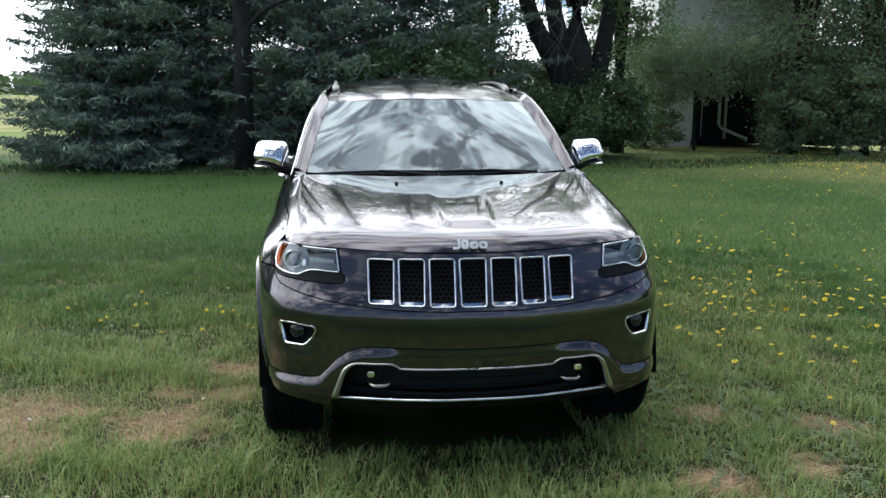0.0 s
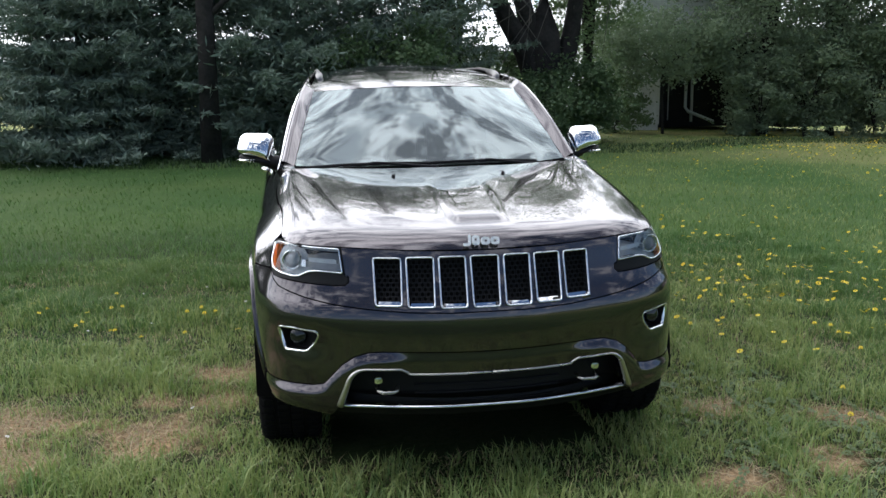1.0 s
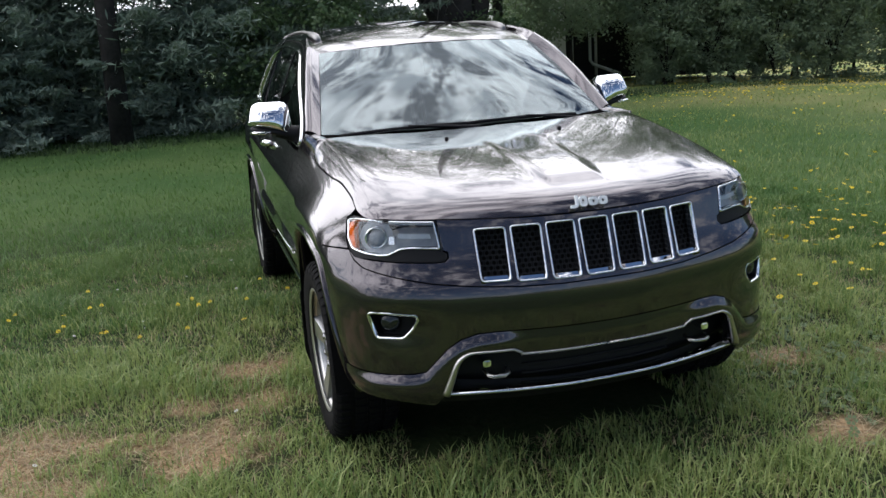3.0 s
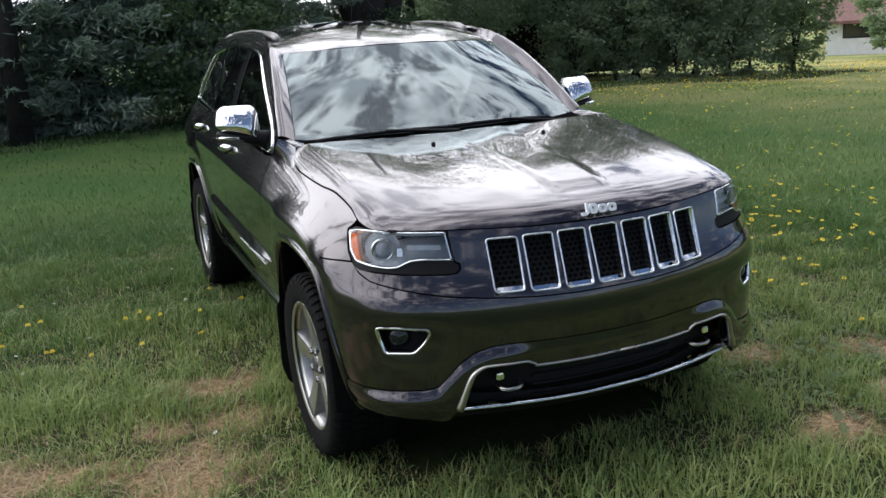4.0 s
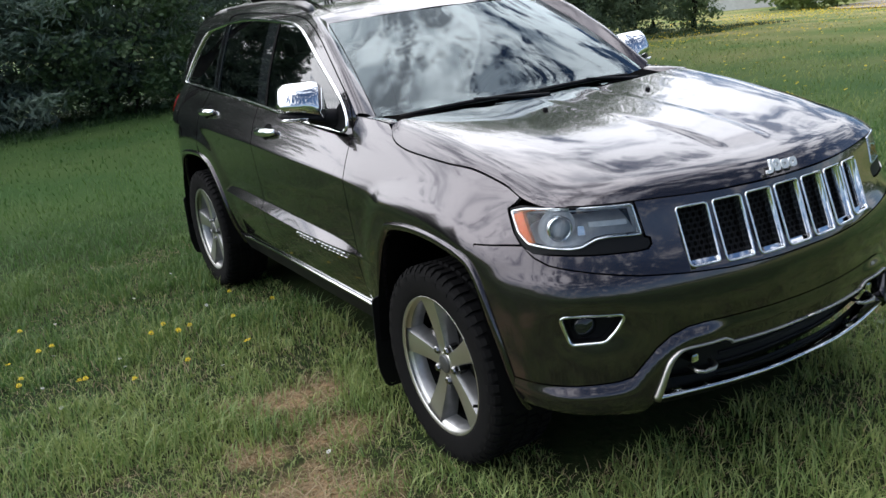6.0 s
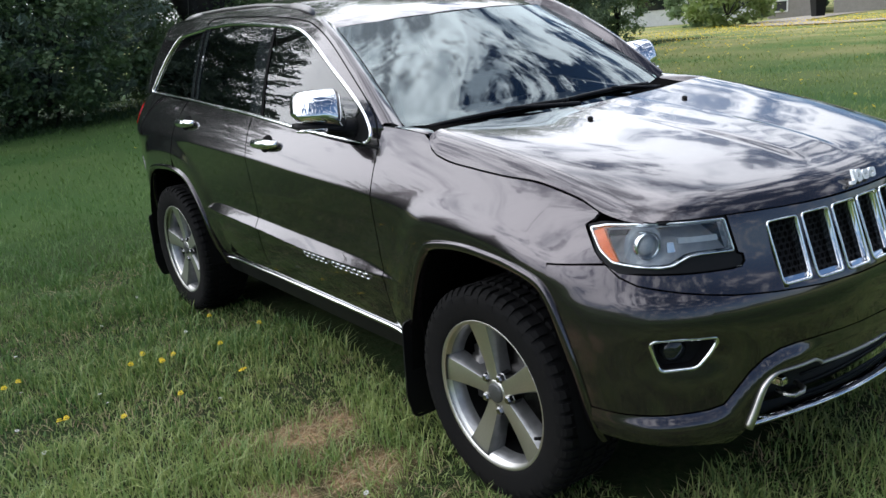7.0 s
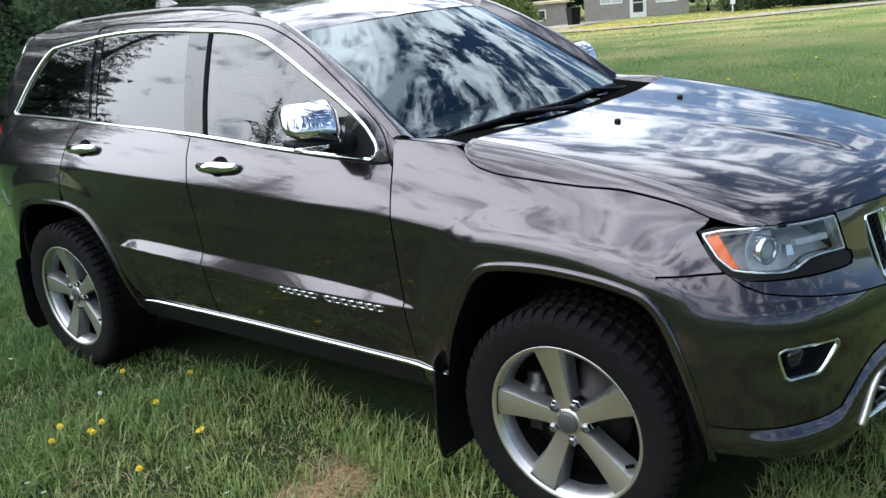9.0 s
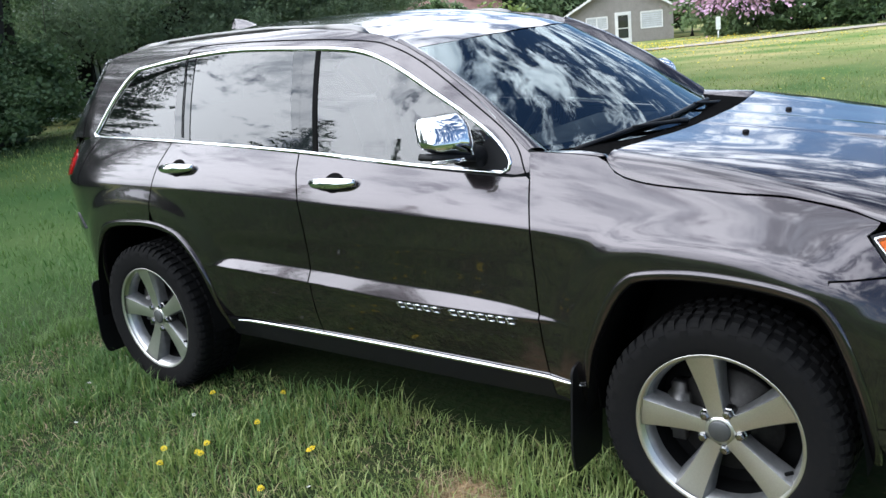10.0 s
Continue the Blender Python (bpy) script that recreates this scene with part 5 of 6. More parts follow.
    bmesh.ops.bevel(bm, geom=bm.edges[:], offset=.18, segments=2, affect="EDGES")
    bm.transform(Matrix.Translation((sd * .01, .155, .01)) @ Matrix.Diagonal((.08, .07, .20, 1)))
    part("caliper", bm, STEEL, w, "grey brake caliper")
    return w


for cy, spin in ((FY, radians(77)), (RY, radians(80))):
    for sd in (-1, 1):
        w = wheel_parts(sd, spin)
        w.parent = car
        w.matrix_basis = Matrix.Translation((sd * .795, cy - .008, HUB))

# ---- ground ----
def land(x, y):
    """Height of the ground: level by the car, falling gently towards the houses."""
    x, y = np.asarray(x, float), np.asarray(y, float)
    r = np.hypot(x + 2, y)
    fall = -.0365 * np.maximum(r - 18, 0) * ramp(x, -2, 22)
    return np.maximum(fall, -2.0) - .02 * np.maximum(r - 90, 0) * 0


def field(x, y, scale, seed=0.0):
    """Smooth random values between -1 and 1 over the plan."""
    x, y = np.asarray(x, float) / scale, np.asarray(y, float) / scale
    out = 0
    for a, b, c, w in ((1.0, .37, 1.3, 1), (-.42, 1.1, 4.1, 1), (1.9, 1.3, 2.2, .6), (-1.6, 2.1, .7, .6), (3.1, -2.3, 5.1, .35), (2.2, 3.7, 3.3, .35)):
        out = out + w * np.sin(a * x + b * y + c + seed * (1 + a)) * np.cos(b * x * .8 - a * y + c * 2 + seed)
    return out / 2.2


BARE = [(-2.28, 1.12, .36), (-2.12, .75, .24), (-1.46, .93, .27), (-1.50, 1.38, .12), (-1.22, 1.76, .20), (-1.12, 1.36, .15), (-2.6, .6, .3), (1.09, -.02, .14), (1.55, .05, .13), (1.9, .55, .14), (1.35, .75, .12)]


def bareness(x, y):
    """1 on the worn patches, 0 on full grass."""
    out = 0
    for a, b, r in BARE:
        d = np.hypot((x - a) / 1.15, y - b) / r + .48 * field(x, y, .12, a) + .50 * field(x, y, .035, b)
        out = np.maximum(out, .92 * (1 - ramp(d, .3, 1.4)))
    return out


def sheet_of_ground(name, gx, gy, mat, rough):
    X_, Y_ = np.meshgrid(gx, gy)
    Z_ = land(X_, Y_) + rough * field(X_, Y_, .33) + rough * .5 * field(X_, Y_, .11, 2)
    v = np.stack([X_.ravel(), Y_.ravel(), Z_.ravel()], 1)
    n, m = len(gx), len(gy)
    idx = np.arange(n * m).reshape(m, n)
    f = np.stack([idx[:-1, :-1], idx[:-1, 1:], idx[1:, 1:], idx[1:, :-1]], -1).reshape(-1, 4)
    return mesh_object(name, v, f, mat)


def uneven(a, b, near_a, near_b, step, far):
    left = near_a - np.geomspace(step, near_a - a, far)[::-1]
    right = near_b + np.geomspace(step, b - near_b, far)
    return np.concatenate([left, np.arange(near_a, near_b + step / 2, step), right])


soil = LAWN.node_tree
sn, sl = soil.nodes, soil.links
vc = sn.new("ShaderNodeAttribute")
vc.attribute_name = "worn"
straw_mix = sn.new("ShaderNodeMix")
straw_mix.data_type = "RGBA"
base_in = sn["Principled BSDF"].inputs["Base Color"]
old = base_in.links[0].from_socket
straw = sn.new("ShaderNodeTexNoise")
straw.inputs["Scale"].default_value, straw.inputs["Detail"].default_value = 55, 8
straw_ramp = sn.new("ShaderNodeValToRGB")
straw_ramp.color_ramp.elements[0].position, straw_ramp.color_ramp.elements[1].position = .30, .66
straw_ramp.color_ramp.elements[0].color, straw_ramp.color_ramp.elements[1].color = (.10, .062, .032, 1), (.44, .30, .165, 1)
sco = sn.new("ShaderNodeTexCoord")
sl.new(sco.outputs["Object"], straw.inputs["Vector"])
sl.new(straw.outputs["Fac"], straw_ramp.inputs[0])
sl.new(vc.outputs["Fac"], straw_mix.inputs["Factor"])
sl.new(old, straw_mix.inputs[6])
sl.new(straw_ramp.outputs[0], straw_mix.inputs[7])
# pale field colour: dry grass, with the sunlight on it painted in
dry_lit_at = sn.new("ShaderNodeAttribute")
dry_lit_at.attribute_name = "dry"
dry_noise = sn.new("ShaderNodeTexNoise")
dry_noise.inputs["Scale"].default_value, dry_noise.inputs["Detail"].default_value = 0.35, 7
dry_lit_ramp = sn.new("ShaderNodeValToRGB")
dry_lit_ramp.color_ramp.elements[0].position, dry_lit_ramp.color_ramp.elements[1].position = .35, .65
dry_lit_ramp.color_ramp.elements[0].color, dry_lit_ramp.color_ramp.elements[1].color = (.115, .185, .045, 1), (.35, .31, .135, 1)
turf_at = sn.new("ShaderNodeAttribute")
turf_at.attribute_name = "turf"
turf_ramp = sn.new("ShaderNodeValToRGB")
turf_ramp.color_ramp.elements[0].position, turf_ramp.color_ramp.elements[1].position = .35, .65
turf_ramp.color_ramp.elements[0].color, turf_ramp.color_ramp.elements[1].color = (.036, .078, .022, 1), (.070, .108, .034, 1)
turf_mix = sn.new("ShaderNodeMix")
turf_mix.data_type = "RGBA"
dry_lit_mix = sn.new("ShaderNodeMix")
dry_lit_mix.data_type = "RGBA"
sl.new(sco.outputs["Object"], dry_noise.inputs["Vector"])
sl.new(dry_noise.outputs["Fac"], dry_lit_ramp.inputs[0])
sl.new(dry_lit_at.outputs["Fac"], dry_lit_mix.inputs["Factor"])
sl.new(dry_noise.outputs["Fac"], turf_ramp.inputs[0])
sl.new(turf_at.outputs["Fac"], turf_mix.inputs["Factor"])
sl.new(straw_mix.outputs[2], turf_mix.inputs[6])
sl.new(turf_ramp.outputs[0], turf_mix.inputs[7])
sl.new(turf_mix.outputs[2], dry_lit_mix.inputs[6])
sl.new(dry_lit_ramp.outputs[0], dry_lit_mix.inputs[7])
sl.new(dry_lit_mix.outputs[2], base_in)
ground = tagged(sheet_of_ground("ground", uneven(-900, 900, -5, 5, .07, 60), uneven(-900, 900, -3.5, 7, .07, 60), LAWN, .012), "uneven lawn with worn straw-coloured patches", "lawn", kind="structure")
gco = np.zeros(len(ground.data.vertices) * 3)
ground.data.vertices.foreach_get("co", gco)
gco = gco.reshape(-1, 3)
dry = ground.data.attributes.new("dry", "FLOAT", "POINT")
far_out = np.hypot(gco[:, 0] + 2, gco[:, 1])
# right field dry and painted sunlit; far left only painted sunlight
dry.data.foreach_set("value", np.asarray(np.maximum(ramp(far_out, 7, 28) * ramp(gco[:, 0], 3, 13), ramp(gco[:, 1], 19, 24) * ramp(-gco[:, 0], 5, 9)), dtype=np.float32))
turf = ground.data.attributes.new("turf", "FLOAT", "POINT")
turf.data.foreach_set("value", np.asarray(ramp(far_out, 4.5, 8.0), dtype=np.float32))
attr = ground.data.attributes.new("worn", "FLOAT", "POINT")
attr.data.foreach_set("value", np.asarray(bareness(gco[:, 0], gco[:, 1]), dtype=np.float32))


# ---- grass ----
def quick_mesh(name, verts, loops, sizes, mat):
    me = bpy.data.meshes.new(name)
    me.vertices.add(len(verts))
    me.vertices.foreach_set("co", np.ascontiguousarray(verts, dtype=np.float32).ravel())
    me.loops.add(len(loops))
    me.loops.foreach_set("vertex_index", np.ascontiguousarray(loops, dtype=np.int32))
    me.polygons.add(len(sizes))
    starts = np.concatenate([[0], np.cumsum(sizes)[:-1]])
    me.polygons.foreach_set("loop_start", starts.astype(np.int32))
    me.update(calc_edges=True)
    me.materials.append(mat)
    return new(name, me)


def blades(name, x, y, h, w, lean, mat, rng, label, flat=0.0):
    """Blades of grass, each a bent strip that ends in a point."""
    n = len(x)
    a = rng.random(n) * 2 * np.pi
    dx, dy = np.cos(a), np.sin(a)
    t = a + np.pi / 2 + rng.normal(size=n) * .5
    lx, ly = np.cos(t) * lean * h, np.sin(t) * lean * h
    z = land(x, y) - .005 + flat
    base = np.stack([x, y, z], 1)
    side = np.stack([dx * w, dy * w, np.zeros(n)], 1)
    up1 = np.stack([lx * .30, ly * .30, h * .55], 1)
    up2 = np.stack([lx, ly, h * (1 - .25 * np.minimum(lean, 1.6))], 1)
    v = np.stack([base - side, base + side, base + up1 + side * .75, base + up1 - side * .75, base + up2], 1).reshape(-1, 3)
    i = np.arange(n)[:, None] * 5
    loops = np.concatenate([i + [0, 1, 2, 3], i + [3, 2, 4]], 1).ravel()
    sizes = np.tile([4, 3], n)
    ob = quick_mesh(name, v, loops, sizes, mat)
    return tagged(ob, label, "grass", kind="stuff")


def under_car(x, y):
    return (np.abs(x) < .62) & (y > .45) & (y < 4.5)


def tyre_print(x, y):
    out = np.zeros(len(x), bool)
    for cy in (.90, 3.765):
        out |= (np.abs(np.abs(x) - .80) < .13) & (np.abs(y - cy) < .17)
    return out


rng = np.random.default_rng(11)
MIDBLADE = material("mid_grass_blade", (.070, .145, .032), rough=.5, vary=.25, grain=2.5, coarse=.7, second=(.32, .35, .12), translucent=.35, island=.4, spread=.09)
# darker copy of the blade colour, with the shade of the trees put into it
DIMBLADE = material("dim_grass_blade", (.046, .115, .024), rough=.5, vary=.25, grain=3, coarse=.8, second=(.150, .225, .062), translucent=.35, island=.4, spread=.09)
# shade under the trees is put into this dark grass colour
SHADEBLADE = material("shaded_grass", (.022, .052, .014), rough=.6, vary=.3, grain=2, second=(.040, .070, .022), translucent=.2, island=.5)
# pale far blades hold both dry grass and painted sunlight
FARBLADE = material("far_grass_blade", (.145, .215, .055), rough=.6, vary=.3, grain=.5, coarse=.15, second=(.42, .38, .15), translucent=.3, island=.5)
STRAW = material("dry_straw", (.42, .34, .20), rough=.7, vary=.2, grain=5, second=(.15, .105, .058), translucent=.2, island=.8)


def scatter(n, box_, keep):
    x = box_[0] + rng.random(n) * (box_[1] - box_[0])
    y = box_[2] + rng.random(n) * (box_[3] - box_[2])
    k = keep(x, y)
    return x[k], y[k]


def near_keep(x, y):
    b = bareness(x, y)
    tuft = .5 + .5 * np.clip(1.3 * field(x, y, .13, 1) + .4 * field(x, y, .5, 3), -1, 1)
    return (rng.random(len(x)) < (1 - .78 * b) * (.35 + .65 * tuft)) & ~under_car(x, y) & ~tyre_print(x, y)


x, y = scatter(430000, (-4.6, 4.0, -2.4, 5.2), near_keep)
tall = np.clip(.80 + .75 * field(x, y, .30, 5) + .25 * field(x, y, .11, 6), .35, 1.9)
h = (.045 + .085 * rng.random(len(x)) ** 1.3) * tall * (1 - .35 * bareness(x, y))
# short worn grass by the car; further out darker blades mixed in, tree shade in their colour
dim = np.maximum.reduce([ramp(y, 1.2, 5.0), ramp(-x, 2.0, 4.5), ramp(x, 1.8, 3.9), ramp(-y, 1.3, 2.4)]) + .25 * field(x, y, .6, 4) > rng.random(len(x))
for pick, mt in ((~dim, BLADE), (dim, DIMBLADE)):
    a, b = x[pick], y[pick]
    blades("grass", a, b, h[pick], .0015 + .0023 * rng.random(len(a)), .25 + 1.0 * rng.random(len(a)) ** 1.5, mt, rng, "ragged green lawn grass round the car")
x, y = scatter(220000, (-13, 13, -9, 20), lambda x, y: ((x < -4.5) | (x > 3.9) | (y > 5.1) | (y < -2.3)) & (rng.random(len(x)) < np.minimum(1, (7.5 / np.hypot(x + .8, y + 2.5)) ** 1.9)) & ~under_car(x, y))
r = np.hypot(x + .8, y + 2.5)
for side_, mt in ((x < 2.5, DIMBLADE), (x >= 2.5, MIDBLADE)):
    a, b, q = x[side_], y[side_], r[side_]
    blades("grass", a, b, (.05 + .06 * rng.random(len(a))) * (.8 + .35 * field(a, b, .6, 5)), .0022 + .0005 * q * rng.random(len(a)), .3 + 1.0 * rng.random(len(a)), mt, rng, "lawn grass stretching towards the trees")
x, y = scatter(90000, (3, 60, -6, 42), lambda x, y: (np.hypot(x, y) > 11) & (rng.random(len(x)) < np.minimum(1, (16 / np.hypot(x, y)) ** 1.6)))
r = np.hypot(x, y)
blades("grass", x, y, .025 + .035 * rng.random(len(x)), .003 + .0005 * r * rng.random(len(x)), .4 + 1.0 * rng.random(len(x)), FARBLADE, rng, "far lawn grass, pale from dryness and sunlight in its colour")
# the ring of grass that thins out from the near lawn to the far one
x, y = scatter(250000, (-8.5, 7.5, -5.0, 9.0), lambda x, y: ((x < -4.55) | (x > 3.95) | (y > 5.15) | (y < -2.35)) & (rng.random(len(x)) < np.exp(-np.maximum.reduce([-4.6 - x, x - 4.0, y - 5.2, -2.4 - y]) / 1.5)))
blades("grass", x, y, (.045 + .085 * rng.random(len(x)) ** 1.3) * np.clip(.80 + .6 * field(x, y, .30, 5), .35, 1.8), .0016 + .0022 * rng.random(len(x)), .25 + 1.0 * rng.random(len(x)) ** 1.5, DIMBLADE, rng, "green lawn grass a few steps from the car")
# dry stalks, thickest on the worn patches
x, y = scatter(190000, (-4.4, 3.6, -2.0, 5.0), lambda x, y: (rng.random(len(x)) < .15 + .80 * bareness(x, y) + .30 * np.clip(field(x, y, .45, 8), 0, 1) ** 1.5) & ~under_car(x, y) & ~tyre_print(x, y))
b = bareness(x, y)
blades("dry_grass", x, y, .018 + .04 * rng.random(len(x)), .0012 + .0012 * rng.random(len(x)), 1.3 + 2.2 * rng.random(len(x)) * (.5 + b), STRAW, rng, "dry straw among the grass")
# long grass at the foot of the trees, its dark colour standing for their shade
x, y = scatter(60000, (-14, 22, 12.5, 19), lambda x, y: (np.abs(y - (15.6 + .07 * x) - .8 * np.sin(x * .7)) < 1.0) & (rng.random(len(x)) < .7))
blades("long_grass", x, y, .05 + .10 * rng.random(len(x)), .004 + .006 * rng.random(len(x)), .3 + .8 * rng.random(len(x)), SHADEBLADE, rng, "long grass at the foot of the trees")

# ---- dandelions ----
YELLOW = material("dandelion_petals", (.82, .66, .015), rough=.6, vary=.08, grain=40, second=(.80, .54, .012), translucent=.2)
STALK = material("dandelion_stalk", (.12, .17, .05), rough=.6)
PUFF = material("seed_head", (.62, .62, .58), rough=.8)


def flower_parts(n_petal, r):
    v, f = [(0, 0, .006)], []
    for ring, (rr, zz, tw) in enumerate(((r, .002, 0), (r * .7, .010, .12))):
        for i in range(n_petal):
            a = 2 * math.pi * i / n_petal + tw
            da = math.pi / n_petal * .85
            b0 = len(v)
            v += [(rr * .25 * math.cos(a), rr * .25 * math.sin(a), zz), (rr * .85 * math.cos(a - da), rr * .85 * math.sin(a - da), zz + .002), (rr * math.cos(a), rr * math.sin(a), zz - .002), (rr * .85 * math.cos(a + da), rr * .85 * math.sin(a + da), zz + .002)]
            f.append((b0, b0 + 1, b0 + 2, b0 + 3))
    return v, f


d0 = thing("dandelion", "yellow dandelion flower standing in the grass", "flower", "dandelions in the lawn")
v, f = flower_parts(11, .0155)
mesh_object("flower_head", v, f, YELLOW, d0, smooth=False).location = (0, 0, .085)
tube("stalk", [(0, 0, 0), (.004, .002, .045), (0, 0, .086)], .0022, STALK, d0, k=5)
spots = [(-2.03, 3.17), (-1.93, 2.55), (-2.22, 2.79), (-2.52, 3.21), (-1.73, 2.36), (-.86, 2.98), (-1.11, 2.84), (-.99, 3.28), (-1.44, 3.07), (-1.40, 2.85), (-1.32, 2.90), (-1.48, 2.41), (-1.56, 2.97), (-2.14, 3.57), (-2.08, 3.14), (-2.21, 2.72), (-1.97, 2.53), (-1.42, 2.86), (2.46, 2.88), (2.29, 2.72), (2.27, 2.39), (2.58, 1.71), (2.55, 1.56), (3.22, 3.29), (2.38, 3.28), (2.17, 3.48), (1.72, 1.94), (2.51, 1.78), (2.48, 1.25), (1.97, .69), (1.80, .39)]
for i, (a, b) in enumerate(spots):
    m = pose(a, b, float(land(a, b)), rng.normal() * 9, rng.normal() * 9, rng.random() * 360)
    if i == 0:
        d0.matrix_basis = m
    else:
        copy_thing(d0, m)
# the many more that nobody would count
fv, ff = flower_parts(6, 1.0)
fv = np.array(fv)


def flower_field(name, x, y, size, z, mat, label):
    n = len(x)
    a, tilt = rng.random(n) * 6.28, rng.normal(size=(n, 2)) * .30
    v = fv[None] * np.array([1, 1, 1])
    c, s_ = np.cos(a)[:, None], np.sin(a)[:, None]
    px, py = (v[..., 0] * c - v[..., 1] * s_) * size[:, None], (v[..., 0] * s_ + v[..., 1] * c) * size[:, None]
    pz = z[:, None] + px * tilt[:, :1] + py * tilt[:, 1:] + land(x, y)[:, None]
    out = np.stack([px + x[:, None], py + y[:, None], pz], -1).reshape(-1, 3)
    k = len(fv)
    fa = np.array(ff)
    loops = (np.arange(n)[:, None, None] * k + fa[None]).ravel()
    return tagged(quick_mesh(name, out, loops, np.full(n * len(ff), 4), mat), label, "flowers", kind="stuff")


def clump(n, cx, cy, sx, sy):
    return cx + rng.normal(size=n) * sx, cy + rng.normal(size=n) * sy


groups = [clump(130, 2.75, 2.75, .65, .75), clump(60, 3.6, 3.2, .7, .8), clump(40, 3.9, 5.0, 1.2, 1.2), clump(170, 10.2, 13.6, 1.6, 1.0), clump(160, 12.6, 14.2, 2.6, 1.6), clump(90, 8, 9.5, 3, 2.4), clump(140, 13.8, 12.9, 2.4, 1.0), clump(900, 22, 17, 6, 4.5), clump(1500, 30, 21, 5, 2.5), clump(1500, 37, 17, 6, 2.5), clump(700, 30, 13, 6, 4.5), clump(90, 17, 9, 4, 3), clump(60, 6.5, 5, 2, 2), clump(400, -24, 52, 8, 10), clump(5, -2.2, 3.0, .6, .6)]
x, y = np.concatenate([q[0] for q in groups]), np.concatenate([q[1] for q in groups])
ok = ~((np.abs(x) < 1.15) & (y > -.2) & (y < 5.2))
x, y = x[ok], y[ok]
r = np.hypot(x, y)
flower_field("dandelion_patch", x, y, .013 + .008 * rng.random(len(x)) + .0003 * r, .05 + .05 * rng.random(len(x)), YELLOW, "yellow dandelions scattered over the lawn")
x, y = clump(40, -1.2, 2.6, 1.2, 1.4)
ok = np.abs(x) > 1.1
flower_field("seed_heads", x[ok], y[ok], np.full(ok.sum(), .010), .05 + .03 * rng.random(ok.sum()), PUFF, "pale seed heads in the grass")
# low broad weeds on the worn ground
x, y = clump(420, 1.75, .35, .45, .35)
x2, y2 = clump(160, 1.2, 1.2, .3, .3)
x, y = np.concatenate([x, x2]), np.concatenate([y, y2])
ok = x > .98
flower_field("weeds", x[ok], y[ok], .012 + .014 * rng.random(ok.sum()), .012 + .03 * rng.random(ok.sum()), LEAF, "low broad-leaved weeds in the lawn")


# ---- trees ----
def leaf_mesh(name, c, size, stretch, mat, parent, rng, droop=0.0, wide=.5):
    """Small leaves, one bent quad each, round the points c."""
    n = len(c)
    a = rng.normal(size=(n, 3))
    a[:, 2] = a[:, 2] * .6 - droop
    a /= np.linalg.norm(a, axis=1)[:, None]
    b = np.cross(a, rng.normal(size=(n, 3)))
    b /= np.linalg.norm(b, axis=1)[:, None]
    s_ = (size * (.6 + .8 * rng.random(n)))[:, None]
    v = np.stack([c - a * s_ * stretch, c + b * s_ * wide, c + a * s_ * stretch, c - b * s_ * wide], 1).reshape(-1, 3)
    ob = quick_mesh(name, v, np.arange(4 * n), np.full(n, 4), mat)
    if parent is not None:
        ob.parent = parent
    return ob


def spruce(x, y, h, r, seed, low=.02, label="dark blue-green spruce with branches down to the ground", dens=1.0, open_=.0):
    rng = np.random.default_rng(seed)
    t = thing("spruce_tree", label, "tree", "trees along the lawn")
    z0 = float(land(x, y))
    tube("trunk", [(x, y, z0 - .15), (x + .05, y, z0 + h * .4), (x, y, z0 + h)], [.03 * h ** .95, .018 * h, .02], BARK, t, k=10)
    pts = []
    lv = max(8, int(h * 4.5 * dens))
    for i in range(lv):
        q = low + (1 - low) * (i + rng.random()) / lv
        rad = r * (min(1, .80 + q * 1.4) if q < .16 else (1 - (q - .16) / .84) ** .8) * (.75 + .45 * rng.random())
        nb = 5 + int(6 * (1 - q))
        for k in range(nb):
            if rng.random() < open_:
                continue
            a = 6.283 * (k + rng.random()) / nb
            ln = rad * (.65 + .5 * rng.random())
            m = max(4, int(ln * 15 * dens))
            u = np.linspace(.12, 1, m)
            bx, by = x + np.cos(a) * ln * u, y + np.sin(a) * ln * u
            bz = z0 + q * h + ln * (-.30 * u + .22 * u * u) + .05
            p = np.stack([bx, by, np.maximum(bz, z0 + .05)], 1)
            w = (.06 + .30 * ln * .35 * np.sin(np.pi * np.minimum(u + .12, 1)))[:, None]
            for _ in range(8 if q * h < 6.5 else 3):
                off = rng.normal(size=(m, 3)) * w
                off[:, 2] = -np.abs(off[:, 2]) * .7
                pts.append(p + off)
    pts = np.vstack(pts)
    leaf_mesh("needles", pts, np.full(len(pts), .064), 1.5, NEEDLE, t, rng, droop=.5, wide=.30)
    return t


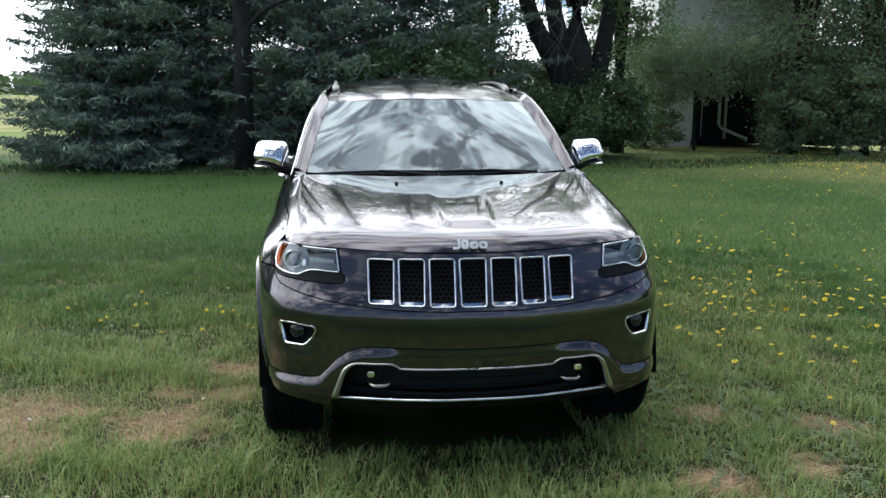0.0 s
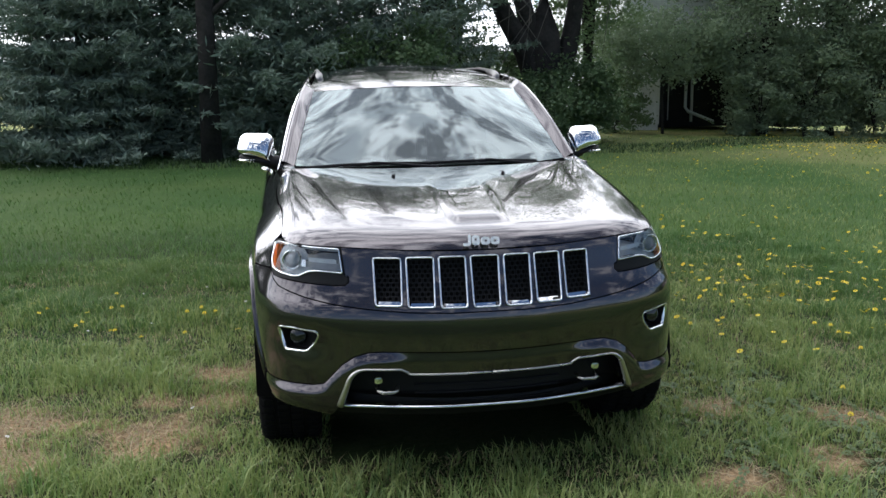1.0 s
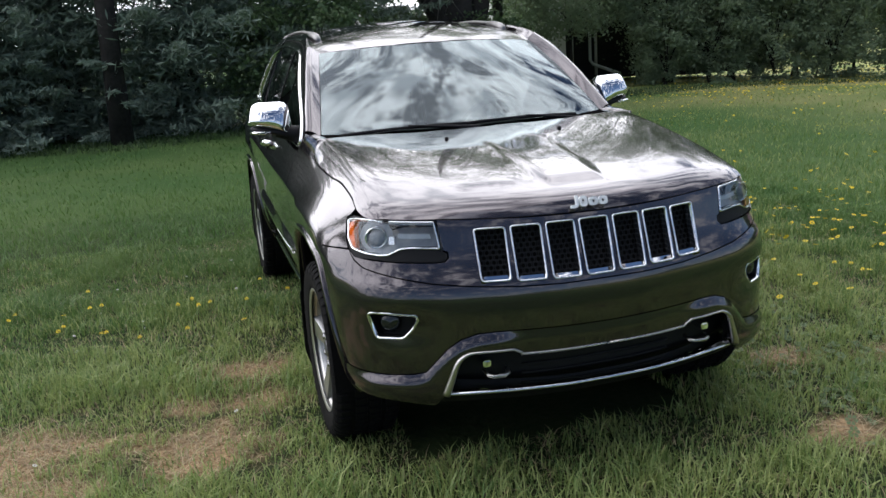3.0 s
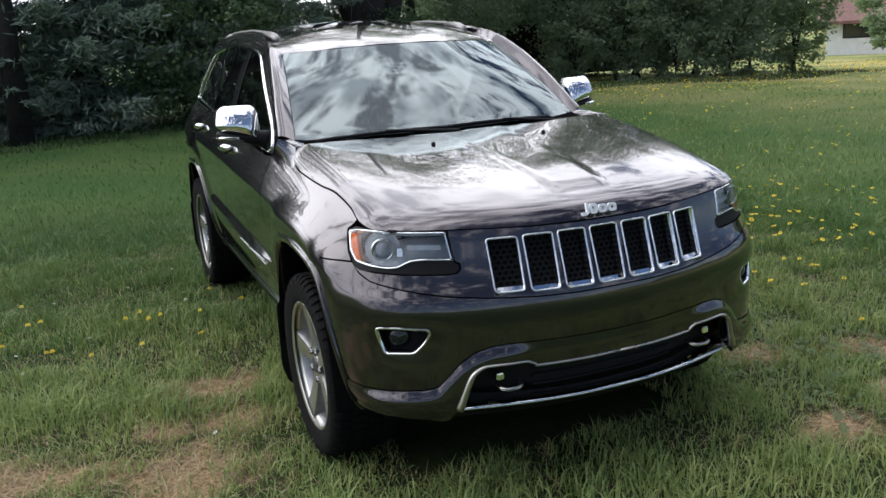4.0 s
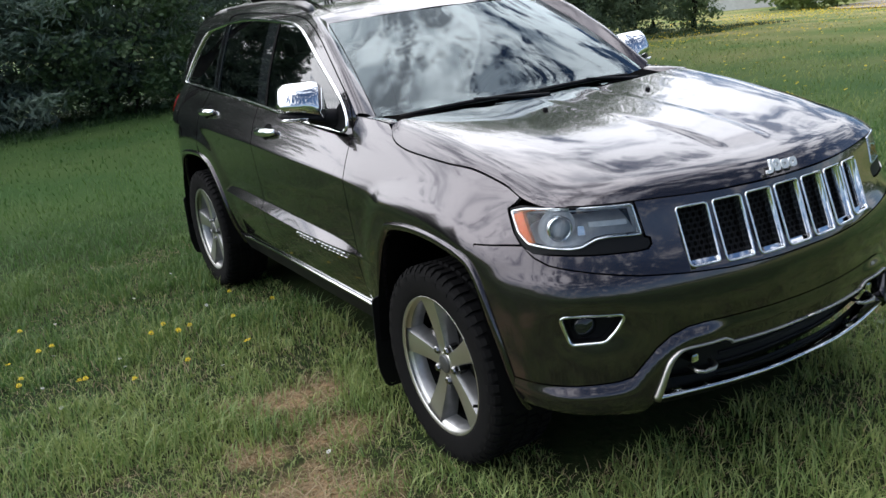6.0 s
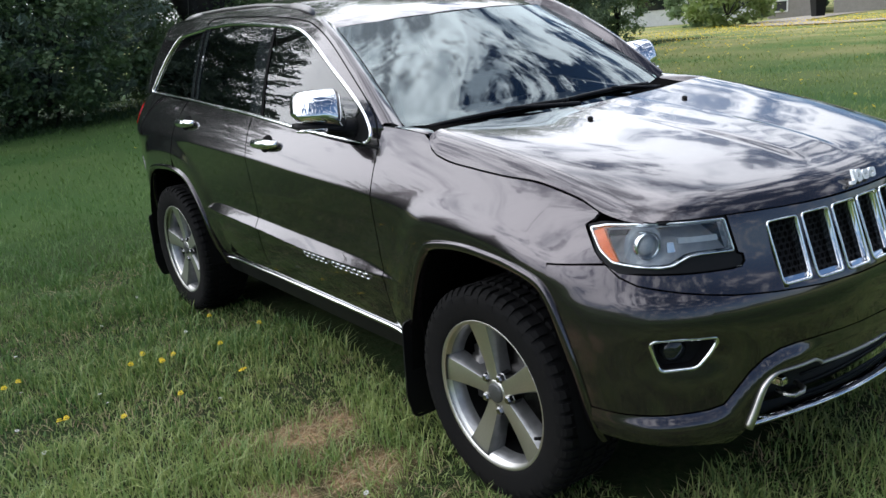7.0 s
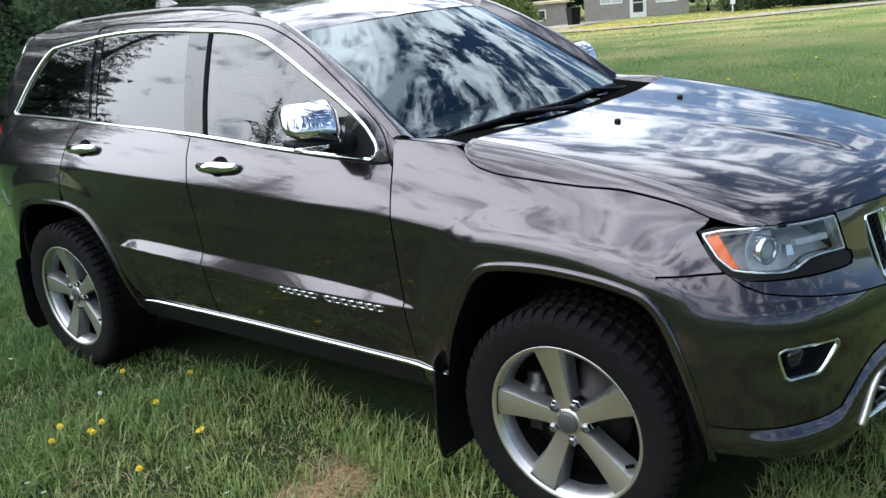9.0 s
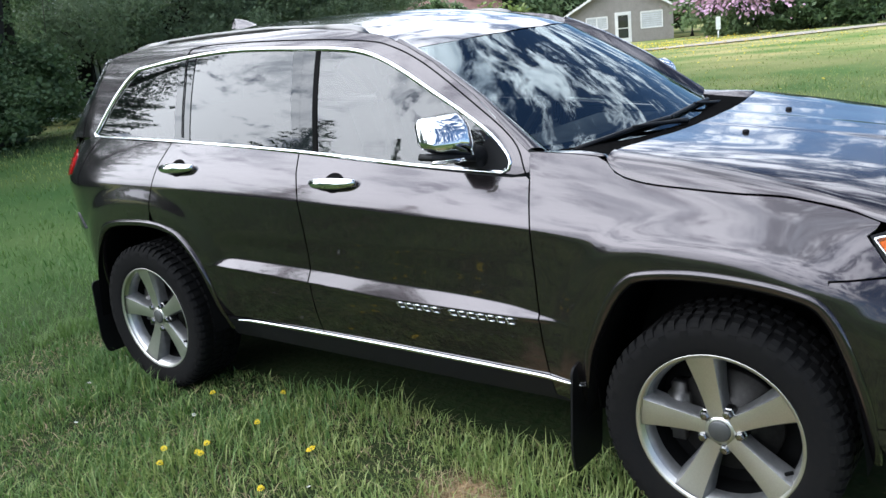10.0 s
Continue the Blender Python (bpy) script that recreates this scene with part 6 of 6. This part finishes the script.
def broadleaf(x, y, h, r, seed, base=.12, leaves=16000, size=.062, name="broadleaf_tree", label="leafy green tree at the edge of the lawn", trunk=.16, mat=None, limbs=7, droop=.2, flat=1.0):
    rng = np.random.default_rng(seed)
    t = thing(name, label, "tree", "trees along the lawn")
    z0 = float(land(x, y))
    if trunk:
        fork = h * max(base, .15) * 1.1
        tube("trunk", [(x, y, z0 - .15), (x + rng.normal() * .1, y, z0 + fork * .6), (x, y, z0 + fork)], [trunk * 1.35, trunk, trunk * .95], BARK, t, k=12)
        for i in range(limbs):
            a = 6.283 * (i + rng.random() * .7) / limbs
            out = r * (.35 + .45 * rng.random())
            top = z0 + h * (.5 + .42 * rng.random())
            tube("limb", smooth_line([(x, y, z0 + fork * .85), (x + out * .3 * math.cos(a), y + out * .3 * math.sin(a), z0 + fork + (top - z0 - fork) * .4), (x + out * math.cos(a), y + out * math.sin(a), top)], 4), np.linspace(trunk * .62, trunk * .10, 9), BARK, t, k=8)
    leaves = int(leaves * (1.5 if size < .1 else 1))
    nc = max(30, leaves // 110)
    d = rng.normal(size=(nc, 3))
    d /= np.linalg.norm(d, axis=1)[:, None]
    rad = .45 + .55 * rng.random(nc) ** .5
    mid, half = z0 + h * (1 + base) / 2, h * (1 - base) / 2
    c = np.stack([x + d[:, 0] * r * rad, y + d[:, 1] * r * rad * flat, mid + d[:, 2] * half * rad], 1)
    c += rng.normal(size=c.shape) * r * .10
    per = leaves // nc
    spread = (.20 + .30 * rng.random(nc)) * r * .34
    p = np.repeat(c, per, 0) + rng.normal(size=(nc * per, 3)) * np.repeat(spread, per)[:, None] * np.array([1, 1, .7])
    p[:, 2] = np.maximum(p[:, 2], z0 + .06)
    leaf_mesh("crown", p, np.full(len(p), size), .85, mat or LEAF, t, rng, droop)
    return t


DARKLEAF = material("dark_leaf", (.060, .105, .045), rough=.5, vary=.3, grain=2, second=(.110, .160, .066), translucent=.3, island=.6)
WILLOW = material("grey_green_leaf", (.160, .215, .130), rough=.6, vary=.3, grain=2, second=(.240, .300, .185), translucent=.5, island=.6)
# the left group
spruce(-5.7, 15.9, 3.7, 2.4, 21, low=.08)
spruce(-5.4, 17.2, 12.4, 2.6, 25, open_=.15)
spruce(-3.6, 17.6, 13.6, 3.3, 22, dens=1.0, open_=.22)
spruce(-1.2, 17.4, 14.0, 3.3, 23, open_=.28)
broadleaf(3.6, 20.4, 12.0, 1.9, 48, base=.06, leaves=4200, trunk=.10, mat=DARKLEAF)
spruce(1.0, 18.0, 13.0, 3.2, 24, low=.06, open_=.3)
tall_trunk = thing("bare_trunk", "tall dark tree trunk among the spruces", "tree")
tube("trunk", [(-2.52, 15.1, -.1), (-2.48, 15.1, 2.5), (-2.45, 15.2, 6), (-2.4, 15.4, 9.5)], [.22, .18, .16, .08], BARK, tall_trunk, k=12)
tube("limb", smooth_line([(-2.4, 15.1, 2.9), (-1.9, 15.0, 3.3), (-1.2, 14.9, 3.55), (-.3, 14.9, 3.7)], 4), np.linspace(.07, .02, 13), BARK, tall_trunk)
# the middle: a forked old tree, then thick bushes to the right
old_tree = broadleaf(5.5, 18.6, 13.6, 4.0, 31, base=.30, leaves=10000, label="old forked tree with a thick dark trunk", trunk=.44, limbs=5)
tube("fork", smooth_line([(5.5, 18.6, .9), (5.0, 18.5, 2.2), (4.3, 18.4, 3.4), (3.6, 18.3, 5.6)], 4), np.linspace(.36, .14, 13), BARK, old_tree, k=12)
tube("fork", smooth_line([(5.45, 18.6, 1.1), (5.15, 18.6, 2.6), (4.8, 18.5, 4.0), (4.5, 18.4, 6.6)], 4), np.linspace(.32, .13, 13), BARK, old_tree, k=12)
tube("fork", smooth_line([(5.6, 18.6, .9), (6.1, 18.6, 2.2), (6.3, 18.5, 3.6), (6.6, 18.4, 6.0)], 4), np.linspace(.33, .12, 13), BARK, old_tree, k=12)
for k in range(9):
    rr = np.random.default_rng(60 + k)
    q0 = np.array([5.3 + rr.normal() * .7, 17.9, 3.6 + rr.random() * 1.2])
    tube("dead_branch", smooth_line([q0, q0 + [rr.normal() * .4, -.3, -.7], q0 + [rr.normal() * .8, -.5, -1.5 - rr.random()]], 3), np.linspace(.022, .005, 7), material("dead_wood", (.11, .10, .088), rough=.9) if k == 0 else bpy.data.materials["dead_wood"], old_tree, k=5)
broadleaf(2.6, 18.8, 13.0, 2.3, 32, base=.16, leaves=9000, mat=DARKLEAF, trunk=.14)
broadleaf(5.9, 18.0, 2.1, 1.3, 33, base=.0, leaves=9000, mat=DARKLEAF, trunk=.08, name="bush", label="thick dark green bush under the trees")
broadleaf(7.0, 19.6, 13.2, 1.9, 34, base=.13, leaves=15000, trunk=.16)
broadleaf(8.7, 21.8, 1.7, 1.1, 35, base=.0, leaves=3000, trunk=.05, name="bush", label="loose light green bush before the siding")
broadleaf(9.9, 21.2, 3.4, 2.0, 45, base=.48, leaves=11000, trunk=.035, mat=WILLOW, droop=.5)
broadleaf(13.2, 21.4, 14.2, 2.7, 36, base=.03, leaves=30000, trunk=.14, mat=WILLOW)
broadleaf(14.9, 20.6, 13.8, 2.8, 37, base=.03, leaves=30000, trunk=.14, mat=WILLOW, droop=.5)
broadleaf(16.9, 20.2, 12.2, 2.6, 38, base=.0, leaves=26000, trunk=.14, mat=WILLOW, droop=.5)
broadleaf(18.6, 19.6, 9.0, 1.9, 39, base=.0, leaves=17000, trunk=.12, mat=WILLOW, droop=.4)
broadleaf(19.9, 19.0, 3.8, 1.1, 40, base=.0, leaves=6000, trunk=.08, name="bush", label="rounded green bush at the end of the tree row")
broadleaf(4.6, 17.3, 1.6, 1.3, 43, base=.0, leaves=7000, trunk=.05, mat=DARKLEAF, name="bush", label="dark green bush under the trees")
broadleaf(4.3, 19.6, 2.9, 1.4, 49, base=.0, leaves=6000, trunk=.05, mat=DARKLEAF, name="bush", label="dark green bush under the trees")
broadleaf(1.2, 16.2, 2.8, 1.7, 44, base=.0, leaves=7000, trunk=.05, mat=DARKLEAF, name="bush", label="dark green bush under the trees")
broadleaf(-1.0, 21.5, 13.5, 4.8, 46, base=.42, leaves=14000, trunk=.2)
broadleaf(3.6, 22.5, 14.5, 5.0, 47, base=.42, leaves=14000, trunk=.2)
for bx_, by_, bh_, br_, sd_ in ((12.3, 20.0, 2.4, 1.1, 61), (13.6, 19.7, 3.0, 1.3, 62), (15.4, 19.3, 3.2, 1.4, 63), (17.2, 18.9, 3.0, 1.3, 64)):
    broadleaf(bx_, by_, bh_, br_, sd_, base=.0, leaves=6500, trunk=.05, mat=WILLOW, name="bush", label="green bush under the tree row")
# across the lawn on the other side of the car
spruce(-13.2, 16.8, 9.6, 2.9, 51, label="spruce standing alone in the open lawn")
spruce(-16.3, 14.6, 9.4, 2.7, 52, label="spruce standing alone in the open lawn")


# ---- houses ----
def frame_at(x, y, turn, z):
    return Matrix.Translation((x, y, z)) @ Matrix.Rotation(radians(turn), 4, "Z")


def slab(name, m, lo, hi, mat, parent, bevel=.01, label=""):
    return box(name, lo, hi, mat, parent, bevel, label, m)


def boards(m, x0, x1, z0, z1, step, mat, parent, y=0.0, slope=None):
    """Lap siding: each board a sloping strip of its own."""
    z = z0
    me = None
    while z < z1 - .01:
        a, b = x0, x1
        if slope:
            a, b = slope(z)
        if b - a > .05:
            v = [(a, y - .034, z), (b, y - .034, z), (b, y - .004, z + step), (a, y - .004, z + step), (a, y, z), (b, y, z)]
            mesh_object("board", [m @ Vector(q) for q in v], [(0, 1, 2, 3), (4, 5, 1, 0)], mat, parent, smooth=False)
        z += step


def window_unit(m, x0, x1, z0, z1, parent, split=1, frame_mat=None, y=-.03, glass=None):
    w = new("window", None)
    w.parent = parent
    fm = frame_mat or WHITETRIM
    slab("frame", m, (x0 - .07, y - .03, z1), (x1 + .07, y + .04, z1 + .09), fm, w)
    slab("frame", m, (x0 - .07, y - .03, z0 - .09), (x1 + .07, y + .04, z0), fm, w)
    slab("frame", m, (x0 - .09, y - .03, z0 - .05), (x0, y + .04, z1 + .05), fm, w)
    slab("frame", m, (x1, y - .03, z0 - .05), (x1 + .09, y + .04, z1 + .05), fm, w)
    n = split + 1 if split else 1
    for i in range(n):
        a, b = x0 + (x1 - x0) * i / n, x0 + (x1 - x0) * (i + 1) / n
        slab("pane", m, (a + .01, y + .0, z0), (b - .01, y + .012, z1), glass or PANE, w, bevel=0)
        if i:
            slab("mullion", m, (a - .04, y - .02, z0), (a + .04, y + .03, z1), fm, w)


# white house behind the trees
ha = thing("white_house", "white sided house half hidden behind trees", "house")
m = frame_at(10.95, 24.0, 0, 0)
slab("wall", m, (-2.5, 0, -.2), (0, 8, 3.3), SIDING, ha)
boards(m, -2.45, -.02, .15, 3.2, .105, SIDING, ha)
slab("corner_trim", m, (-.10, -.035, 0), (.02, .05, 3.3), WHITETRIM, ha)
# dark boards, near black because the shade under the overhang is in their colour
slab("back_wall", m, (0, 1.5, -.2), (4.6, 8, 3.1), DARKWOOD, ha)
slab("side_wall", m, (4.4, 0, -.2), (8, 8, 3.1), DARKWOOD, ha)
slab("soffit", m, (-.2, -.3, 2.75), (8, 1.6, 3.1), WHITETRIM, ha)
slab("upper_wall", m, (-1.2, .2, 3.1), (4.2, 8, 6.4), SIDING, ha)
boards(m, -1.2, 4.2, 3.12, 6.3, .115, SIDING, ha, y=.2)
for sgn in (-1, 1):
    rv = [m @ Vector(q) for q in ((1.9, -.3, 8.6), (1.9, 8.3, 8.6), (1.9 + sgn * 3.7, 8.3, 6.2), (1.9 + sgn * 3.7, -.3, 6.2), (1.9, -.3, 8.45), (1.9, 8.3, 8.45), (1.9 + sgn * 3.7, 8.3, 6.05), (1.9 + sgn * 3.7, -.3, 6.05))]
    mesh_object("roof", rv, [(0, 1, 2, 3), (4, 7, 6, 5), (0, 3, 7, 4), (3, 2, 6, 7), (2, 1, 5, 6)], SHINGLE, ha, smooth=False)
tube("downspout", [m @ Vector(q) for q in ((1.35, .9, 3.0), (1.35, .9, .50), (1.42, .8, .36), (2.1, .3, .03))], .055, WHITETRIM, ha, k=8, label="white metal downspout")
tube("downspout", [m @ Vector(q) for q in ((.9, 1.3, 3.0), (.9, 1.3, .05))], .02, WHITETRIM, ha, k=6)
tube("post", [m @ Vector(q) for q in ((1.62, 1.0, 3.0), (1.62, 1.0, .0))], .05, WHITETRIM, ha, k=6)

# white house with a red roof
hb = thing("stucco_house", "low white stucco house with a red shingle roof", "house")
bx, by = 45.1, 41.3
m = frame_at(bx, by, -48, float(-1.9))
slab("wall", m, (0, 0, -.3), (9, 8, 2.55), STUCCO, hb)
slab("base_band", m, (-.02, -.03, -.3), (9.02, .0, .12), GREYSIDING, hb)
window_unit(m, 1.05, 2.95, 1.45, 2.35, hb, 1, DARKWOOD)
window_unit(m, 6.2, 8.4, 1.25, 2.3, hb, 1, DARKWOOD)
for sgn in (-1, 1):
    y_e = 4 + sgn * 4.6
    rv = [m @ Vector(q) for q in ((-.6, 4, 4.6), (9.6, 4, 4.6), (9.6, y_e, 2.45), (-.6, y_e, 2.45), (-.6, 4, 4.4), (9.6, 4, 4.4), (9.6, y_e, 2.3), (-.6, y_e, 2.3))]
    mesh_object("roof", rv, [(0, 1, 2, 3), (4, 7, 6, 5), (3, 2, 6, 7), (0, 3, 7, 4), (2, 1, 5, 6)], SHINGLE, hb, smooth=False)
gv = [m @ Vector(q) for q in ((0, 0, 2.55), (0, 8, 2.55), (0, 4, 4.45))]
mesh_object("gable", gv, [(0, 1, 2)], STUCCO, hb, smooth=False)
slab("fascia", m, (-.6, -.66, 2.28), (9.6, -.58, 2.48), SHINGLE, hb)

# whitish pane colour stands in for the sky mirrored in the glass
PALEPANE = material("pale_sky_pane", (.55, .57, .60), rough=.25, vary=.1, coat=.5)
# beige house with its gable to the lawn
hc = thing("beige_house", "small beige sided house with a white door", "house")
az0, az1, R = radians(61.9), radians(68.3), 63.5
c0 = np.array([-3.28 + R * math.sin(az0), .05 + R * math.cos(az0)])
c1 = np.array([-3.28 + R * math.sin(az1), .05 + R * math.cos(az1)])
wid = float(np.linalg.norm(c1 - c0))
m = frame_at(c0[0], c0[1], math.degrees(math.atan2(c1[1] - c0[1], c1[0] - c0[0])), -1.62)
slab("wall", m, (0, 0, -.4), (wid, 9, 2.35), GREYSIDING, hc)
boards(m, 0, wid, -.1, 2.35, .14, GREYSIDING, hc)
boards(m, 0, wid, 2.35, 2.35 + wid * .27, .14, GREYSIDING, hc, slope=lambda z: ((z - 2.35) / .54, wid - (z - 2.35) / .54))
gv = [m @ Vector(q) for q in ((0, .01, 2.35), (wid, .01, 2.35), (wid / 2, .01, 2.35 + wid * .27))]
mesh_object("gable", gv, [(0, 1, 2)], GREYSIDING, hc, smooth=False)
for sgn in (-1, 1):
    xe = wid / 2 + sgn * (wid / 2 + .5)
    zr, ze = 2.45 + wid * .27, 2.12
    rv = [m @ Vector(q) for q in ((wid / 2, -.5, zr), (wid / 2, 9.5, zr), (xe, 9.5, ze), (xe, -.5, ze), (wid / 2, -.5, zr - .16), (wid / 2, 9.5, zr - .16), (xe, 9.5, ze - .16), (xe, -.5, ze - .16))]
    mesh_object("roof", rv, [(0, 1, 2, 3), (4, 7, 6, 5), (0, 3, 7, 4), (3, 2, 6, 7)], WHITETRIM, hc, smooth=False)
dr = new("door", None)
dr.parent = hc
dx = wid * .455
slab("frame", m, (dx - .10, -.05, 0), (dx + 1.02, .02, 2.12), WHITETRIM, dr)
slab("leaf", m, (dx, -.07, 0), (dx + .92, -.04, 2.04), WHITETRIM, dr)
slab("glass", m, (dx + .12, -.085, 1.05), (dx + .80, -.06, 1.90), PANE, dr, bevel=0)
slab("glass", m, (dx + .12, -.085, .35), (dx + .80, -.06, .98), PANE, dr, bevel=0)
window_unit(m, wid * .17, wid * .17 + 1.35, 1.12, 1.85, hc, 1, glass=PALEPANE)
window_unit(m, wid * .70, wid * .70 + 1.35, .95, 1.95, hc, 0, glass=PALEPANE)
tagged(box("step", (dx - .3, -1.2, -.4), (dx + 1.2, 0, 0), GRAVEL, None, .02, "", m), "low concrete doorstep before a white door", "step")

# shed, bin, post
sh = thing("shed", "small pale wooden shed beside the bushes", "shed")
m = frame_at(45.5, 30.0, -55, -1.5)
slab("wall", m, (0, 0, -.2), (2.4, 2, 1.5), GREYSIDING, sh)
slab("roof", m, (-.2, -.2, 1.5), (2.6, 2.2, 1.65), material("pale_roof", (.55, .48, .30), rough=.7), sh)
window_unit(m, .3, 1.0, .55, 1.1, sh, 0)
bn = thing("wheelie_bin", "dark grey wheeled rubbish bin", "bin")
zb = float(land(44.1, 26.0))
bm = bmesh.new()
bmesh.ops.create_cone(bm, cap_ends=True, segments=4, radius1=.36, radius2=.46, depth=.95)
bm.transform(Matrix.Translation((44.1, 26.0, zb + .48)) @ Matrix.Rotation(radians(15), 4, "Z"))
part("body", bm, DARKTRIM, bn, smooth=False)
box("lid", (-.36, -.36, .95), (.36, .36, 1.05), DARKTRIM, bn, .03, "", frame_at(44.1, 26.0, 60, zb))
ps = thing("marker_post", "short white marker post at the field edge", "post")
R = 52
px_, py_ = -3.28 + R * math.sin(radians(70.96)), .05 + R * math.cos(radians(70.96))
zp = float(land(px_, py_))
box("board", (-.13, -.03, .45), (.13, .03, 1.15), WHITETRIM, ps, .02, "", frame_at(px_, py_, -70, zp))
tube("stake", [(px_, py_, zp - .1), (px_, py_, zp + .4)], .04, WHITETRIM, ps, k=6)
PINK = material("lilac_blossom", (.40, .23, .34), rough=.6, vary=.2, grain=2, second=(.50, .33, .43), island=.5)
PALELEAF = material("pale_leaf", (.13, .19, .045), rough=.55, vary=.3, grain=2, second=(.20, .24, .08), translucent=.3, island=.6)


def at_az(az, R, eye=(-3.28, .05)):
    return eye[0] + R * math.sin(radians(az)), eye[1] + R * math.cos(radians(az))


for az, R, h, r, sd, mt, lb in ((52.5, 50, 3.6, 1.8, 71, None, "small leafy tree beside the stucco house"), (54.6, 46, 2.6, 2.2, 72, PALELEAF, "round pale green shrub on the lawn"), (71.0, 56, 3.0, 2.2, 73, None, "green shrub beside the beige house"), (73.0, 57, 3.2, 2.5, 74, None, "green lilac shrub beside the house"), (75.5, 58, 3.0, 2.2, 75, None, "green shrub at the field edge")):
    a, b = at_az(az, R, (-2.5, -1.2) if az < 60 else (-3.28, .05))
    broadleaf(a, b, h, r, sd, base=.0, leaves=3500, size=.16, trunk=.06, name="bush", label=lb, mat=mt)
for az, R, sd in ((71.6, 55, 81), (72.8, 55.5, 82)):
    a, b = at_az(az, R)
    q = np.random.default_rng(sd).normal(size=(700, 3)) * [1.4, 1.4, .55] + [a, b, float(land(a, b)) + 2.35]
    tagged(leaf_mesh("lilac_blossom", q, np.full(700, .17), .8, PINK, None, np.random.default_rng(sd)), "pink lilac blossom crowning the shrub", "blossom", kind="stuff")
# trees behind the houses and the far woods
for i, (az, R, h, r) in enumerate(((43, 75, 9, 4.5), (50, 84, 10, 5), (56, 78, 9, 4.5), (59, 72, 8, 4), (70.5, 78, 9, 4.5), (76, 72, 8, 4), (80, 70, 9, 4.5), (84, 74, 9, 5), (89, 78, 9, 5))):
    a, b = at_az(az, R)
    broadleaf(a, b, h, r, 90 + i, base=.05, leaves=5000, size=.26, trunk=.2, label="tall green tree behind the houses")
for i, (az, R, h, r) in enumerate(((58.0, 70, 11, 3.6), (60.6, 74, 11, 3.6), (63.5, 80, 11, 4), (67.0, 80, 11, 4), (69.4, 66, 9, 2.8), (71.6, 68, 9, 3.2), (74.0, 66, 8, 3.0), (76.4, 64, 9, 3.2), (78.6, 66, 9, 3.2), (81.0, 64, 9, 3.2))):
    a, b = at_az(az, R)
    broadleaf(a, b, h, r, 130 + i, base=.0, leaves=4200, size=.34, trunk=.15, mat=DARKLEAF, label="dense dark tree behind the houses")
for i, az in enumerate((74.6, 76.2, 77.6, 79.0)):
    a, b = at_az(az, 57)
    broadleaf(a, b, 3.0, 1.5, 150 + i, base=.0, leaves=2200, size=.18, trunk=.05, mat=DARKLEAF, name="bush", label="dark green shrub at the field edge")
rw = np.random.default_rng(5)
n = 26000
az = rw.random(n) * 6.283
R = 230 + 40 * rw.random(n)
hh = (9 + 3 * np.sin(az * 9) + 2 * np.sin(az * 23)) * rw.random(n) ** .7
q = np.stack([np.sin(az) * R, np.cos(az) * R, hh - 2], 1)
tagged(leaf_mesh("far_woods", q, np.full(n, 2.0), .8, DARKLEAF, None, rw), "distant dark woods along the horizon", "woods", kind="stuff")
# gravel drive
dl = smooth_line([(75, -4), (60, 3.0), (46, 9.0), (38, 12.0), (33, 14.4), (31.5, 18.5), (35, 23), (43, 26), (50, 27.5)], 8)
tn = np.gradient(dl, axis=0)
tn /= np.hypot(*tn.T)[:, None]
nr = np.stack([-tn[:, 1], tn[:, 0]], 1)
l1, l2 = dl + nr * 1.5, dl - nr * 1.5
v = np.vstack([np.column_stack([l1, land(l1[:, 0], l1[:, 1]) + .045]), np.column_stack([l2, land(l2[:, 0], l2[:, 1]) + .045])])
k = len(dl)
tagged(mesh_object("drive", v, [(i, i + 1, k + i + 1, k + i) for i in range(k - 1)][::1], GRAVEL), "pale gravel drive across the field", "drive", kind="structure")
